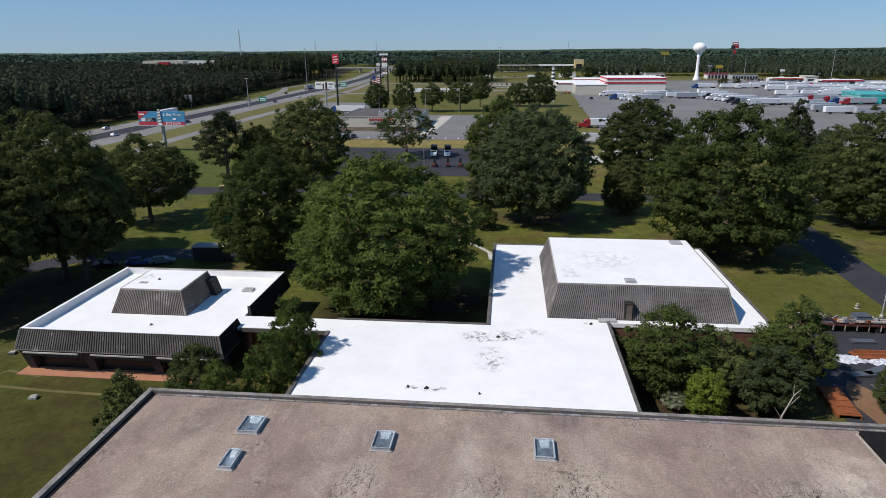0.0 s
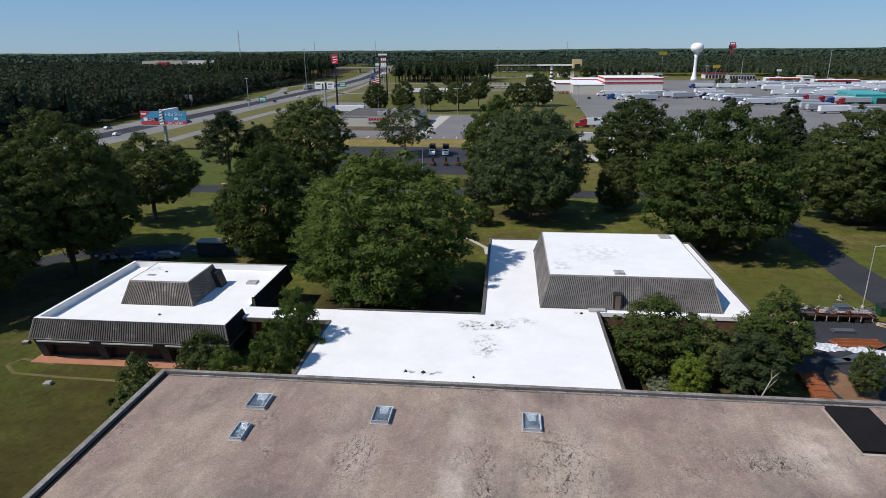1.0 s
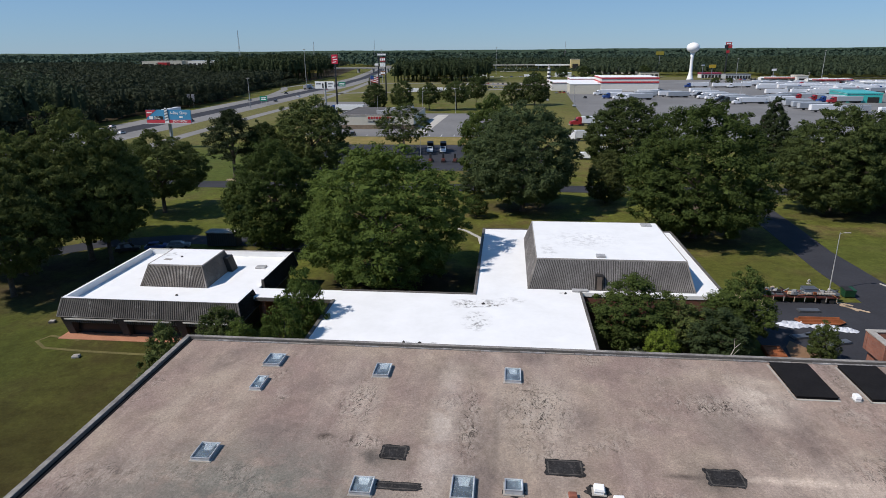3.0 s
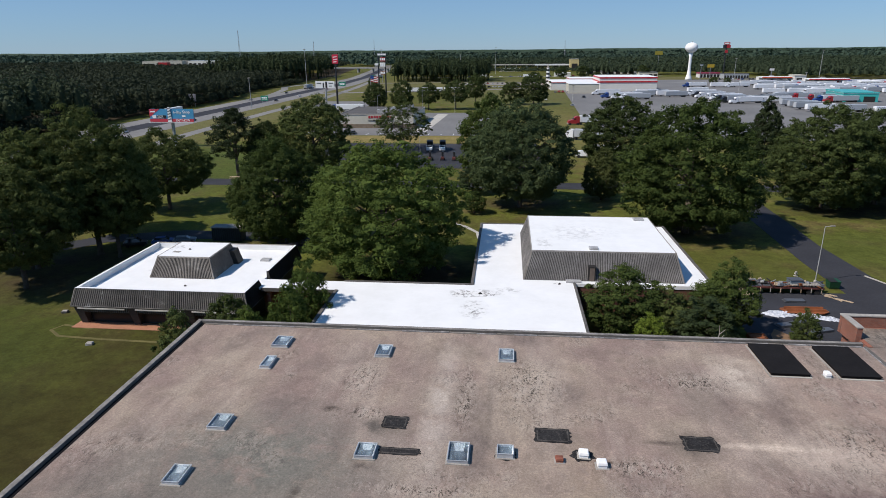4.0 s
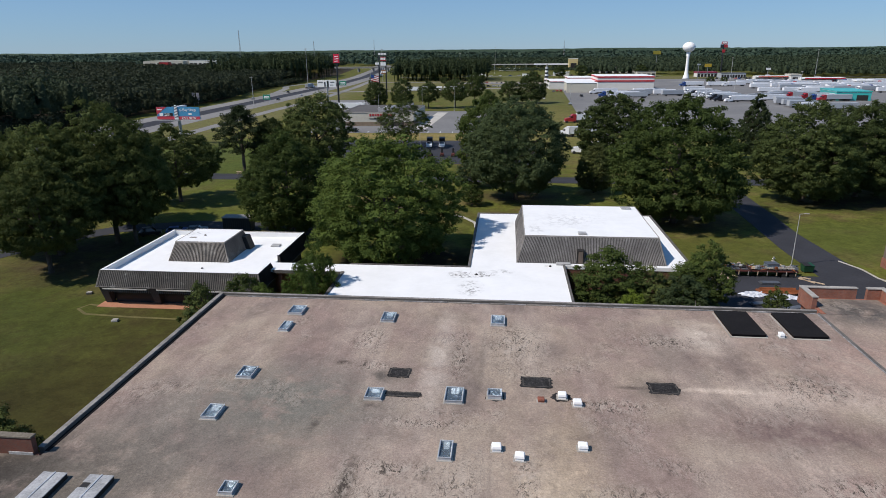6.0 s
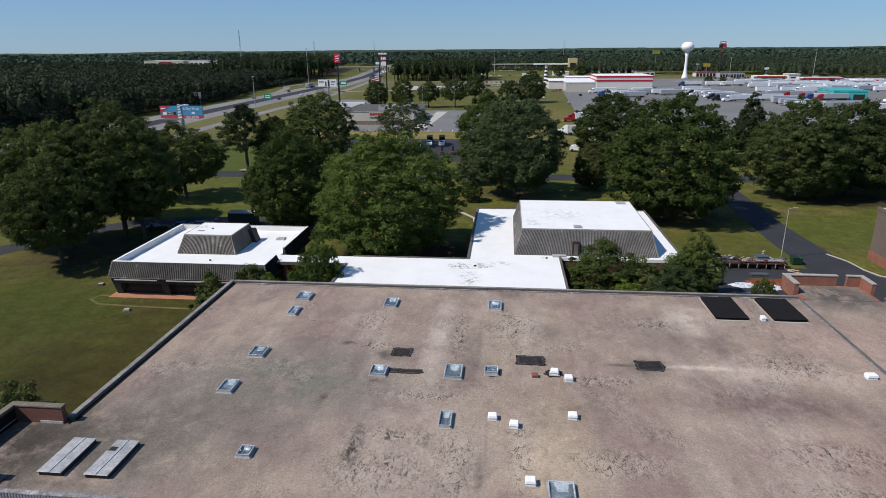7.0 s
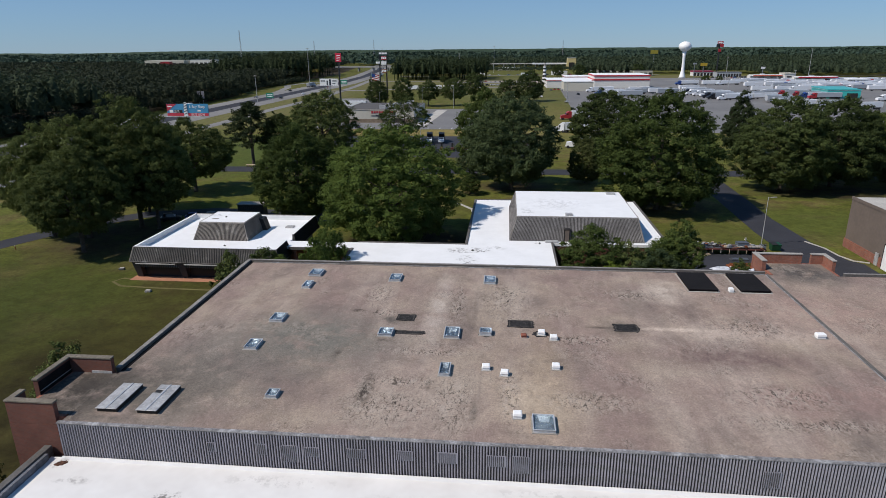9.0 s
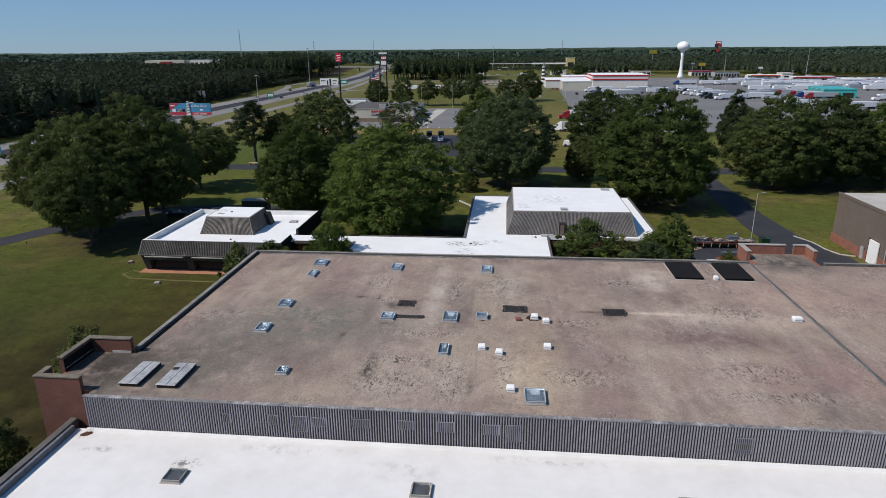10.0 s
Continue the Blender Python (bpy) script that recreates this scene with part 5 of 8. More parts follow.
# ---- things on the roofs ----
def skylight(x0, x1, y0, y1, z, label="glazed roof skylight in an aluminium frame", high=0.26, frame_mat=None, well=None):
    """A curb with a glazed lid in a slim rim."""
    fm = frame_mat or MAT_FRAME
    cx, cy, a, b = (x0 + x1) / 2, (y0 + y1) / 2, (x1 - x0) * 0.44, (y1 - y0) * 0.44
    s = thing("skylight", label, "skylight", cx, cy, z, 0, "roof skylights")
    curb = Shape()
    for bx in ((-a, a, -b, -b + 0.06), (-a, a, b - 0.06, b), (-a, -a + 0.06, -b + 0.06, b - 0.06), (a - 0.06, a, -b + 0.06, b - 0.06)):
        curb.box(*bx, 0, high)
    part("curb", curb, fm, s, "pale metal curb")
    part("skirt", Shape().box(-a - 0.12, a + 0.12, -b - 0.12, b + 0.12, 0, 0.05), MAT_COPING, s, "grey flashing skirt")
    part("well", Shape().box(-a + 0.07, a - 0.07, -b + 0.07, b - 0.07, 0.055, high - 0.1), well or MAT_WELL, s, "dim shaft below the glass")
    # added pale wedge mimics the sunlit patch under the glass
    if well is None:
        part("shaft_wall", Shape().hexa([(-a * 0.35, b * 0.15, high - 0.098), (a * 0.5, b * 0.15, high - 0.098), (a * 0.62, b - 0.075, high - 0.098), (-a * 0.55, b - 0.075, high - 0.098)], [(-a * 0.35, b * 0.15, high - 0.094), (a * 0.5, b * 0.15, high - 0.094), (a * 0.62, b - 0.075, high - 0.03), (-a * 0.55, b - 0.075, high - 0.03)]), MAT_FRAME, s, "pale wedge added as the sunlit shaft patch")
    p = part("pane", Shape().box(-a + 0.061, a - 0.061, -b + 0.061, b - 0.061, high + 0.012, high + 0.035), MAT_GLASS, s, "bluish glass pane")
    p.visible_shadow = False
    rim = Shape()
    for bx in ((-a - 0.03, a + 0.03, -b - 0.03, -b + 0.03), (-a - 0.03, a + 0.03, b - 0.03, b + 0.03), (-a - 0.03, -a + 0.03, -b + 0.03, b - 0.03), (a - 0.03, a + 0.03, -b + 0.03, b - 0.03)):
        rim.box(*bx, high + 0.002, high + 0.05)
    part("rim", rim, fm, s)
    return s


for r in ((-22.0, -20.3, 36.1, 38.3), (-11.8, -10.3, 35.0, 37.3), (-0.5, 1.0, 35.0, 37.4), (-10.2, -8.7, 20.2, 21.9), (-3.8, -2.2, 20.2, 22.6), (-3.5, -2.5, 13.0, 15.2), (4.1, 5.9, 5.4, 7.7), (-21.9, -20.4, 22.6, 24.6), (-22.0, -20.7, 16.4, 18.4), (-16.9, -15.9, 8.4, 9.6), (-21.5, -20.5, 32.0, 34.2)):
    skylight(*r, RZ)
skylight(-0.4, 0.85, 21.15, 22.35, RZ, "small raised skylight with a grey pane", 0.36, MAT_FRAME, MAT_WELL)
for x0 in (-21.8, -3.8, 14.4):
    skylight(x0, x0 + 1.5, -2.2, -0.7, SZ, "skylight with a dark grey interior on the white roof", 0.2, MAT_COPING, plain("grey_shaft", (0.06, 0.055, 0.05), 0.8))


def vent_box(x, y, z, w, d, h, mat, label):
    s = thing("roof_vent", label, "roof vent", x, y, z, (x * 13) % 9 - 4, "roof vents")
    part("curb", Shape().box(-w * 0.42, w * 0.42, -d * 0.42, d * 0.42, 0, h * 0.55), mat, s)
    part("hood", Shape().hexa([(-w / 2, -d / 2, h * 0.5), (w / 2, -d / 2, h * 0.5), (w / 2, d / 2, h * 0.5), (-w / 2, d / 2, h * 0.5)], [(-w * 0.42, -d * 0.42, h), (w * 0.42, -d * 0.42, h), (w * 0.42, d * 0.42, h), (-w * 0.42, d * 0.42, h)]), mat, s, "", 0.03)
    part("flashing", Shape().box(-w * 0.62, w * 0.62, -d * 0.62, d * 0.62, 0, 0.03), MAT_COPING, s)


for x, y in ((5.6, 22.0), (6.7, 21.0), (0.5, 14.7), (2.1, 13.8), (6.5, 15.3), (3.1, 7.5), (31.8, 23.4), (27.4, 34.9)):
    vent_box(x, y, RZ, 0.72 if x < 27 else (0.5 if x < 30 else 0.95), 0.66, 0.45, MAT_WHITE_PAINT, "white boxy roof vent")
vent_box(3.9, 21.3, RZ, 0.58, 0.5, 0.34, plain("rusty_red", (0.19, 0.065, 0.04), 0.7, vary=0.3), "small rusty red roof vent")


def patch(x0, x1, y0, y1, label):
    rng = random.Random(int(x0 * 100))
    pts = []
    n = 32
    for i in range(n):
        a = 2 * math.pi * i / n
        c, s_ = math.cos(a), math.sin(a)
        k = min(1.32, 1.0 / max(abs(c), abs(s_))) * rng.uniform(0.93, 1.13)
        pts.append(((x0 + x1) / 2 + c * k * (x1 - x0) / 2, (y0 + y1) / 2 + s_ * k * (y1 - y0) / 2))
    t = thing("tar_patch", label, "roof patch", (x0 + x1) / 2, (y0 + y1) / 2, RZ, 0, "tar patches")
    part("sheet", Shape().prism(pts, RZ - 0.02, RZ + 0.025), MAT_TAR, t, world=True)
    for k, bx in enumerate(((x0 + 0.18, x1 - 0.25, y0 + 0.1, y0 + 0.19), (x0 + 0.2, x1 - 0.2, y1 - 0.2, y1 - 0.1), (x0 + 0.1, x0 + 0.19, y0 + 0.2, y1 - 0.3), (x1 - 0.2, x1 - 0.1, y0 + 0.25, y1 - 0.2))):
        if x1 - x0 > 2.7 and k > 1:
            continue
        part("edge_strip", Shape().box(*bx, RZ + 0.025, RZ + 0.04), MAT_TAR_EDGE, t, "worn grey sheet edge", world=True)


def tar_ring(x, y, r):
    """Cracked mastic round a vent."""
    rng = random.Random(int(x * 31))
    single("tar_ring", Shape().prism([(x + math.cos(a) * r * k, y + math.sin(a) * r * 0.8 * k) for a, k in ((2 * math.pi * i / 22, rng.uniform(0.8, 1.12)) for i in range(22))], RZ - 0.02, RZ + 0.018), MAT_TAR, "ragged dark mastic on the gravel round a vent", "roof patch", group="tar patches")


tar_ring(5.55, 22.0, 0.85)
tar_ring(0.25, 21.7, 0.85)
for r in ((-9.0, -7.1, 24.1, 25.7), (-8.6, -5.7, 21.0, 21.8), (2.4, 4.9, 23.4, 25.1), (12.8, 15.2, 23.2, 25.0)):
    patch(*r, "ragged black tar patch on the gravel roof")

for x0 in (22.8, 28.5):
    c = thing("covered_opening", "large roof opening covered with a flat black sheet", "roof cover", x0 + 1.58, 37.5, RZ, 0, "covered openings")
    part("curb", Shape().box(x0, x0 + 3.15, 34.7, 40.3, RZ, RZ + 0.22), MAT_BLACK_SHEET, c, world=True, bevel=0.03)
    part("cover", Shape().box(x0 - 0.06, x0 + 3.21, 34.64, 40.36, RZ + 0.22, RZ + 0.28), MAT_BLACK_SHEET, c, "sagging black sheet", world=True, bevel=0.03)
    part("flashing", Shape().box(x0 - 0.1, x0 + 3.25, 34.42, 34.63, RZ, RZ + 0.04), MAT_CONCRETE, c, world=True)
    part("flashing", Shape().box(x0 - 0.22, x0 - 0.07, 34.42, 40.3, RZ, RZ + 0.05), MAT_COPING, c, "grey metal flashing", world=True)

for x0, hole in ((-29.15, False), (-25.9, True)):
    c = thing("louvre_panel", "weathered metal roof panel" + (" with a hole" if hole else ""), "roof panel", x0 + 1, 7.2, RZ, 0, "metal roof panels")
    part("curb", Shape().box(x0 + 0.04, x0 + 1.66, 5.55, 9.2, RZ, RZ + 0.3), MAT_DARK, c, world=True)
    for k in range(2):
        xx = x0 + 0.86 * k
        part("sheet", Shape().box(xx - 0.02, xx + 0.82, 5.45, 8.0 if hole else 9.27, RZ + 0.3, RZ + 0.36), MAT_GALV, c, "dull galvanised sheet", world=True, bevel=0.02)
        if hole:
            part("sheet", Shape().box(xx - 0.02, xx + 0.82, 8.5, 9.27, RZ + 0.3, RZ + 0.36), MAT_GALV, c, "dull galvanised sheet", world=True, bevel=0.02)
    part("seam_cap", Shape().box(x0 + 0.80, x0 + 0.88, 5.47, 9.25, RZ + 0.361, RZ + 0.40), MAT_FRAME, c, "pale seam cap", world=True)
    if hole:
        part("sheet", Shape().box(x0 + 0.62, x0 + 1.67, 8.001, 8.499, RZ + 0.3, RZ + 0.355), MAT_GALV, c, world=True)

# louvres in the ribbed siding
for x, z, w, h in ((-19.2, 9.7, 0.7, 0.8), (-15.4, 9.75, 0.8, 0.9), (-13.3, 9.5, 1.2, 1.4), (-11.7, 9.75, 1.2, 0.8), (-8.4, 9.8, 1.5, 0.8), (-4.9, 9.85, 1.2, 0.8), (-1.8, 9.85, 1.4, 0.9), (1.6, 9.8, 1.4, 0.9), (3.3, 9.6, 1.2, 1.4), (20.1, 9.5, 1.2, 1.3)):
    part("louvre", Shape().box(x - w / 2, x + w / 2, 3.67, 3.695, z - h / 2, z + h / 2), MAT_STEEL_SIDING, siding, "flat grey louvre", world=True)
    for k in range(int(w / 0.14)):
        xx = x - w / 2 + 0.07 + 0.14 * k
        me = Shape().box(xx - 0.02, xx + 0.03, 3.64, 3.668, z - h / 2 + 0.04, z + h / 2 - 0.04)
        part("blade", me, MAT_SIDING_DARK, siding, world=True)

# small clutter on the white roofs
for x, y, r in ((-12.3, 54.3, 0.16), (-10.4, 54.2, 0.2), (-5.0, 53.6, 0.12), (8.0, 71.4, 0.18), (-3.4, 66.7, 0.2)):
    c = single("roof_debris", Shape().lathe([(r, 0), (r * 0.8, 0.1), (r * 0.25, 0.22)], 9), MAT_DARK, "small dark heap of debris on the white roof", "debris", group="roof debris", m=pose(x, y, WZ, 0, 0, x * 50) @ Matrix.Diagonal((1.4, 1, 1, 1)))

# ---- storage yard and lawn things ----
MAT_RUST = material("rusty_primer", (0.22, 0.07, 0.025), 0.8, vary=0.25, broad=0.6, fine=6.0)
MAT_RED_PAINT = plain("dull_red_paint", (0.085, 0.026, 0.02), 0.7, vary=0.35)
MAT_TYRE = plain("rubber", (0.018, 0.018, 0.018), 0.8)
MAT_PLASTIC = plain("white_sheeting", (0.50, 0.52, 0.56), 0.4, vary=0.2)
MAT_STEEL = material("grey_steel", (0.14, 0.15, 0.165), 0.45, metal=0.5, vary=0.25, fine=8.0)
MAT_TIMBER = material("pale_timber", (0.42, 0.32, 0.22), 0.85, vary=0.25, fine=8.0)
MAT_GREEN = plain("green_paint", (0.010, 0.055, 0.026), 0.5, vary=0.15)

def wheel_mesh(r, w):
    return Shape().tube((0, -w / 2, 0), (0, w / 2, 0), r, r, 14).mesh("wheel")


flat = thing("flatbed_trailer", "long red flatbed trailer loaded with steel bundles", "trailer", 45, 83.4, 0)
part("deck", Shape().box(38.2, 50.6, 82.6, 85.2, 0.95, 1.15), MAT_RED_PAINT, flat, "red trailer deck", world=True)
part("chassis", Shape().box(38.4, 50.4, 83.5, 84.3, 0.6, 0.95), MAT_DARK, flat, world=True)
for x in (39.5, 40.8, 48.4, 49.6):
    for y in (82.9, 84.9):
        part("wheel", Shape().tube((x, y - 0.15, 0.45), (x, y + 0.15, 0.45), 0.45, 0.45, 12), MAT_TYRE, flat, "black tyre", world=True)
rng_yard = random.Random(5)
for k in range(9):
    x = 39.0 + 1.25 * k
    b = thing("steel_bundle", "bundle of grey steel rods on the trailer", "steel bundle", x + 0.5, 84.0, 1.15, rng_yard.uniform(-5, 5), "steel bundles")
    for i in range(5):
        part("rod", Shape().tube((-0.5 + 0.22 * i, -1.1, 0.1), (-0.5 + 0.22 * i, 1.1, 0.1 + rng_yard.uniform(0, 0.05)), 0.09, 0.09, 6), MAT_STEEL if k % 3 else MAT_RED_PAINT, b)
    part("binder", Shape().box(-0.62, 0.52, -0.06, 0.06, 0.19, 0.26), MAT_GALV, b)
crate = thing("metal_crate", "blue-grey metal crate on the trailer", "crate", 46.6, 84.2, 1.42, 4)
part("box", Shape().box(-1.0, 1.0, -0.7, 0.7, 0, 0.6), plain("blue_grey_metal", (0.12, 0.16, 0.2), 0.5, vary=0.2), crate, "", 0.04)
part("lid", Shape().box(-1.05, 1.05, -0.75, 0.75, 0.6, 0.7), MAT_STEEL, crate)
for k in range(16):
    x, y, a = 36.4 + rng_yard.uniform(0, 3.0), 81.4 + rng_yard.uniform(0, 3.2), rng_yard.uniform(-40, 40)
    p = thing("timber_pile", "loose weathered timber on the ground", "timber", x, y, 0.03, a, "loose timber")
    for i in range(3):
        part("board", Shape().box(-1.2, 1.2, -0.3 + 0.25 * i, -0.1 + 0.25 * i, 0.12 * (i % 2), 0.12 * (i % 2) + 0.11), MAT_TIMBER if k % 2 else MAT_BROWN_WALL, p)
for x, y, a in ((51.2, 81.8, -62), (52.0, 80.9, -40), (50.7, 83.2, -35)):
    p = thing("long_board", "long pale timber leaning on the ground", "timber", x, y, 0.03, a, "long boards")
    part("board", Shape().box(-2.0, 2.0, -0.09, 0.09, 0.0, 0.14), MAT_TIMBER, p)
tray = thing("steel_tray", "long rusty orange steel tray on timber blocks", "steel tray", 44.4, 75.3, 0.03, 1.5)
part("plate", Shape().prism([(-3.3, 0.5), (-2.7, -1.0), (2.4, -1.15), (3.5, -0.4), (3.3, 0.8), (-2.9, 1.0)], 0.24, 0.32), MAT_RUST, tray)
for y0, y1 in ((0.45, 0.8), (-0.5, -0.15)):
    part("ridge", Shape().hexa([(-2.6, y0, 0.32), (3.0, y0, 0.32), (3.0, y1, 0.32), (-2.6, y1, 0.32)], [(-2.6, y0 + 0.1, 0.66), (3.0, y0 + 0.1, 0.66), (3.0, y1 - 0.1, 0.66), (-2.6, y1 - 0.1, 0.66)]), MAT_RUST, tray, "raised rusty ridge")
for x in (-2.1, 2.1):
    part("block", Shape().box(x - 0.15, x + 0.15, -0.9, 0.8, 0, 0.24), MAT_TIMBER, tray)
form = thing("steel_form", "wide rusty orange steel plate form beside the trees", "steel form", 34.1, 63.3, 0.03, 86)
part("plate", Shape().box(-3.0, 3.0, -1.15, 1.15, 0.35, 0.5), MAT_RUST, form, "", 0.03)
for y in (-1.2, 1.05):
    part("lip", Shape().box(-3.0, 3.0, y, y + 0.15, 0.0, 0.34), MAT_RUST, form)
for k in range(5):
    part("stiffener", Shape().box(-2.8 + 1.35 * k, -2.7 + 1.35 * k, -1.0, 1.0, 0.5, 0.58), MAT_RUST, form)
rng_np = np.random.default_rng(11)


def crumpled(cx, cy, lx, ly, h, name, mat, label, category, turn=0.0, n=14):
    s = Shape()
    vs, fs = [], []
    for j in range(n + 1):
        for i in range(n * 2 + 1):
            u, v = i / (n * 2) * 2 - 1, j / n * 2 - 1
            u, v = u * math.sqrt(1 - v * v / 2), v * math.sqrt(1 - u * u / 2)
            edge = max(0.0, 1 - (u * u + v * v) ** 2)
            vs.append((u * lx * (1 + 0.1 * noise.noise((u * 3, v * 3, cx)) * 3), v * ly * (1 + 0.15 * noise.noise((u * 4, v * 2, cy)) * 3), h * edge * (0.5 + 0.7 * noise.noise((u * 4 + cx, v * 3 + cy, 0)) + rng_np.uniform(0, 0.35))))
    w = n * 2 + 1
    for j in range(n):
        for i in range(n * 2):
            fs.append((j * w + i, j * w + i + 1, (j + 1) * w + i + 1, (j + 1) * w + i))
    s.add(vs, fs)
    single(name, s, mat, label, category, group=name + "s", m=pose(cx, cy, 0.05, 0, 0, turn))


crumpled(40.6, 74.3, 2.3, 1.2, 0.35, "plastic_sheet", MAT_PLASTIC, "crumpled white plastic sheeting on the asphalt", "sheeting", 5)
crumpled(44.6, 73.6, 2.2, 1.1, 0.4, "plastic_sheet", MAT_PLASTIC, "crumpled white plastic sheeting on the asphalt", "sheeting", -6)
crumpled(47.0, 73.0, 1.5, 0.8, 0.3, "plastic_sheet", MAT_PLASTIC, "crumpled white plastic sheeting on the asphalt", "sheeting", -14)
for x, y, a, w in ((42.2, 71.4, 30, 2.2), (40.0, 70.2, 12, 1.6), (43.8, 68.6, 18, 1.8), (41.2, 67.4, 5, 1.4), (44.8, 79.6, 3, 1.6)):
    st = thing("panel_stack", "low stack of grey roofing panels", "panel stack", x, y, 0.03, a, "panel stacks")
    for i in range(3):
        part("panel", Shape().box(-w + 0.1 * i, w - 0.07 * i, -0.6, 0.6 - 0.08 * i, 0.05 + 0.1 * i, 0.12 + 0.1 * i), MAT_STEEL, st)
    part("pallet", Shape().box(-w * 0.9, w * 0.9, -0.5, 0.5, 0, 0.05), MAT_TIMBER, st)
single("dirt_patch", Shape().prism([(36.5, 59), (39.5, 59.5), (40.6, 63), (39.4, 66.5), (37.8, 69), (36.6, 67), (35.8, 63)], 0.0, 0.034), material("brown_dirt", (0.17, 0.10, 0.055), 0.95, vary=0.25), "bare reddish dirt on the yard", "dirt", "structure")

bin_ = thing("dumpster", "dark green metal dumpster with a black lid", "dumpster", 53.4, 86.0, 0.02, 4)
bin_.scale = (0.78, 0.78, 0.88)
part("body", Shape().hexa([(-1.0, -0.75, 0.15), (1.0, -0.75, 0.15), (1.0, 0.75, 0.15), (-1.0, 0.75, 0.15)], [(-1.15, -0.95, 1.5), (1.15, -0.95, 1.5), (1.15, 0.95, 1.7), (-1.15, 0.95, 1.7)]), MAT_GREEN, bin_, "green steel body", 0.03)
part("lid", Shape().hexa([(-1.18, -0.98, 1.51), (0.3, -0.98, 1.51), (0.3, 0.98, 1.71), (-1.18, 0.98, 1.71)], [(-1.18, -0.98, 1.57), (0.3, -0.98, 1.57), (0.3, 0.98, 1.77), (-1.18, 0.98, 1.77)]), MAT_DARK, bin_, "black plastic lid")
for x in (-0.9, 0.9):
    part("lift_pocket", Shape().box(x * 1.2 - 0.08, x * 1.2 + 0.08, -0.4, 0.4, 0.9, 1.1), MAT_GREEN, bin_)
    part("caster", Shape().tube((x, -0.1, 0.1), (x, 0.1, 0.1), 0.1, 0.1, 8), MAT_TYRE, bin_)


def lamp_pole(x, y, h, label, arm=1.6, turn=0.0, group="lamp poles", r=0.11):
    p = thing("lamp_pole", label, "lamp pole", x, y, 0, turn, group)
    part("pole", Shape().tube((0, 0, 0), (0, 0, h), r, r * 0.55, 8), MAT_GALV, p, "grey metal pole")
    part("base", Shape().lathe([(r * 2.6, 0), (r * 2.6, 0.3), (r * 1.4, 0.4)], 10), MAT_CONCRETE, p)
    part("arm", Shape().tube((0, 0, h - 0.1), (arm, 0, h), r * 0.45, r * 0.4, 6), MAT_GALV, p)
    part("lamp_head", Shape().box(arm - 0.1, arm + 0.65, -0.16, 0.16, h - 0.06, h + 0.1), MAT_COPING, p, "flat lamp head", 0.03)
    return p


lamp_pole(51.9, 88.6, 9.8, "slim grey lamp pole beside the driveway", 0.9, r=0.1)
hy = thing("hydrant", "small pale fire hydrant on the lawn", "hydrant", 50.0, 91.6, 0)
part("barrel", Shape().lathe([(0.2, 0), (0.2, 0.08), (0.13, 0.12), (0.13, 0.6), (0.19, 0.64), (0.16, 0.78), (0.05, 0.86)], 12), MAT_COPING, hy)
part("outlet", Shape().tube((-0.26, 0, 0.48), (0.26, 0, 0.48), 0.08, 0.08, 8), MAT_WHITE_PAINT, hy)
part("foot", Shape().box(-0.3, 0.3, -0.3, 0.3, 0, 0.05), MAT_CONCRETE, hy)
for x, y, lab in ((-55.8, 56.2, "pale concrete utility box on the lawn"), (-66.5, 66.2, "dark utility cover on the lawn")):
    u = thing("utility_box", lab, "utility box", x, y, 0, 12)
    part("box", Shape().box(-0.45, 0.45, -0.35, 0.35, 0, 0.32), MAT_CONCRETE if x > -60 else MAT_PARAPET, u, "", 0.04)
    part("cover", Shape().box(-0.36, 0.36, -0.27, 0.27, 0.32, 0.37), MAT_COPING, u)
for x, y in ((-39.5, 26.5), (-43.0, 33.0), (-95.0, 76.0)):
    u = thing("marker_post", "short brown marker post in the grass", "post", x, y, 0)
    part("post", Shape().tube((0, 0, 0), (0, 0, 0.7), 0.09, 0.07, 8), MAT_RUST, u)
    part("cap", Shape().lathe([(0.11, 0.7), (0.11, 0.78), (0.03, 0.82)], 8), MAT_COPING, u)

hut = thing("storage_container", "dark storage container with a pale top beside the driveway", "container", -57.6, 105.2, 0, 2)
part("body", Shape().box(-3.1, 3.1, -1.3, 1.3, 0.15, 2.9), plain("dark_green_grey", (0.03, 0.035, 0.033), 0.6, vary=0.2), hut, "dark corrugated body", 0.04)
part("roof", Shape().box(-3.25, 3.25, -1.45, 1.45, 2.9, 3.08), MAT_COPING, hut, "pale flat lid")
for k in range(14):
    part("rib", Shape().box(-3.0 + 0.45 * k, -2.85 + 0.45 * k, -1.36, -1.301, 0.3, 2.8), MAT_DARK, hut)
bench = thing("picnic_table", "pale timber picnic table by the road", "picnic table", -83.5, 168.2, 0, 10)
part("top", Shape().box(-1.6, 1.6, -0.45, 0.45, 0.72, 0.78), MAT_TIMBER, bench)
for y in (-0.8, 0.8):
    part("seat", Shape().box(-1.6, 1.6, y - 0.14, y + 0.14, 0.42, 0.47), MAT_TIMBER, bench)
for x in (-1.1, 1.1):
    part("leg", Shape().box(x - 0.05, x + 0.05, -0.85, 0.85, 0.0, 0.41), MAT_TIMBER, bench)
    part("support", Shape().box(x - 0.05, x + 0.05, -0.35, 0.35, 0.41, 0.72), MAT_TIMBER, bench)

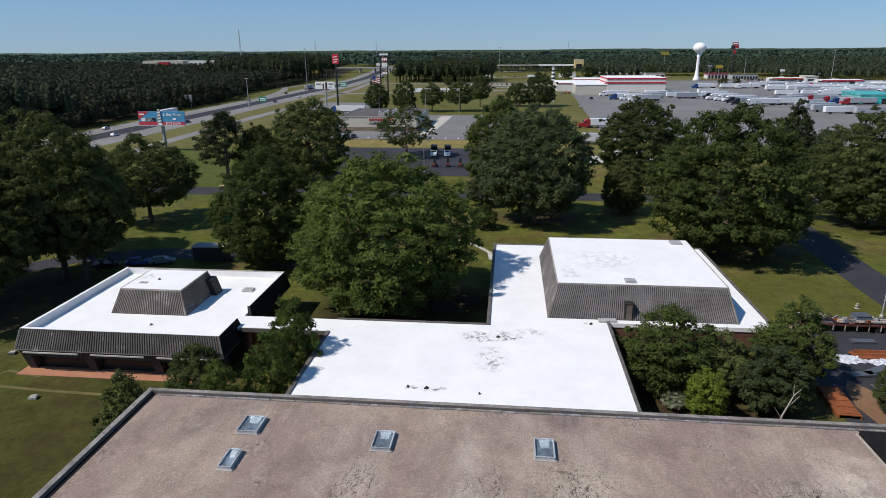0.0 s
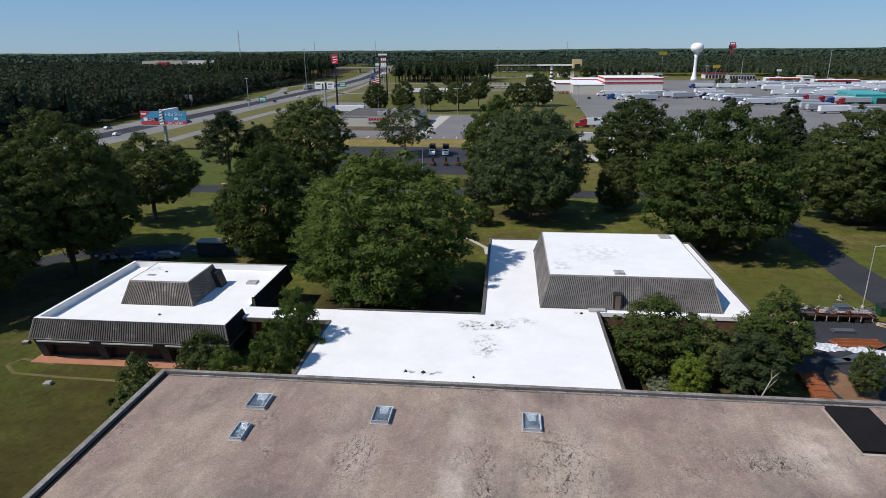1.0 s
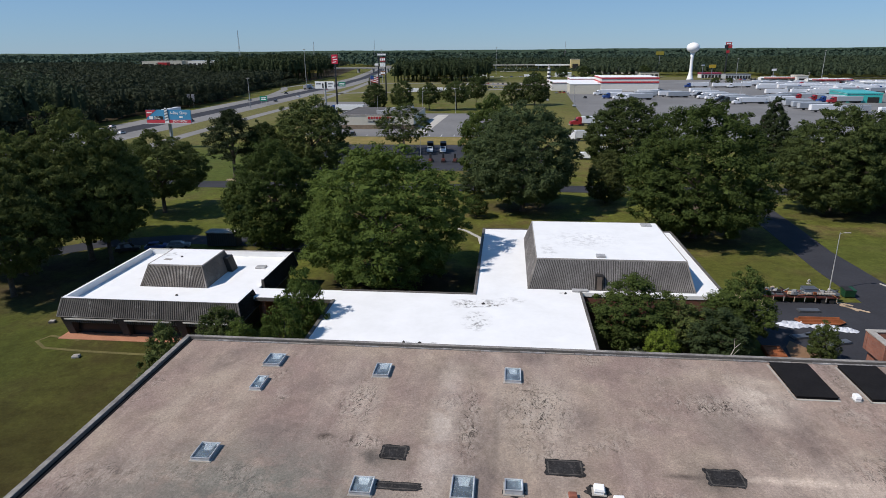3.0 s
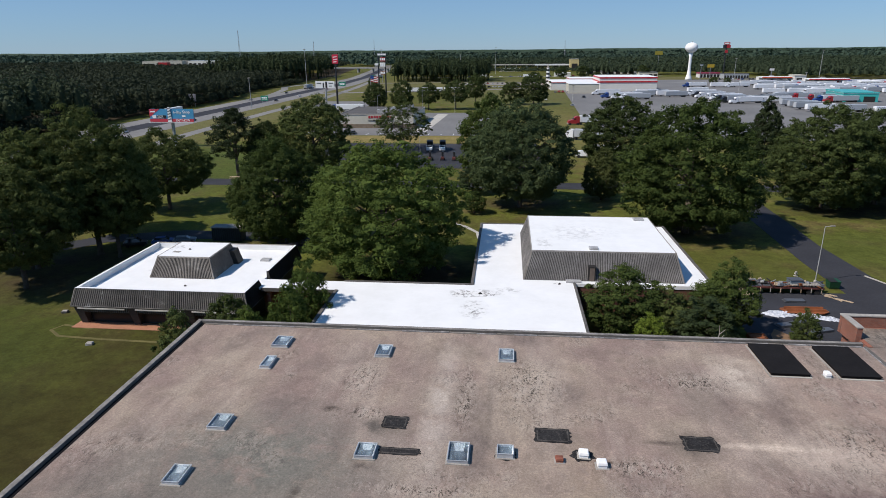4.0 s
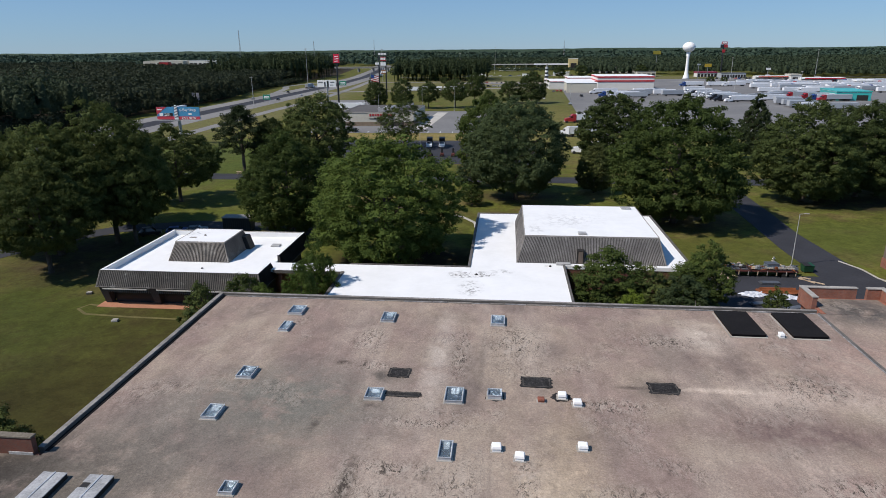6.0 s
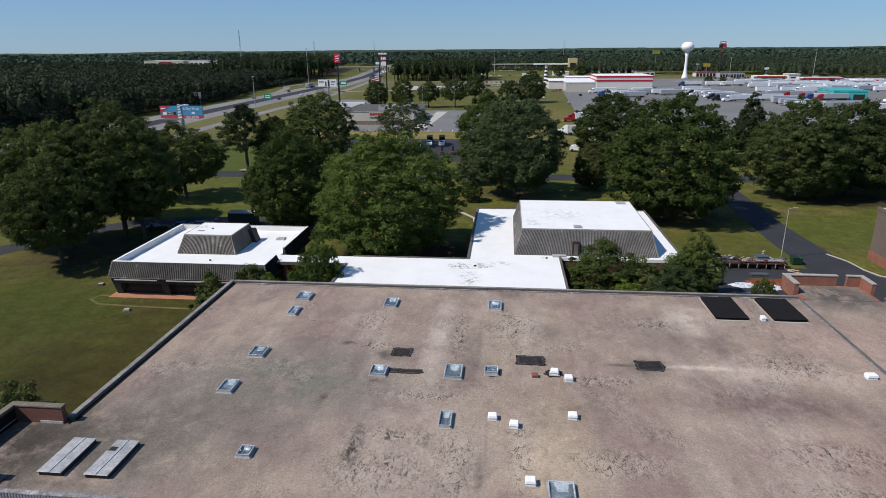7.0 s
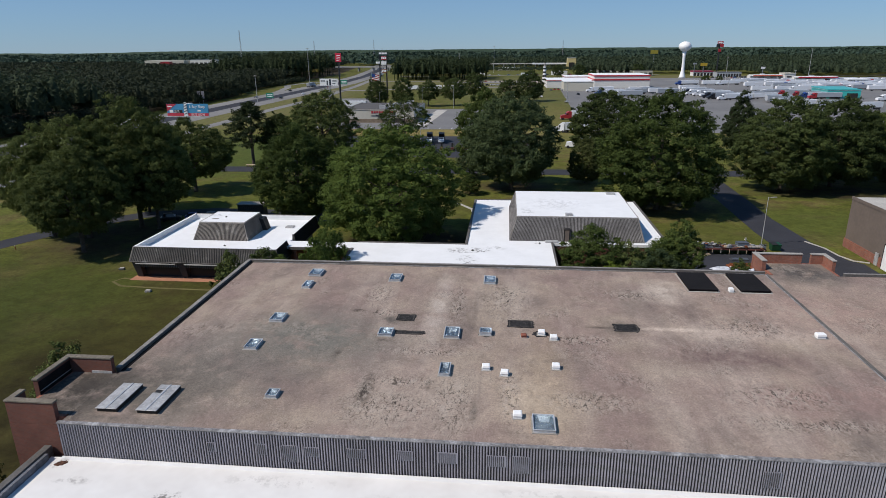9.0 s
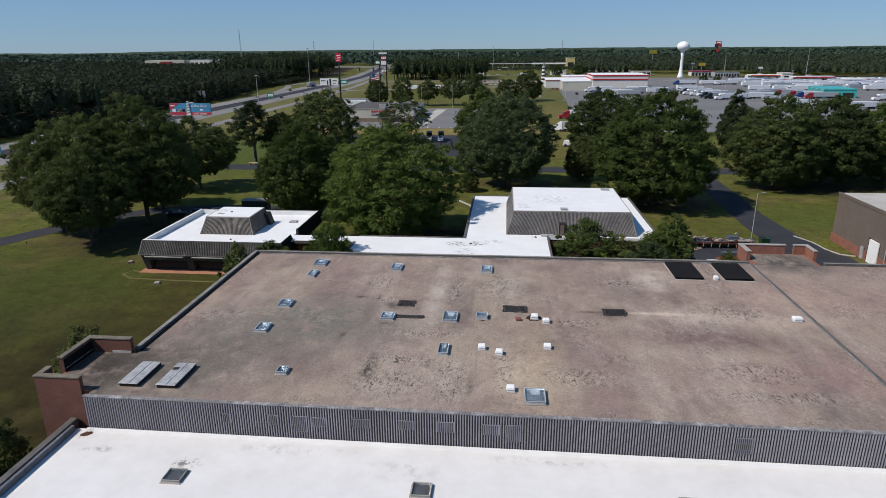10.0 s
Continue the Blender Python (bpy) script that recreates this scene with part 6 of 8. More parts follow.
for cx, cy, lx, ly, t_ in ((-30.9, 3.05, 0.5, 0.3, 30), (-30.9, 0.3, 0.3, 0.4, 20)):
    crumpled(cx, cy, lx, ly, 0.14, "leaf_heap", material("dead_leaves", (0.075, 0.035, 0.022), 0.95, vary=0.4, fine=12), "small heap of rusty dead leaves on the white roof", "leaves", t_, 8)
    bpy.data.objects["leaf_heap" if cx == -30.9 else "leaf_heap.001"].location.z = SZ - 0.02
for x, y in ((39.0, 82.9), (39.75, 83.0), (39.4, 83.7), (38.4, 84.2)):
    dr = thing("drum", "dark blue steel drum on the trailer deck", "drum", x, y, 1.152, 0, "steel drums")
    part("shell", Shape().lathe([(0.29, 0), (0.31, 0.02), (0.29, 0.3), (0.31, 0.32), (0.29, 0.6), (0.31, 0.88), (0.27, 0.88)], 14), plain("dark_blue_drum", (0.025, 0.035, 0.06), 0.5, vary=0.3), dr)
    part("lid", Shape().lathe([(0.26, 0.881), (0.26, 0.9), (0.05, 0.905)], 12), MAT_RUST if x > 39.5 else MAT_GALV, dr)
for k in range(7):
    x = 40.8 + 1.55 * k
    part("stake", Shape().box(x - 0.05, x + 0.05, 82.48, 82.58, 0.35, 1.1), MAT_COPING if k % 2 else MAT_TIMBER, flat, "pale stake", world=True)
for k in range(22):
    x, y = 45.6 + 0.42 * (k % 11), 83.0 + 0.75 * (k // 11)
    bl = thing("concrete_block", "grey hollow concrete block stacked on the trailer", "concrete block", x, y, 1.44, 0, "concrete blocks")
    part("block", Shape().box(-0.15, 0.15, -0.2, -0.05, 0, 0.2).box(-0.15, 0.15, 0.05, 0.2, 0, 0.2).box(-0.15, 0.15, -0.049, 0.049, 0, 0.2), MAT_COPING, bl)
junk = random.Random(77)
for k in range(44):
    x, y = 38.4 + junk.uniform(0, 12), 82.7 + junk.uniform(0, 2.3)
    kind = junk.choice(("pipe_length", "angle_iron", "steel_block"))
    mt = junk.choice((MAT_STEEL, MAT_RUST, MAT_TIMBER, MAT_GALV, MAT_DARK))
    z = 1.42 + junk.uniform(0, 0.1)
    sh = Shape().tube((-junk.uniform(0.5, 1.6), 0, 0), (junk.uniform(0.5, 1.6), 0, 0), 0.08, 0.08, 6) if kind == "pipe_length" else (Shape().box(-0.9, 0.9, -0.07, 0.0, -0.05, 0.06).box(-0.9, 0.9, 0.001, 0.1, -0.05, 0.0) if kind == "angle_iron" else Shape().hexa([(-0.3, -0.22, -0.05), (0.3, -0.22, -0.05), (0.3, 0.22, -0.05), (-0.3, 0.22, -0.05)], [(-0.26, -0.2, 0.35), (0.22, -0.2, 0.3), (0.26, 0.2, 0.35), (-0.26, 0.16, 0.3)]))
    single(kind, sh, mt, "loose " + kind.replace("_", " ") + " heaped on the flatbed trailer", kind.replace("_", " "), group="scrap on the trailer", m=pose(x, y, z, 0, junk.uniform(-6, 6), junk.uniform(0, 180)))
dead = thing("bare_tree", "pale leafless tree among the courtyard trees", "tree", 24.9, 56.8, 0, 0)
part("trunk", Shape().tube((0, 0, 0), (0.5, 0.1, 2.2), 0.11, 0.09, 7).tube((0.5, 0.1, 2.2), (1.3, 0.2, 4.4), 0.09, 0.05, 6), MAT_COPING, dead, "pale bare leaning trunk")
for p0, p1 in (((0.8, 0.13, 3.0), (1.9, 0.3, 4.3)), ((1.3, 0.2, 4.4), (1.2, 0.3, 5.6)), ((0.4, 0.1, 1.9), (-0.5, -0.1, 3.2)), ((1.3, 0.2, 4.4), (2.0, 0.4, 5.0))):
    part("branch", Shape().tube(p0, p1, 0.05, 0.02, 5), MAT_COPING, dead, "thin pale branch")

# ---- vehicles ----
PAINTS = {n: plain(n + "_vehicle_paint", c, 0.35, vary=0.04, spec=0.5) for n, c in (("white", (0.72, 0.73, 0.74)), ("silver", (0.36, 0.38, 0.40)), ("blue", (0.02, 0.06, 0.22)), ("red", (0.33, 0.02, 0.025)), ("black", (0.02, 0.02, 0.022)), ("grey", (0.16, 0.17, 0.18)), ("teal", (0.04, 0.36, 0.34)))}
MAT_SCREEN = plain("dark_window_glass", (0.015, 0.018, 0.022), 0.1, spec=0.6)
WHEEL = wheel_mesh(0.5, 0.55)
WHEEL.materials.append(MAT_TYRE)
SMALL_WHEEL = wheel_mesh(0.33, 0.24)
SMALL_WHEEL.materials.append(MAT_TYRE)


def axle(owner, x, half, mesh, z):
    for y in (-half, half):
        w = part("wheel", mesh, MAT_TYRE, owner)
        w.location = (x, y, z)


def trailer_parts(t, box):
    body = part("trailer_body", Shape().box(-16.2, 0, -1.28, 1.28, 1.2, 4.05), box, t, "smooth box trailer", 0.05)
    part("rear_doors", Shape().box(-16.24, -16.2, -1.1, 1.1, 1.3, 3.9), MAT_GALV, body)
    part("side_rail", Shape().box(-16.1, -0.1, -1.31, -1.285, 1.15, 1.3), MAT_GALV, body)
    part("underframe", Shape().box(-15.8, -0.6, -0.5, 0.5, 0.85, 1.2), MAT_DARK, t)
    part("landing_leg", Shape().box(-3.6, -3.3, -0.9, 0.9, 0.1, 1.1), MAT_DARK, t)
    for x in (-14.4, -13.0):
        axle(t, x, 0.95, WHEEL, 0.5)


def semi(cab, box, label):
    """An articulated lorry that faces +x; its base lies under the trailer's front."""
    t = thing("semi_truck", label, "semi truck", group="parked semi trucks")
    t.scale = (1.12, 1.12, 1.12)
    trailer_parts(t, box)
    c = part("cab", Shape().side([(0.3, 0.9), (0.3, 3.85), (1.6, 3.95), (2.6, 3.2), (3.2, 2.3), (5.2, 2.0), (5.4, 1.2), (5.4, 0.6), (0.3, 0.6)][::-1], -1.2, 1.2), cab, t, "sleeper cab")
    part("windscreen", Shape().hexa([(2.68, -1.05, 3.12), (3.2, -1.05, 2.4), (3.2, 1.05, 2.4), (2.68, 1.05, 3.12)], [(2.72, -1.05, 3.16), (3.26, -1.05, 2.43), (3.26, 1.05, 2.43), (2.72, 1.05, 3.16)]), MAT_SCREEN, c)
    for y in (-1.215, 1.2):
        part("side_window", Shape().box(1.9, 2.7, y, y + 0.015, 2.3, 2.95), MAT_SCREEN, c)
    part("bumper", Shape().box(5.3, 5.55, -1.2, 1.2, 0.4, 0.85), MAT_GALV, c)
    for x, h in ((4.5, 1.05), (0.9, 0.95), (-0.5, 0.95)):
        axle(t, x, h, WHEEL, 0.5)
    return t


def lone_trailer(box, label):
    t = thing("box_trailer", label, "trailer", group="parked trailers")
    t.scale = (1.12, 1.12, 1.12)
    trailer_parts(t, box)
    return t


def car(paint, label, tall=False):
    t = thing("car", label, "car", group="cars")
    h = 1.75 if tall else 1.45
    body = part("body", Shape().side([(-2.25, 0.35), (-2.3, 0.85), (-1.9, 0.98), (1.0, 0.98), (2.1, 0.85), (2.25, 0.6), (2.2, 0.35)], -0.9, 0.9), paint, t, "", 0.04)
    part("cabin", Shape().hexa([(-1.9, -0.82, 0.97), (1.1, -0.82, 0.97), (1.1, 0.82, 0.97), (-1.9, 0.82, 0.97)], [(-1.6, -0.66, h - 0.06), (0.4, -0.66, h - 0.06), (0.4, 0.66, h - 0.06), (-1.6, 0.66, h - 0.06)]), MAT_SCREEN, t, "dark glazed cabin")
    part("roof", Shape().box(-1.55, 0.35, -0.64, 0.64, h - 0.06, h), paint, t, "", 0.02)
    for y in (-0.6, 0.6):
        part("headlight", Shape().box(2.14, 2.22, y - 0.18, y + 0.18, 0.6, 0.76), MAT_FRAME, body)
    for x in (-1.4, 1.4):
        axle(t, x, 0.8, SMALL_WHEEL, 0.33)
    return t


def put(makers, places):
    """Builds each kind once at its first place and copies it to the others."""
    made = {}
    for x, y, a, kind in places:
        m = pose(x, y, 0.04, 0, 0, a)
        if kind in made:
            copy_thing(made[kind], m)
        else:
            made[kind] = makers[kind]()
            made[kind].matrix_basis = m @ Matrix.Diagonal((*made[kind].scale, 1))


SEMIS = {"ww": lambda: semi(PAINTS["white"], PAINTS["white"], "white semi truck with a white box trailer"), "ws": lambda: semi(PAINTS["white"], PAINTS["silver"], "white semi truck with a silver trailer"), "bw": lambda: semi(PAINTS["blue"], PAINTS["white"], "dark blue semi truck with a white trailer"), "bs": lambda: semi(PAINTS["black"], PAINTS["silver"], "black semi truck with a silver trailer"), "rs": lambda: semi(PAINTS["red"], PAINTS["silver"], "red semi truck with a silver trailer"), "rw": lambda: semi(PAINTS["red"], PAINTS["white"], "red semi truck with a white trailer"),
         "w": lambda: lone_trailer(PAINTS["white"], "white box trailer parked without a truck"), "s": lambda: lone_trailer(PAINTS["silver"], "silver box trailer parked without a truck")}
places = []
rng_far = random.Random(21)
for x, y, k in ((72, 538, "ww"), (74, 503, "bw"), (80, 494, "ww"), (86, 487, "ws"), (94, 513, "s"), (102, 537, "w"), (108, 528, "s"), (114, 519, "w"), (119, 510, "s"),
                (149, 558, "w"), (147, 528, "ww"), (146, 513, "bs"), (146, 502, "ww"), (149, 491, "ws"), (150, 481, "ww"), (149, 470, "bs"), (150, 458, "bs"), (155, 449, "ww"), (170, 466, "ws"), (176, 456, "ww"), (183, 478, "bs"),
                (172, 646, "bw"), (192, 640, "w"), (212, 642, "ww"), (221, 605, "w"), (240, 610, "w"), (260, 606, "bw"), (279, 608, "w"), (299, 604, "w"), (319, 606, "w"), (339, 600, "ww"), (360, 604, "w"),
                (205, 545, "w"), (224, 541, "w"), (240, 543, "ww"), (256, 577, "w"), (276, 574, "w"), (294, 577, "rw"), (314, 572, "w"), (300, 546, "w"), (320, 540, "w"), (336, 552, "bs"), (354, 570, "w"), (374, 566, "ww"),
                (210, 488, "rs"), (216, 477, "rs"), (217, 466, "bw"), (220, 458, "rs"), (230, 466, "bs"), (195, 494, "s"), (202, 503, "ws"),
                (179, 440, "s"), (175, 428, "s"), (174, 416, "s"), (173, 404, "s"), (174, 392, "w"), (190, 386, "s"), (204, 374, "w"), (258, 440, "ww"), (264, 428, "ww"), (272, 418, "w"), (216, 356, "w"), (228, 346, "ws"),
                (230, 672, "w"), (252, 676, "w"), (276, 668, "ww"), (300, 672, "w"), (322, 666, "rs"), (346, 664, "w"), (370, 660, "rw"), (392, 654, "w"), (410, 640, "w")):
    places.append((x + 5 + rng_far.uniform(-1, 1), y + rng_far.uniform(-0.8, 0.8), 190 + rng_far.uniform(-4, 4), k))
for row, y in enumerate((560, 590, 618, 630, 655, 688)):
    for i in range(9):
        places.append((238 + 20.5 * i + 6 * (row % 3) + rng_far.uniform(-2, 2), y + rng_far.uniform(-2, 2), 190 + rng_far.uniform(-5, 5), rng_far.choice(("w", "ww", "w", "s", "ws", "rw", "w", "bw", "w"))))
for x, y, a, k in ((-110, 388, 180, "bw"), (37, 318, 188, "rw"), (29, 262, 160, "ws"), (31, 214, 170, "ww"), (-207, 372, 90, "w"), (-181, 900, 90, "ww"), (-205, 640, 90, "ws"), (-92, 566, 180, "w"), (-78, 572, 182, "w"), (-58, 570, 178, "w"), (-48, 880, 180, "w"), (20, 870, 180, "w")):
    places.append((x, y, a, k))
put(SEMIS, places)
CARS = {n: (lambda n=n: car(PAINTS[n], n + " car standing on the asphalt", n in ("black", "red"))) for n in ("white", "silver", "black", "red", "grey", "blue")}
car_places = [(-72, 276, 90, "black"), (-186, 276, 90, "white"), (-178, 330, 90, "black"), (-206, 300, 90, "silver"), (-205, 480, 90, "grey"), (-180, 470, 90, "black"), (-178, 520, 90, "white"), (-203, 560, 90, "black"), (-182, 620, 90, "red"), (-207, 230, 90, "silver"), (-181, 200, 90, "white"),
              (-118, 410, 0, "white"), (-104, 430, 5, "white"), (-92, 402, 10, "silver"), (60, 505, 100, "black"), (44, 430, 95, "silver"), (150, 560, 0, "black"), (158, 556, 20, "grey"), (-70, 101.5, 20, "blue"), (-66, 102.5, 20, "grey"), (-75, 99.5, 24, "black")]
for i in range(10):
    car_places.append((42 + 3.4 * i + rng_far.uniform(-0.5, 0.5), 566 + rng_far.uniform(-4, 5), 90 + rng_far.uniform(-5, 5), rng_far.choice(list(CARS))))
for i in range(14):
    car_places.append((-30 + 5.5 * i, 640 + rng_far.uniform(-3, 3) + i * 2.0, 20 + rng_far.uniform(-5, 5), rng_far.choice(list(CARS))))
for i in range(12):
    car_places.append((-50 + 14 * i + rng_far.uniform(-4, 4), 898 + i * 1.1, 8, rng_far.choice(list(CARS))))
    car_places.append((-56 + 5.5 * i, 711 + rng_far.uniform(-6, 6), 90 + rng_far.uniform(-8, 8), rng_far.choice(list(CARS))))
    car_places.append((250 + 4.2 * i, 800 + rng_far.uniform(-6, 6), 90, rng_far.choice(list(CARS))))
for i in range(8):
    car_places.append((5 + 3.4 * i, 480 + rng_far.uniform(-1, 1), 90, rng_far.choice(list(CARS))))
put(CARS, car_places)

# dump trucks and small machines on the dark parking lot
for x in (-30.0, -25.0):
    d = thing("dump_truck", "white dump truck with its black bed raised", "dump truck", x, 227.5, 0.04, -88, "dump trucks")
    c = part("cab", Shape().side([(0.4, 0.7), (0.4, 2.3), (1.3, 2.35), (1.8, 1.7), (3.1, 1.5), (3.2, 0.6), (0.4, 0.6)][::-1], -1.1, 1.1), PAINTS["white"], d, "white cab", 0.04)
    part("windscreen", Shape().hexa([(1.38, -0.9, 2.25), (1.78, -0.9, 1.75), (1.78, 0.9, 1.75), (1.38, 0.9, 2.25)], [(1.42, -0.9, 2.28), (1.83, -0.9, 1.78), (1.83, 0.9, 1.78), (1.42, 0.9, 2.28)]), MAT_SCREEN, c)
    part("chassis", Shape().box(-3.2, 0.4, -0.5, 0.5, 0.6, 0.9), MAT_DARK, d)
    part("bed", Shape().hexa([(-3.6, -1.15, 1.0), (-3.0, -1.15, 0.95), (-3.0, 1.15, 0.95), (-3.6, 1.15, 1.0)], [(-1.6, -1.15, 4.1), (0.2, -1.15, 3.6), (0.2, 1.15, 3.6), (-1.6, 1.15, 4.1)]), PAINTS["black"], d, "raised black bed", 0.04)
    for xx in (2.4, -2.2):
        axle(d, xx, 0.9, SMALL_WHEEL, 0.33)
for x, y, a in ((-27.2, 205.5, 80), (-22.8, 206.0, 95), (-18.6, 206.0, 85), (-14.0, 206.5, 10)):
    e = thing("trencher", "small red and black trenching machine", "machine", x, y, 0.04, a, "red machines")
    part("body", Shape().side([(-1.2, 0.4), (-1.2, 1.2), (0.2, 1.4), (1.2, 0.9), (1.2, 0.4)], -0.6, 0.6), MAT_RED_PAINT, e, "dull red body", 0.04)
    if a > 20:
        part("mast", Shape().box(-0.5, 0.1, -0.35, 0.35, 1.3, 3.1), PAINTS["black"], e, "upright black mast", 0.04)
        part("seat", Shape().box(0.2, 0.6, -0.25, 0.25, 1.2, 1.6), MAT_TYRE, e)
    else:
        part("tray", Shape().box(-1.6, 1.6, -0.7, 0.7, 0.5, 0.62), PAINTS["silver"], e)
    for xx in (-0.8, 0.8):
        axle(e, xx, 0.7, SMALL_WHEEL, 0.33)
cone = thing("traffic_cone", "red traffic cone on the parking lot", "traffic cone", -13.0, 222, 0.04)
part("body", Shape().lathe([(0.5, 0), (0.5, 0.06), (0.3, 0.07), (0.08, 0.9)], 10), PAINTS["red"], cone)

single("road", strip([(-150, 876), (-40, 898), (60, 910), (215, 912)], 11, 0.02, 0.05), MAT_HIGHWAY, "pale concrete road across the grass", "road", "structure")
single("road", Shape().box(-64, 24, 699, 722, 0.02, 0.045), MAT_ASPHALT_OLD, "worn grey lot beside the grass", "road", "structure")

# ---- the store ----
store = thing("store", "beige roadside store with a dark roof and red signs", "store", -63, 325, 0)
MAT_BEIGE = material("beige_render", (0.46, 0.44, 0.37), 0.85, vary=0.08, broad=0.1, fine=1.0)
MAT_STONE = material("brown_stone", (0.2, 0.155, 0.11), 0.9, vary=0.25, broad=0.6, fine=3.0)
MAT_ROOF_GREY = material("grey_brown_roof", (0.085, 0.08, 0.076), 0.9, vary=0.15, broad=0.1, fine=1.0)
part("wall", Shape().box(-85, -47, 300, 346, 2.0, 6.6), MAT_BEIGE, store, "plain beige wall", world=True)
part("plinth", Shape().box(-85.1, -46.9, 299.9, 346.1, 0, 2.0), MAT_STONE, store, "brown stone plinth", world=True)
part("roof", Shape().box(-84.7, -47.3, 300.3, 345.7, 6.6, 6.75), MAT_ROOF_GREY, store, "grey-brown flat roof", world=True)
part("roof_edge", Shape().box(-85.2, -46.8, 299.8, 300.3, 6.6, 7.05), MAT_COPING, store, world=True)
part("roof_edge", Shape().box(-85.2, -84.7, 300.3, 346.2, 6.6, 7.05), MAT_COPING, store, world=True)
for k in range(5):
    u = part("roof_unit", Shape().box(-66.5 + 2.6 * k, -62.8 + 2.6 * k, 305 + 7.6 * k, 308.5 + 7.6 * k, 6.75, 8.7), MAT_GALV, store, "grey rooftop air unit", world=True, bevel=0.06)
    part("fan_guard", Shape().lathe([(0.9, 8.71), (0.9, 8.9), (0.3, 8.95)], 12, -64.6 + 2.6 * k, 306.7 + 7.6 * k), MAT_DARK, u, world=True)
sg = part("sign", Shape().box(-70.5, -57.5, 299.6, 299.78, 4.0, 6.4), MAT_BEIGE, store, world=True)
for k in range(9):
    part("sign_letter", Shape().box(-69.8 + 1.36 * k, -68.85 + 1.36 * k, 299.45, 299.58, 4.9 + 0.12 * (k % 3), 6.1), PAINTS["red"], sg, "red plain bar", world=True)
for k in range(5):
    part("sign_letter", Shape().box(-67.4 + 1.3 * k, -66.4 + 1.3 * k, 299.45, 299.58, 3.6, 4.3), PAINTS["black"], sg, "dark plain bar", world=True)
part("awning", Shape().box(-66, -54, 298.4, 299.58, 3.1, 3.35), PAINTS["black"], store, world=True)
for i in range(12):
    part("parking_line", Shape().box(-83 + 5.8 * i, -82.8 + 5.8 * i, 273.5, 279, 0.03, 0.036), MAT_WHITE_PAINT, bpy.data.objects["store_lot"], "white painted line")
for x, y, h in ((-74, 262, 12), (-71, 330, 14), (-52, 372, 14), (-33, 384, 14), (-29.5, 196, 10), (-100, 300, 12)):
    lamp_pole(x, y, h, "tall grey parking lot lamp pole", 1.4, (x * 17) % 180)
for x, y, h in ((-196, 600, 39), (-180, 420, 20), (-152, 760, 38), (324, 700, 34), (-60, 800, 32), (48, 470, 12), (245, 720, 26), (285, 640, 14), (190, 540, 12), (-20, 1000, 40)):
    p = thing("high_mast_lamp", "tall grey mast with a ring of floodlights", "mast lamp", x, y, 0, 0, "mast lamps")
    part("mast", Shape().tube((0, 0, 0), (0, 0, h), 0.32, 0.16, 8), MAT_GALV, p)
    part("ring", Shape().lathe([(1.1, h - 0.5), (1.3, h - 0.2), (0.4, h)], 10), MAT_COPING, p)

# ---- billboards and signs ----
MAT_RED_TRIM = plain("red_trim", (0.42, 0.02, 0.03), 0.5)
MAT_LIGHT_WALL = material("pale_wall", (0.60, 0.59, 0.55), 0.8, vary=0.06, broad=0.1, fine=1.0)
def lettering(words, x, y, z, size, mat, owner):
    cu = bpy.data.curves.new("lettering", "FONT")
    cu.body, cu.size, cu.extrude, cu.align_x = words, size, 0.03, "LEFT"
    tmp = bpy.data.objects.new("lettering", cu)
    me = bpy.data.meshes.new_from_object(tmp)
    bpy.data.objects.remove(tmp)
    me.materials.clear()
    me.materials.append(mat)
    ob = new("lettering", me)
    ob.parent = owner
    base = Vector((0, 0, 0))
    up_to = owner
    while up_to:
        base += up_to.location
        up_to = up_to.parent
    ob.matrix_basis = Matrix.Translation(-base) @ pose(x, y, z, 90, 0, 0)
    return ob


bb = thing("billboard", "wide blue and red billboard on a single pole", "billboard", -137.3, 233, 0)
MAT_BB_BLUE, MAT_BB_RED = plain("billboard_blue", (0.06, 0.26, 0.45), 0.5), plain("billboard_red", (0.45, 0.04, 0.06), 0.5)
part("pole", Shape().tube((-137.3, 233.6, 0), (-137.3, 233.6, 10.6), 0.65, 0.65, 12), MAT_GALV, bb, "thick grey steel pole", world=True)
part("catwalk", Shape().box(-146.6, -127.6, 231.7, 232.7, 9.9, 10.05), MAT_GALV, bb, world=True)
panel = part("panel", Shape().box(-146.4, -127.6, 232.75, 233.3, 10.3, 15.4), MAT_BB_BLUE, bb, "blue poster panel", world=True)
part("lower_band", Shape().box(-146.4, -127.6, 232.70, 232.745, 10.3, 11.5), MAT_BB_RED, panel, "red band", world=True)
part("corner_flash", Shape().prism([(0, 0), (4.6, 0), (0, -3.2)][::-1], 0, 0.04), MAT_BB_RED, panel, "red corner").matrix_basis = pose(-146.4 + 137.3, 232.745 - 233, 15.4, 90, 0, 0)
part("dark_bars", Shape().box(-143.2, -139.4, 232.66, 232.698, 11.6, 12.9), PAINTS["black"], panel, "dark plain bar", world=True)
part("white_mark", Shape().box(-145.2, -143.6, 232.66, 232.698, 11.7, 12.9), MAT_WHITE_PAINT, panel, "plain white mark", world=True)
for words, z in (("TRUCK", 12.32), ("SERVICE", 11.66)):
    lettering(words, -143.1, 232.65, z, 0.72, MAT_WHITE_PAINT, panel)
part("corner_bars", Shape().box(-146.0, -143.9, 232.66, 232.698, 14.1, 14.6), MAT_WHITE_PAINT, panel, "plain white bar", world=True)
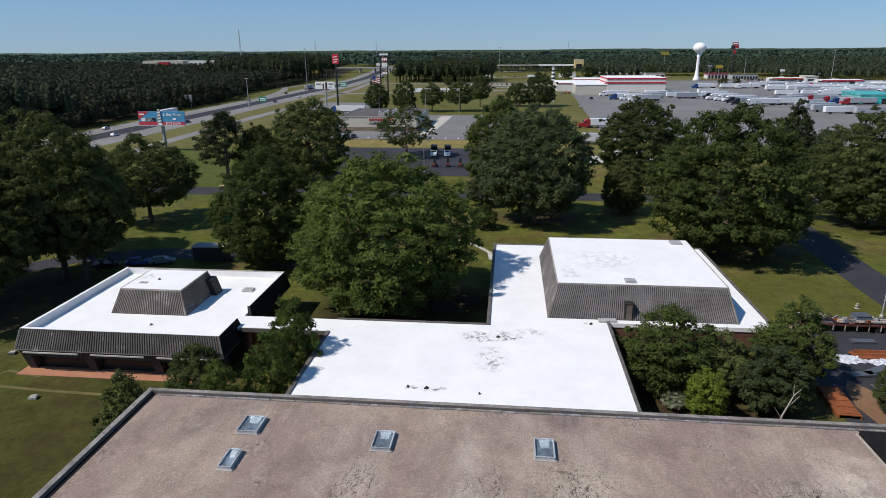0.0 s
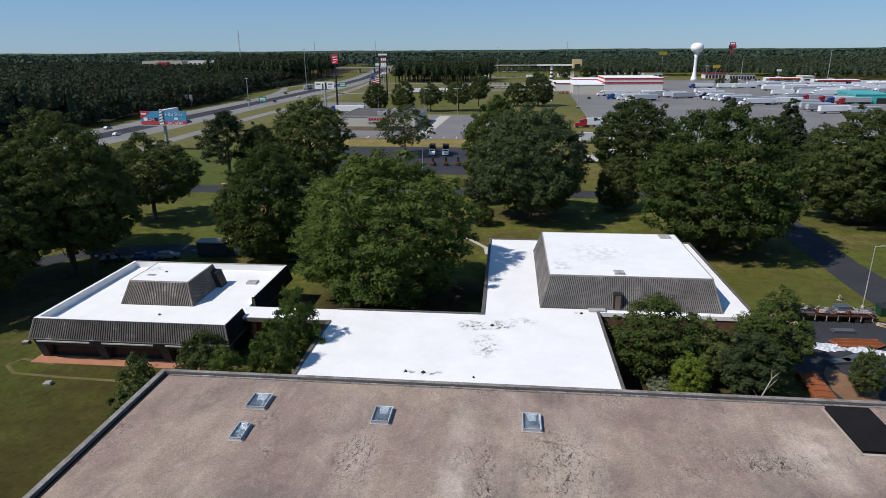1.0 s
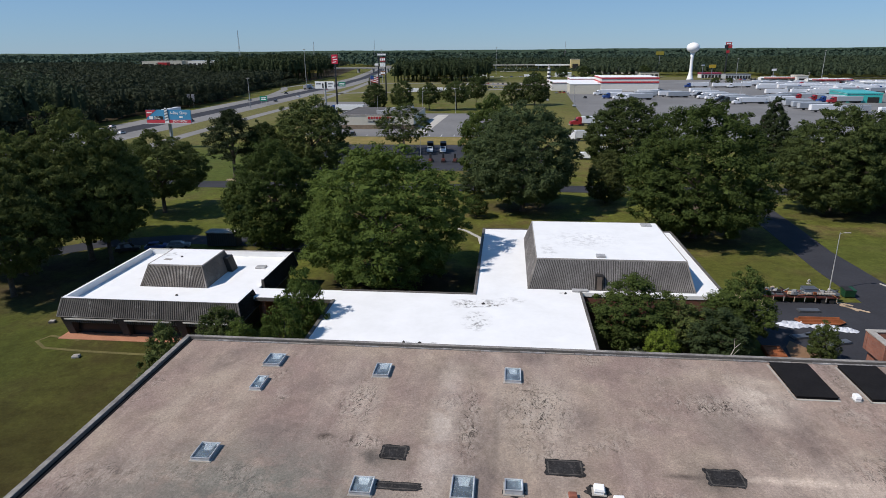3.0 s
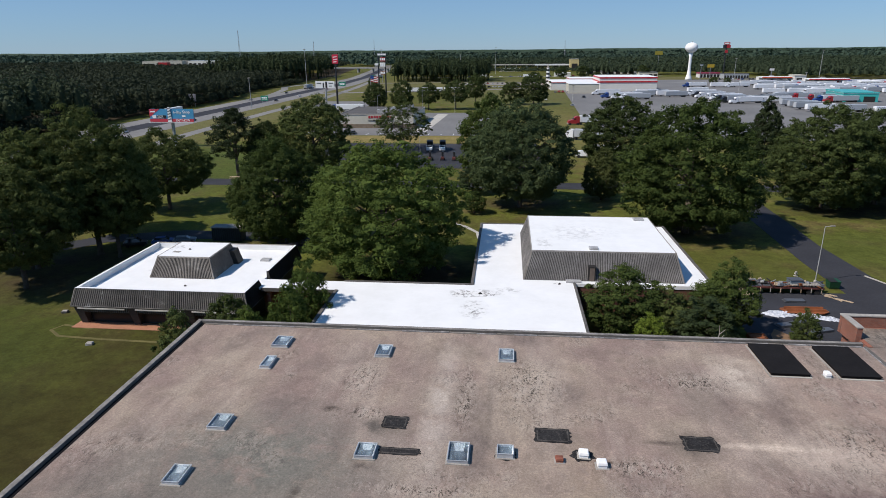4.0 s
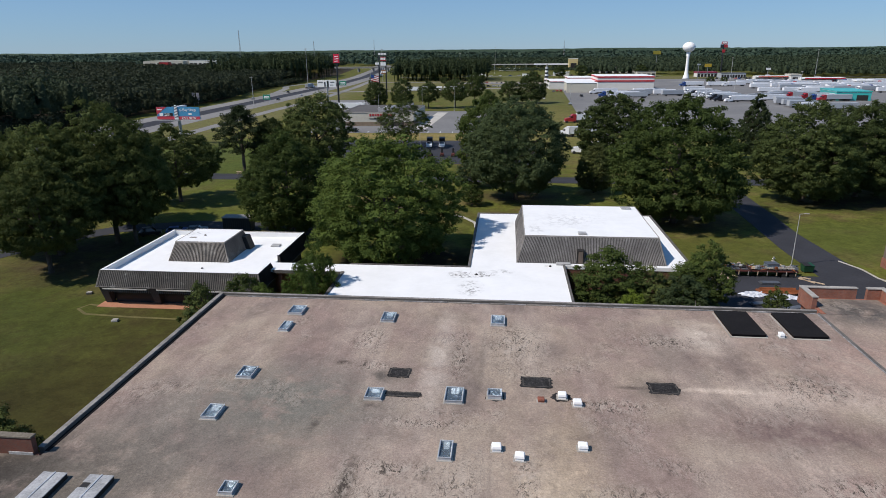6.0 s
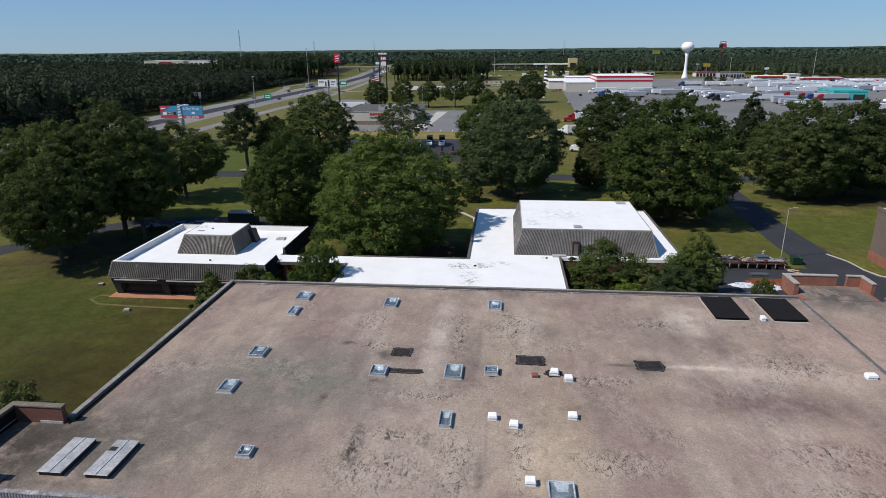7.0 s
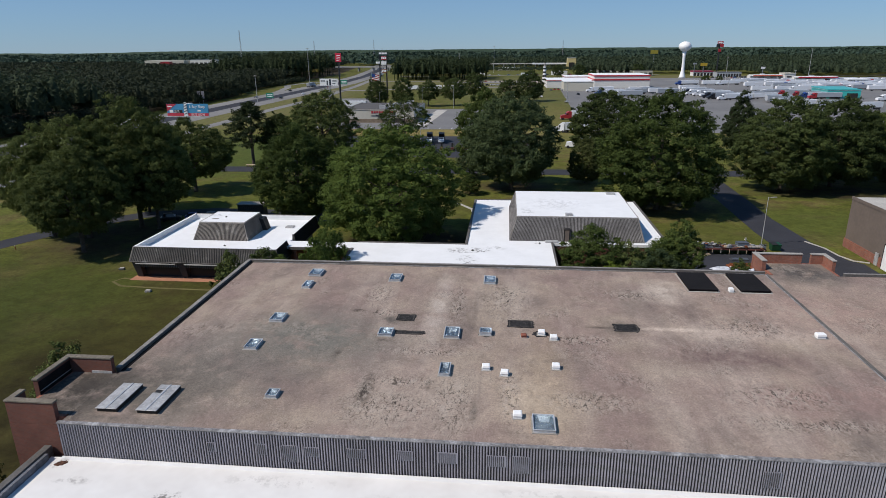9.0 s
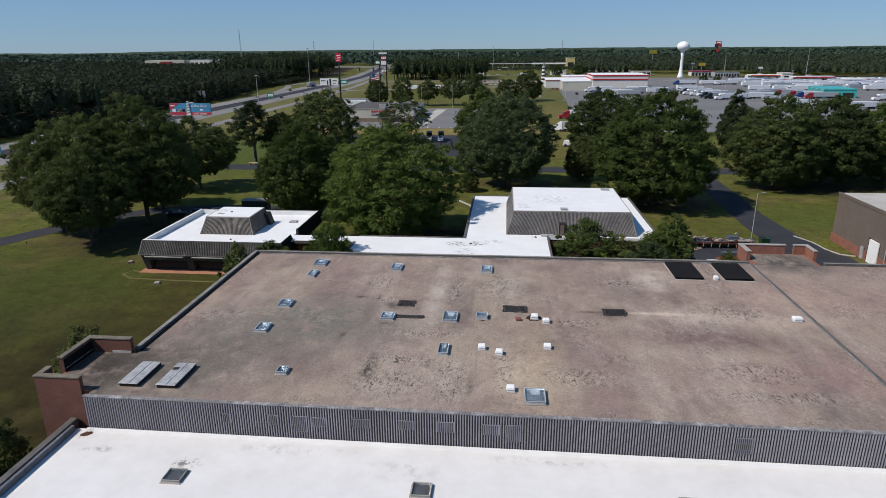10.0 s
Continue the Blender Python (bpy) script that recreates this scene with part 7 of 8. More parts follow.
light_house = part("tower_cutout", Shape().hexa([(-138.7, 232.5, 10.3), (-136.9, 232.5, 10.3), (-136.9, 232.69, 10.3), (-138.7, 232.69, 10.3)], [(-138.2, 232.5, 16.2), (-137.3, 232.5, 16.2), (-137.3, 232.69, 16.2), (-138.2, 232.69, 16.2)]), MAT_WHITE_PAINT, bb, "white tower-shaped cutout", world=True)
for k in range(5):
    part("band", Shape().hexa([(-138.65, 232.45, 10.8 + 1.1 * k), (-137.0, 232.45, 11.3 + 1.1 * k), (-137.0, 232.498, 11.3 + 1.1 * k), (-138.65, 232.498, 10.8 + 1.1 * k)], [(-138.5, 232.45, 11.25 + 1.1 * k), (-137.1, 232.45, 11.75 + 1.1 * k), (-137.1, 232.498, 11.75 + 1.1 * k), (-138.5, 232.498, 11.25 + 1.1 * k)]), PAINTS["grey"], light_house, "dark slanting band", world=True)


lettering("6-Bay Shop", -136.2, 232.68, 13.7, 1.6, MAT_WHITE_PAINT, panel)
lettering("EXIT NOW", -135.4, 232.66, 10.45, 1.25, MAT_WHITE_PAINT, panel)
part("white_mark", Shape().box(-132.4, -131.0, 232.66, 232.698, 12.2, 12.9), MAT_WHITE_PAINT, panel, "plain white mark", world=True)

b2 = thing("billboard", "white billboard with dark shapes on a pole", "billboard", -120, 400, 0)
part("pole", Shape().tube((-120, 400.5, 0), (-120, 400.5, 14), 0.6, 0.6, 10), MAT_GALV, b2, world=True)
p2 = part("panel", Shape().box(-126.4, -113.8, 399.8, 400.3, 13.9, 18.5), MAT_WHITE_PAINT, b2, "white poster panel", world=True)
for x0, x1, z0, z1 in ((-121.6, -120.7, 14.2, 17.2), (-119.8, -118.6, 14.1, 18.1), (-125.7, -122.6, 16.6, 17.4), (-117.6, -114.6, 16.6, 17.4), (-117.6, -115.4, 15.0, 15.5)):
    part("dark_shape", Shape().box(x0, x1, 399.74, 399.79, z0, z1), PAINTS["black"] if x0 < -118 and z0 < 15 else PAINTS["grey"], p2, "plain dark bar", world=True)
b3 = thing("billboard", "back of a blue billboard beside the highway", "billboard", -166, 150, 0)
part("pole", Shape().tube((-166, 150, 0), (-166, 150, 6), 0.5, 0.5, 10), MAT_GALV, b3, world=True)
p3 = part("panel", Shape().box(-172, -160, 149.6, 150, 6, 11), MAT_BB_BLUE, b3, "blue poster panel", world=True)
part("white_mark", Shape().box(-169, -163, 149.54, 149.59, 8, 9), MAT_WHITE_PAINT, p3, "plain white bar", world=True)
for x, y, w, h, z, lab in ((-179, 443, 5.6, 3.6, 2.6, "green highway sign on two posts"), (-166, 620, 7, 4.2, 3.2, "green highway sign on two posts"), (-168, 780, 7, 4.2, 3.2, "green highway sign on two posts")):
    s = thing("highway_sign", lab, "road sign", x, y, 0, 0, "highway signs")
    for xx in (-w * 0.3, w * 0.3):
        part("post", Shape().tube((xx, 0.1, 0), (xx, 0.1, z + h), 0.1, 0.1, 6), MAT_GALV, s)
    p = part("panel", Shape().box(-w / 2, w / 2, -0.05, 0.02, z, z + h), plain("sign_green", (0.01, 0.19, 0.12), 0.45), s, "green panel")
    for k in range(2):
        part("bar", Shape().box(-w * 0.36, w * 0.36, -0.09, -0.055, z + h * (0.25 + 0.32 * k), z + h * (0.42 + 0.32 * k)), MAT_WHITE_PAINT, p, "white plain bar")
s = thing("highway_sign", "pair of grey sign backs beside the highway", "road sign", -222, 418, 0)
for xx in (-2.6, 0.6):
    part("panel", Shape().box(xx, xx + 2.2, -0.05, 0.02, 4.1, 9.2), MAT_STEEL_SIDING, s, "grey sign back")
    part("post", Shape().tube((xx + 1.1, 0.1, 0), (xx + 1.1, 0.1, 9.2), 0.14, 0.14, 6), MAT_GALV, s)
rs = thing("pole_sign", "tall red panel sign on a dark pole", "pole sign", -119, 425, 0)
part("pole", Shape().tube((0, 0, 0), (0, 0, 35), 0.7, 0.45, 10), PAINTS["black"], rs, "dark steel pole")
rp = part("panel", Shape().box(-2.1, 2.1, -0.8, -0.2, 28.9, 34.9), plain("sign_red", (0.55, 0.02, 0.05), 0.45), rs, "bright red panel", 0.05)
for z, x0, x1 in ((33.2, -1.4, 1.4), (31.6, -1.2, 1.6), (30.0, -1.5, 1.0)):
    part("bar", Shape().hexa([(x0, -0.86, z - 0.3), (x1, -0.86, z), (x1, -0.805, z), (x0, -0.805, z - 0.3)], [(x0, -0.86, z + 0.2), (x1, -0.86, z + 0.5), (x1, -0.805, z + 0.5), (x0, -0.805, z + 0.2)]), MAT_WHITE_PAINT, rp, "white plain bar")
t2 = thing("pole_sign", "tall twin-pole sign with stacked panels", "pole sign", -97, 480, 0)
for x in (-3.0, 2.4):
    part("pole", Shape().tube((x, 0, 0), (x, 0, 33), 0.6, 0.5, 8), PAINTS["black"], t2, "dark steel pole")
for x0, x1, z0, z1, mt in ((-3.4, 3.3, 33.3, 35.2, PAINTS["grey"]), (-1.6, 2.6, 29.2, 32.2, PAINTS["red"]), (-1.6, 2.6, 25.2, 28.4, MAT_LIGHT_WALL), (-5.8, -2.8, 26.2, 28.0, MAT_LIGHT_WALL), (-1.4, 2.4, 19.4, 22.2, plain("sign_tan", (0.22, 0.10, 0.04), 0.5))):
    p = part("panel", Shape().box(x0, x1, -1.0, -0.65, z0, z1), mt, t2, "lit sign panel", 0.04)
    for k in range(3):
        w = (x1 - x0) / 3
        part("bar", Shape().box(x0 + w * k + 0.15, x0 + w * (k + 1) - 0.15, -1.06, -1.005, z0 + (z1 - z0) * 0.25, z1 - (z1 - z0) * 0.2), MAT_WHITE_PAINT if mt is not MAT_WHITE_PAINT else (plain("sign_teal", (0.05, 0.25, 0.22), 0.5)), p, "plain bar")
t3 = thing("pole_sign", "tall dark pole sign with red and green panels", "pole sign", 285, 884, 0)
part("pole", Shape().tube((0, 0, 0), (0, 0, 42), 1.0, 0.7, 8), PAINTS["black"], t3)
for x0, x1, z0, z1, mt in ((-3.5, 4.0, 40.5, 43.8, PAINTS["red"]), (-2.4, 2.9, 41.4, 42.9, MAT_WHITE_PAINT), (-4.5, -0.6, 35.8, 40.2, PAINTS["black"]), (0.2, 5.0, 36.4, 40.2, PAINTS["red"]), (-1.6, 2.2, 30.0, 34.0, PAINTS["red"])):
    part("panel", Shape().box(x0, x1, -1.6 if mt is not MAT_WHITE_PAINT else -1.7, -1.1 if mt is not MAT_WHITE_PAINT else -1.61, z0, z1), mt, t3, "plain sign panel", 0.05)
for x, y, h, w, c in ((240, 790, 18, 8, (0.35, 0.24, 0.02)), (236, 1050, 32, 12, (0.26, 0.22, 0.03)), (232, 800, 18, 4, (0.4, 0.4, 0.4)), (291, 740, 14.5, 5, (0.5, 0.5, 0.5))):
    s = thing("pole_sign", "roadside sign panel on a slim pole", "pole sign", x, y, 0, 0, "roadside signs")
    part("pole", Shape().tube((0, 0, 0), (0, 0, h), 0.5, 0.4, 8), PAINTS["grey"], s)
    part("panel", Shape().box(-w / 2, w / 2, -0.8, -0.5, h - w * 0.45, h), plain("sign_panel", c, 0.5), s, "", 0.05)
fl = thing("flag", "large striped flag on a tall pole", "flag", -124, 560, 0)
part("pole", Shape().tube((0, 0, 0), (0, 0, 24), 0.22, 0.14, 8), MAT_GALV, fl)
for k in range(7):
    part("stripe", Shape().hexa([(0.2, 0, 13.0 + 1.0 * k), (9.5, 0.5, 11.0 + 1.0 * k), (9.5, 0.6, 11.0 + 1.0 * k), (0.2, 0.1, 13.0 + 1.0 * k)], [(0.2, 0, 13.98 + 1.0 * k), (9.5, 0.5, 11.98 + 1.0 * k), (9.5, 0.6, 11.98 + 1.0 * k), (0.2, 0.1, 13.98 + 1.0 * k)]), PAINTS["red"] if k % 2 == 0 else MAT_WHITE_PAINT, fl, "cloth stripe")
fl.scale = (0.75, 0.75, 0.8)
part("canton", Shape().hexa([(0.2, -0.05, 16.2), (4.2, 0.15, 15.4), (4.2, 0.2, 15.4), (0.2, -0.01, 16.2)], [(0.2, -0.05, 20.0), (4.2, 0.15, 19.2), (4.2, 0.2, 19.2), (0.2, -0.01, 20.0)]), PAINTS["blue"], fl, "blue canton")

# ---- water tower, masts, overpass ----
wt = thing("water_tower", "white water tower with a bulb tank on a stem", "water tower", 218, 799, 0)
part("stem", Shape().lathe([(4.2, 0), (3.6, 2.0), (2.3, 7), (1.75, 13), (1.7, 26), (2.6, 31.5)], 24), MAT_WHITE_PAINT, wt, "white steel stem", smooth=True)
part("tank", Shape().lathe([(2.6, 31.5), (5.2, 33.0), (7.2, 35.6), (7.5, 37.8), (6.6, 40.4), (4.2, 42.4), (1.4, 43.2), (0.3, 43.3)], 28), MAT_WHITE_PAINT, wt, "white bulb tank", smooth=True)
part("vent", Shape().lathe([(0.5, 43.3), (0.5, 44.0), (0.2, 44.3)], 10), MAT_COPING, wt)
for x, y, h in ((-642, 1500, 84), (-520, 1700, 60), (160, 1900, 58), (-480, 2300, 70)):
    m = thing("radio_mast", "slender lattice radio mast above the woods", "radio mast", x, y, 0, 0, "radio masts")
    for a in range(3):
        c, s_ = math.cos(a * 2.09), math.sin(a * 2.09)
        part("leg", Shape().tube((c * 2.2, s_ * 2.2, 0), (c * 0.6, s_ * 0.6, h), 0.28, 0.2, 5), MAT_GALV, m)
    for k in range(12):
        z = h * k / 12
        part("brace", Shape().tube((2.0 - 1.4 * k / 12, 0, z), (-(1.0 - 0.7 * k / 12), 1.7 - 1.2 * k / 12, z + h / 12), 0.15, 0.15, 4), MAT_GALV, m)
br = thing("overpass", "concrete highway overpass on piers", "overpass", -240, 1105, 0)
part("deck", Shape().box(-330, -150, 1100, 1114, 6.4, 8.0), MAT_CONCRETE, br, "pale deck", world=True)
part("railing", Shape().box(-330, -150, 1099.6, 1100, 8.0, 9.2), MAT_CONCRETE, br, world=True)
for x in (-262, -236, -210):
    part("pier", Shape().box(x - 1, x + 1, 1101, 1113, 0, 6.4), MAT_CONCRETE, br, world=True)
for x0, x1 in ((-400, -330), (-150, -80)):
    part("embankment", Shape().hexa([(x0, 1090, 0), (x1, 1090, 0), (x1, 1124, 0), (x0, 1124, 0)], [(x0 if x0 < -350 else x0, 1100, 7.8 if x0 > -350 else 1.0), (x1 if x1 < -300 else x1, 1100, 7.8 if x0 < -350 else 1.0), (x1, 1114, 7.8 if x0 < -350 else 1.0), (x0, 1114, 7.8 if x0 > -350 else 1.0)]), MAT_GRASS, br, "grassy embankment", world=True)

# ---- truck stop and other far buildings ----


def far_building(label, x0, x1, y0, y1, h, wall, roof=None, bands=(), doors=0, turn=0.0, name="building"):
    cx, cy = (x0 + x1) / 2, (y0 + y1) / 2
    a, b = (x1 - x0) / 2, (y1 - y0) / 2
    t = thing(name, label, "building", cx, cy, 0, turn)
    part("wall", Shape().box(-a, a, -b, b, 0, h - 0.4), wall, t)
    part("roof", Shape().box(-a - 0.3, a + 0.3, -b - 0.3, b + 0.3, h - 0.4, h), roof or MAT_LIGHT_WALL, t, "flat roof", 0.05)
    for z0, z1, mt in bands:
        part("band", Shape().box(-a - 0.35, a + 0.35, -b - 0.4, b + 0.35, z0, z1), mt, t, "coloured fascia band")
    for k in range(doors):
        x = -a + (k + 0.5) * 2 * a / doors
        part("bay_door", Shape().box(x - a / doors * 0.65, x + a / doors * 0.65, -b - 0.25, -b - 0.01, 0.1, h * 0.62), MAT_DARK, t, "dark bay door")
    return t


far_building("white truck stop building with red bands", 84, 135, 591, 640, 12.4, MAT_LIGHT_WALL, MAT_WHITE_PAINT, ((11.0, 12.2, MAT_RED_TRIM), (7.4, 8.6, MAT_RED_TRIM)))
far_building("low beige shop beside the truck stop", 52.5, 78.5, 555, 582, 8.4, MAT_BEIGE, MAT_WHITE_PAINT, (), 0)
far_building("low white annexe with a pale roof", 40, 84, 600, 650, 7.6, MAT_LIGHT_WALL, MAT_WHITE_PAINT, ((6.9, 7.3, MAT_RED_TRIM),))
far_building("low white annexe with a pale roof", 62, 90, 655, 690, 8.5, MAT_LIGHT_WALL, MAT_WHITE_PAINT, ((7.6, 8.2, MAT_RED_TRIM),))
far_building("turquoise truck service building with bay doors", 238, 260, 462, 500, 6.2, PAINTS["teal"], MAT_WHITE_PAINT, ((6.0, 6.7, PAINTS["teal"]),), 2, -8)


def canopy(label, x0, x1, y0, y1, z, kiosk, fascia):
    """A flat fuel roof on columns with its shop behind it and pumps below."""
    cx, cy = (x0 + x1) / 2, (y0 + y1) / 2
    a, b = (x1 - x0) / 2, (y1 - y0) / 2
    t = thing("fuel_canopy", label, "fuel station", cx, cy, 0, 0, "fuel canopies")
    part("roof", Shape().box(-a, a, -b, b, z - 1.0, z), MAT_WHITE_PAINT, t, "flat white roof", 0.05)
    part("fascia", Shape().box(-a - 0.1, a + 0.1, -b - 0.1, -b + 0.3, z - 1.3, z - 0.3), fascia, t, "coloured fascia")
    k = max(3, int((x1 - x0) / 8))
    for i in range(k):
        x = -a + (i + 0.5) * 2 * a / k
        for y in (-b * 0.7, b * 0.5):
            part("column", Shape().box(x - 0.3, x + 0.3, y - 0.3, y + 0.3, 0, z - 1.0), MAT_LIGHT_WALL, t)
        part("pump", Shape().box(x - 0.8, x + 0.8, -b * 0.7 - 1.0, -b * 0.7 - 0.4, 0, 2.2), PAINTS["red"] if i % 3 == 0 else PAINTS["grey"], t, "", 0.05)
    if kiosk:
        w = part("shop_wall", Shape().box(-a * 0.9, a * 0.9, b + 0.5, b + 10, 0, z - 0.6), MAT_LIGHT_WALL, t, "pale shop wall")
        for i in range(k):
            x = -a * 0.9 + (i + 0.5) * 1.8 * a / k
            part("shop_window", Shape().box(x - 1.6, x + 1.6, b + 0.4, b + 0.49, 0.6, 3.4), MAT_SCREEN, w)
        part("roof_unit", Shape().box(-2, 2, b + 3, b + 6, z - 0.6, z + 0.9), MAT_GALV, w)
    return t


MAT_ORANGE_TRIM = plain("orange_red_trim", (0.55, 0.08, 0.03), 0.5)
canopy("low fuel canopy with an orange-red fascia", 273, 304, 716, 728, 6.6, True, MAT_ORANGE_TRIM)
far_building("pale flat-roofed station shop", 305, 316, 712, 728, 8.6, MAT_LIGHT_WALL, MAT_BEIGE, ((7.4, 8.2, MAT_BEIGE),), 1)
canopy("long fuel canopy with a dark red fascia", 296, 334, 657, 668, 7.2, True, MAT_RED_TRIM)
canopy("small white fuel canopy", 330, 348, 627, 637, 6.4, False, MAT_WHITE_PAINT)
far_building("small pale roadside building with a maroon roof", 246, 271, 852, 868, 6.5, MAT_LIGHT_WALL, plain("maroon_roof", (0.22, 0.03, 0.05), 0.6), ((5.0, 6.4, plain("maroon_fascia", (0.24, 0.03, 0.06), 0.6)),), 6)
far_building("grey roadside building with dark windows", 268, 298, 826, 842, 6, PAINTS["silver"], MAT_ROOF_GREY, (), 9)
dk = thing("elevated_deck", "long pale elevated deck on slim piers", "overpass", 34, 1160, 0)
part("deck", Shape().box(-52, 118, 1150, 1166, 9.6, 10.8), MAT_CONCRETE, dk, "grey concrete deck", world=True)
part("railing", Shape().box(46, 118, 1149.4, 1149.9, 9.0, 11.6), MAT_WHITE_PAINT, dk, "white parapet", world=True)
for k in range(9):
    part("pier", Shape().box(-44 + 19 * k, -42.6 + 19 * k, 1152, 1164, 0, 9.6), MAT_CONCRETE, dk, world=True)
far_building("white box building under the deck", -16, 22, 1120, 1132, 4.5, MAT_LIGHT_WALL, MAT_WHITE_PAINT, (), 0)
far_building("white box building beside the road", 64, 86, 900, 912, 5.5, MAT_LIGHT_WALL, MAT_WHITE_PAINT, (), 0)
far_building("brown roadside building with a low roof", 172, 196, 865, 885, 7, MAT_BEIGE, MAT_ROOF_GREY, (), 4)
far_building("tall pale yellow stucco building", 106, 121, 1130, 1146, 20, plain("pale_yellow", (0.55, 0.44, 0.2), 0.7), None, (), 1)
far_building("white roadside motel building", 120, 200, 990, 1010, 10, MAT_LIGHT_WALL, MAT_ROOF_GREY, (), 8)
far_building("white shop behind the truck lot", 440, 500, 640, 670, 8, MAT_LIGHT_WALL, MAT_WHITE_PAINT, ((6.0, 7.6, MAT_RED_TRIM),), 5)
far_building("pale warehouse in a clearing of the woods", -892, -790, 1500, 1560, 15.5, MAT_BEIGE, MAT_BEIGE, (), 6)
far_building("white warehouse in a clearing of the woods", -785, -715, 1520, 1560, 16, MAT_LIGHT_WALL, PAINTS["silver"], (), 6)
far_building("small red-roofed shed in a clearing", -835, -812, 1470, 1485, 13, PAINTS["red"], PAINTS["red"])
lt = thing("striped_tower", "slim tower with black and white spiral bands", "tower", 44, 720, 0)
part("shaft", Shape().lathe([(2.4, 0), (1.5, 17)], 16), MAT_WHITE_PAINT, lt, "white shaft")
for k in range(4):
    part("band", Shape().lathe([(2.36 - 0.22 * k, 1.6 + 4.0 * k), (2.28 - 0.22 * k, 3.6 + 4.0 * k)], 16), PAINTS["black"], lt, "black band")
part("lantern", Shape().lathe([(1.9, 17), (1.9, 17.4), (1.0, 17.5), (1.0, 19.4), (1.4, 19.5), (0.1, 21)], 12), MAT_COPING, lt)

# ---- woods and the far ridges ----
def woods(name, spots, label, mat, sprays, size_share, seed, trunks=False):
    """Many far trees in one mesh: spots are x, y, height, radius, share of the height that is bare."""
    rng = np.random.default_rng(seed)
    spots = np.asarray(spots, float)
    k = len(spots)
    count = k * sprays
    base = np.repeat(spots, sprays, 0)
    d = rng.normal(size=(count, 3))
    d[:, 2] = np.abs(d[:, 2]) * 1.1 - 0.35
    d /= np.linalg.norm(d, axis=1)[:, None]
    u = rng.uniform(0.35, 1.0, count)[:, None] ** 0.6
    half = base[:, 2] * (1 - base[:, 4]) / 2
    mid_z = base[:, 2] - half
    p = np.stack([base[:, 0], base[:, 1], mid_z], 1) + d * u * np.stack([base[:, 3], base[:, 3], half], 1)
    nrm = d + rng.normal(size=(count, 3)) * 0.55
    nrm /= np.linalg.norm(nrm, axis=1)[:, None]
    a = np.cross(nrm, rng.normal(size=(count, 3)))
    a /= np.linalg.norm(a, axis=1)[:, None]
    b = np.cross(nrm, a)
    s = (base[:, 3] * size_share * rng.uniform(0.6, 1.4, count))[:, None]
    v = np.stack([p + a * s, p - a * s * 0.5 + b * s * 0.8, p - a * s * 0.5 - b * s * 0.8], 1).reshape(-1, 3)
    faces = np.arange(count * 3).reshape(-1, 3)
    vs, fs = [v], [faces]
    n0 = len(v)
    ring = np.array([(math.cos(q), math.sin(q)) for q in np.linspace(0, 2 * math.pi, 5, endpoint=False)])
    for x, y, h, r, bare in spots:
        lo = h * bare
        m = [(x + c * r * 0.5, y + s_ * r * 0.5, lo + (h - lo) * 0.25) for c, s_ in ring] + [(x + c * r * 0.34, y + s_ * r * 0.34, lo + (h - lo) * 0.62) for c, s_ in ring] + [(x, y, lo + (h - lo) * 0.78), (x, y, lo)]
        vs.append(np.array(m))
        f = []
        for i in range(5):
            j = (i + 1) % 5
            f += [(i, j, 5 + j), (i, 5 + j, 5 + i), (5 + i, 5 + j, 10)]
        fs.append(np.array(f) + n0)
        n0 += 12
        if trunks:
            m = [(x + c * 0.3, y + s_ * 0.3, z) for z in (0, h * 0.7) for c, s_ in ((1, 0), (-0.5, 0.87), (-0.5, -0.87))]
            vs.append(np.array(m))
            fs.append(np.array([(0, 1, 4), (0, 4, 3), (1, 2, 5), (1, 5, 4), (2, 0, 3), (2, 3, 5)]) + n0)
            n0 += 6
    v, f = np.concatenate(vs), np.concatenate(fs)
    me = bpy.data.meshes.new(name)
    me.vertices.add(len(v))
    me.vertices.foreach_set("co", v.ravel())
    me.loops.add(len(f) * 3)
    me.loops.foreach_set("vertex_index", f.ravel())
    me.polygons.add(len(f))
    me.polygons.foreach_set("loop_start", np.arange(len(f)) * 3)
    me.update(calc_edges=True)
    me.materials.append(mat)
    return tagged(new(name, me), label, "woods", "", "stuff")


def scatter(x0, x1, y0, y1, step, h, r, seed, bare=0.15, keep=None):
    rng = random.Random(seed)
    out = []
    y = y0
    while y < y1:
        x = x0
        while x < x1:
            px, py = x + rng.uniform(-0.6, 0.6) * step, y + rng.uniform(-0.6, 0.6) * step
            if keep is None or keep(px, py):
                k = rng.uniform(0.68, 1.12)
                out.append((px, py, h * k, r * rng.uniform(0.8, 1.45), bare))
            x += step
        y += step
    return out


def west_edge(y):
    return -224 - (0 if y < 480 else min(30, (y - 480) * 0.18)) - (0 if y < 900 else (y - 900) * 0.16)


tall = scatter(-335, -226, 60, 318, 8.5, 29.0, 6.6, 1, 0.12, lambda x, y: x < west_edge(y) - 3)
woods("tall_woods", tall, "tall broad-leaved woods along the highway", MAT_BACK_WOODS, 170, 0.115, 25)
front = scatter(-330, -222, 318, 760, 7.2, 16.5, 5.0, 2, 0.42, lambda x, y: x < west_edge(y) - 2 and not (-248 < x and 560 < y < 740))
front += scatter(-232, -219, 60, 560, 4.6, 10.0, 3.6, 26, 0.0, lambda x, y: x < west_edge(y) + 3)
front += scatter(-256, -246, 560, 745, 4.6, 7.0, 3.4, 27, 0.0)
woods("roadside_woods", front, "dense dark green woods along the highway", MAT_WOODS, 96, 0.145, 3)
deep = scatter(-620, -330, 60, 760, 9, 16.5, 6.0, 4, 0.45)
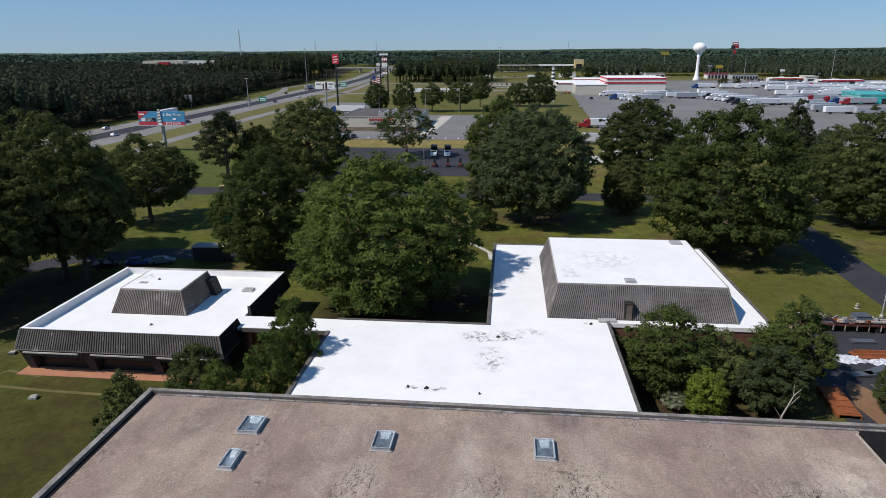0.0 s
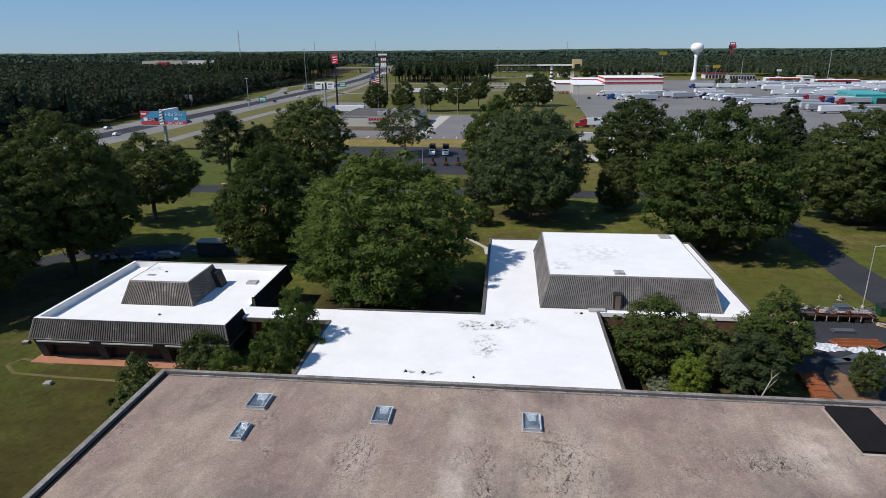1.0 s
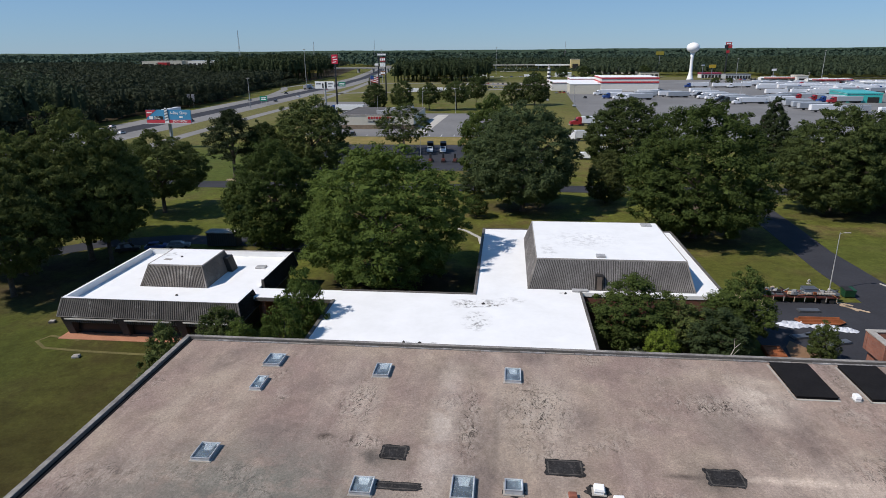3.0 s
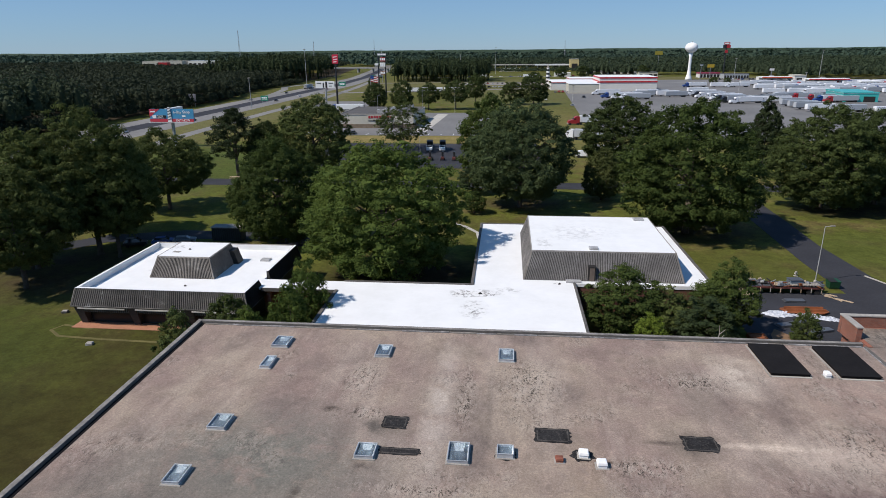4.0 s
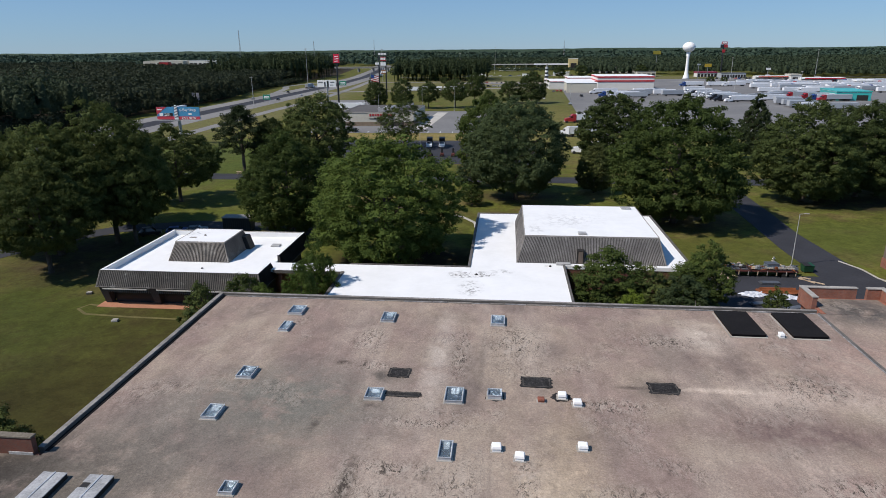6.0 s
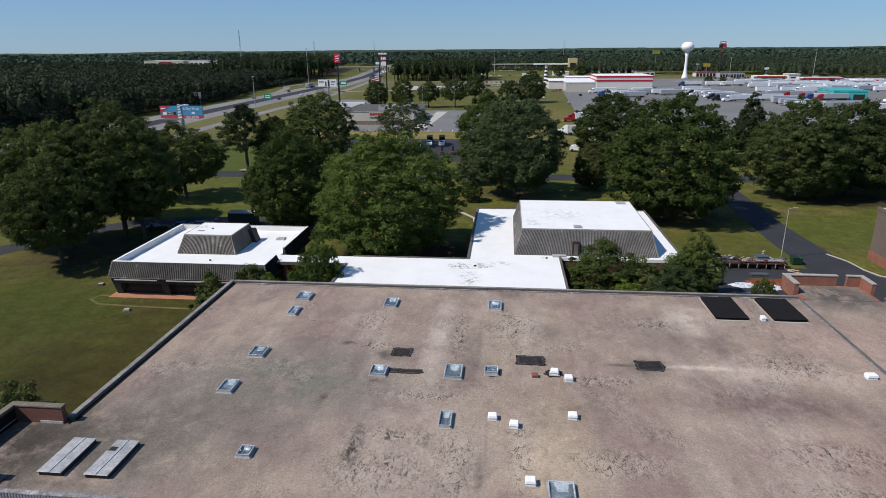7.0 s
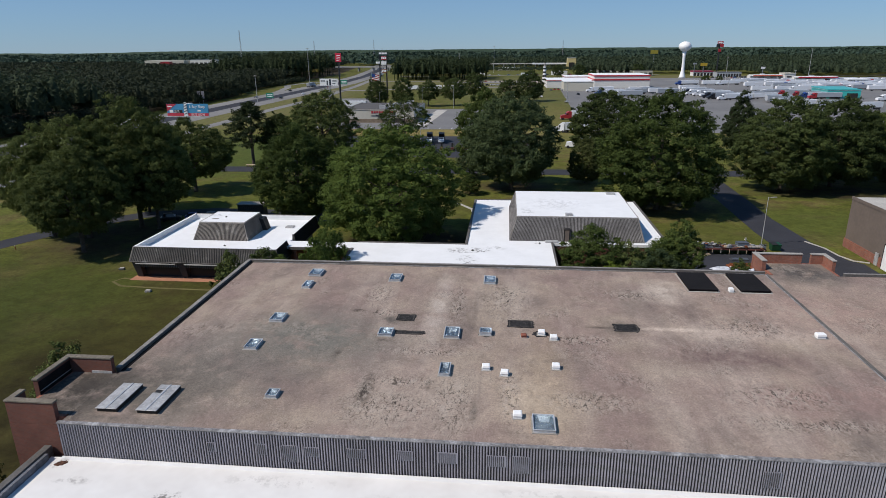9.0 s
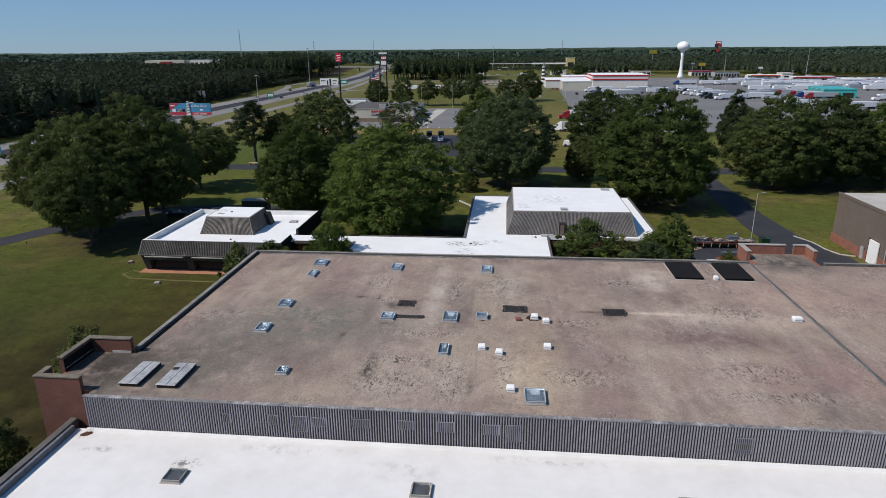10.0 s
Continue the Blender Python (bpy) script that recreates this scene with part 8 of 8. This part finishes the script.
deep += scatter(-900, -620, 200, 1300, 13, 15.5, 8, 5, 0.5)
deep += scatter(-620, -300, 760, 1400, 13, 15, 8, 6, 0.5, lambda x, y: x < west_edge(y) - 20)
deep += scatter(-1250, -900, 400, 1500, 16, 15, 10, 16, 0.5)
deep = [t for t in deep if not (-910 < t[0] * 1500 / t[1] < -690 and t[1] > 1150)]
woods("west_woods", deep, "wide dark green woods beyond the highway", MAT_WOODS, 50, 0.15, 7)
pines = scatter(-360, -236, 735, 960, 8, 33, 5.0, 8, 0.3, lambda x, y: x < west_edge(y) - 4)
pines += scatter(-138, -26, 765, 850, 6.5, 28, 4.6, 9, 0.14)
woods("pine_stand", pines, "stand of tall dark pines with bare trunks", MAT_PINE, 100, 0.17, 10, True)
back = scatter(-130, 620, 880, 1000, 8, 18, 5.4, 11, 0.1, lambda x, y: not (-60 < x < 330))
back += scatter(110, 340, 900, 1000, 8, 17, 5.4, 21, 0.1, lambda x, y: not (y < 930 and 215 < x) and y > 960 - 0.25 * (x - 110))
back += scatter(330, 760, 760, 880, 9, 19, 5.6, 12, 0.1, lambda x, y: y > 800 or x > 480)
back += scatter(-160, 950, 1050, 1500, 12, 20, 8, 13, 0.1, lambda x, y: not (-62 < x < 128 and y < 1172))
back += scatter(-52, 122, 1085, 1142, 9, 6.5, 4.5, 23, 0.05)
back += scatter(520, 800, 380, 760, 10, 18, 6, 14, 0.1)
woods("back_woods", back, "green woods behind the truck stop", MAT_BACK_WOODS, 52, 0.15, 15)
far = scatter(-2200, 2200, 1500, 2400, 42, 20, 25, 17, 0.05, lambda x, y: not (-930 < x < -690 and y < 1600))
far += scatter(-3200, 3200, 2400, 3300, 70, 24, 42, 18, 0.02)
woods("far_woods", far, "distant woods with haze in their tint, to the horizon", MAT_FAR_WOODS, 30, 0.17, 19)
for x, y, h, r in ((-150, 690, 9, 5), (-70, 700, 8, 5), (-30, 730, 9, 5), (20, 690, 10, 5), (30, 760, 12, 6), (-90, 770, 11, 6), (150, 700, 8, 5), (215, 690, 8, 5), (232, 700, 7, 4), (100, 740, 12, 7), (70, 860, 16, 8), (100, 870, 16, 9), (180, 880, 16, 9)):
    tree("small roadside tree on the verge", x, y, h, r, "oak_c_low", MAT_LEAF_DARK, group="verge trees")

# rolling wooded ridges at the horizon
for k, (y, top, rough_, seed) in enumerate(((3300, 20, 5, 3.1), (3900, 25, 6, 7.7), (4500, 31, 7, 11.3))):
    s = Shape()
    n = 260
    vs, fs = [], []
    for i in range(n + 1):
        x = -4600 + 9200 * i / n
        z = top + rough_ * noise.noise((x * 0.0011, seed, 0)) * 1.6 + 2.2 * noise.noise((x * 0.03, seed, 4)) + 1.4 * noise.noise((x * 0.11, seed, 9))
        vs += [(x, y, -2), (x, y + 30, z), (x, y + 95, -2)]
    for i in range(n):
        a = 3 * i
        fs += [(a, a + 3, a + 4, a + 1), (a + 1, a + 4, a + 5, a + 2)]
    s.add(vs, fs)
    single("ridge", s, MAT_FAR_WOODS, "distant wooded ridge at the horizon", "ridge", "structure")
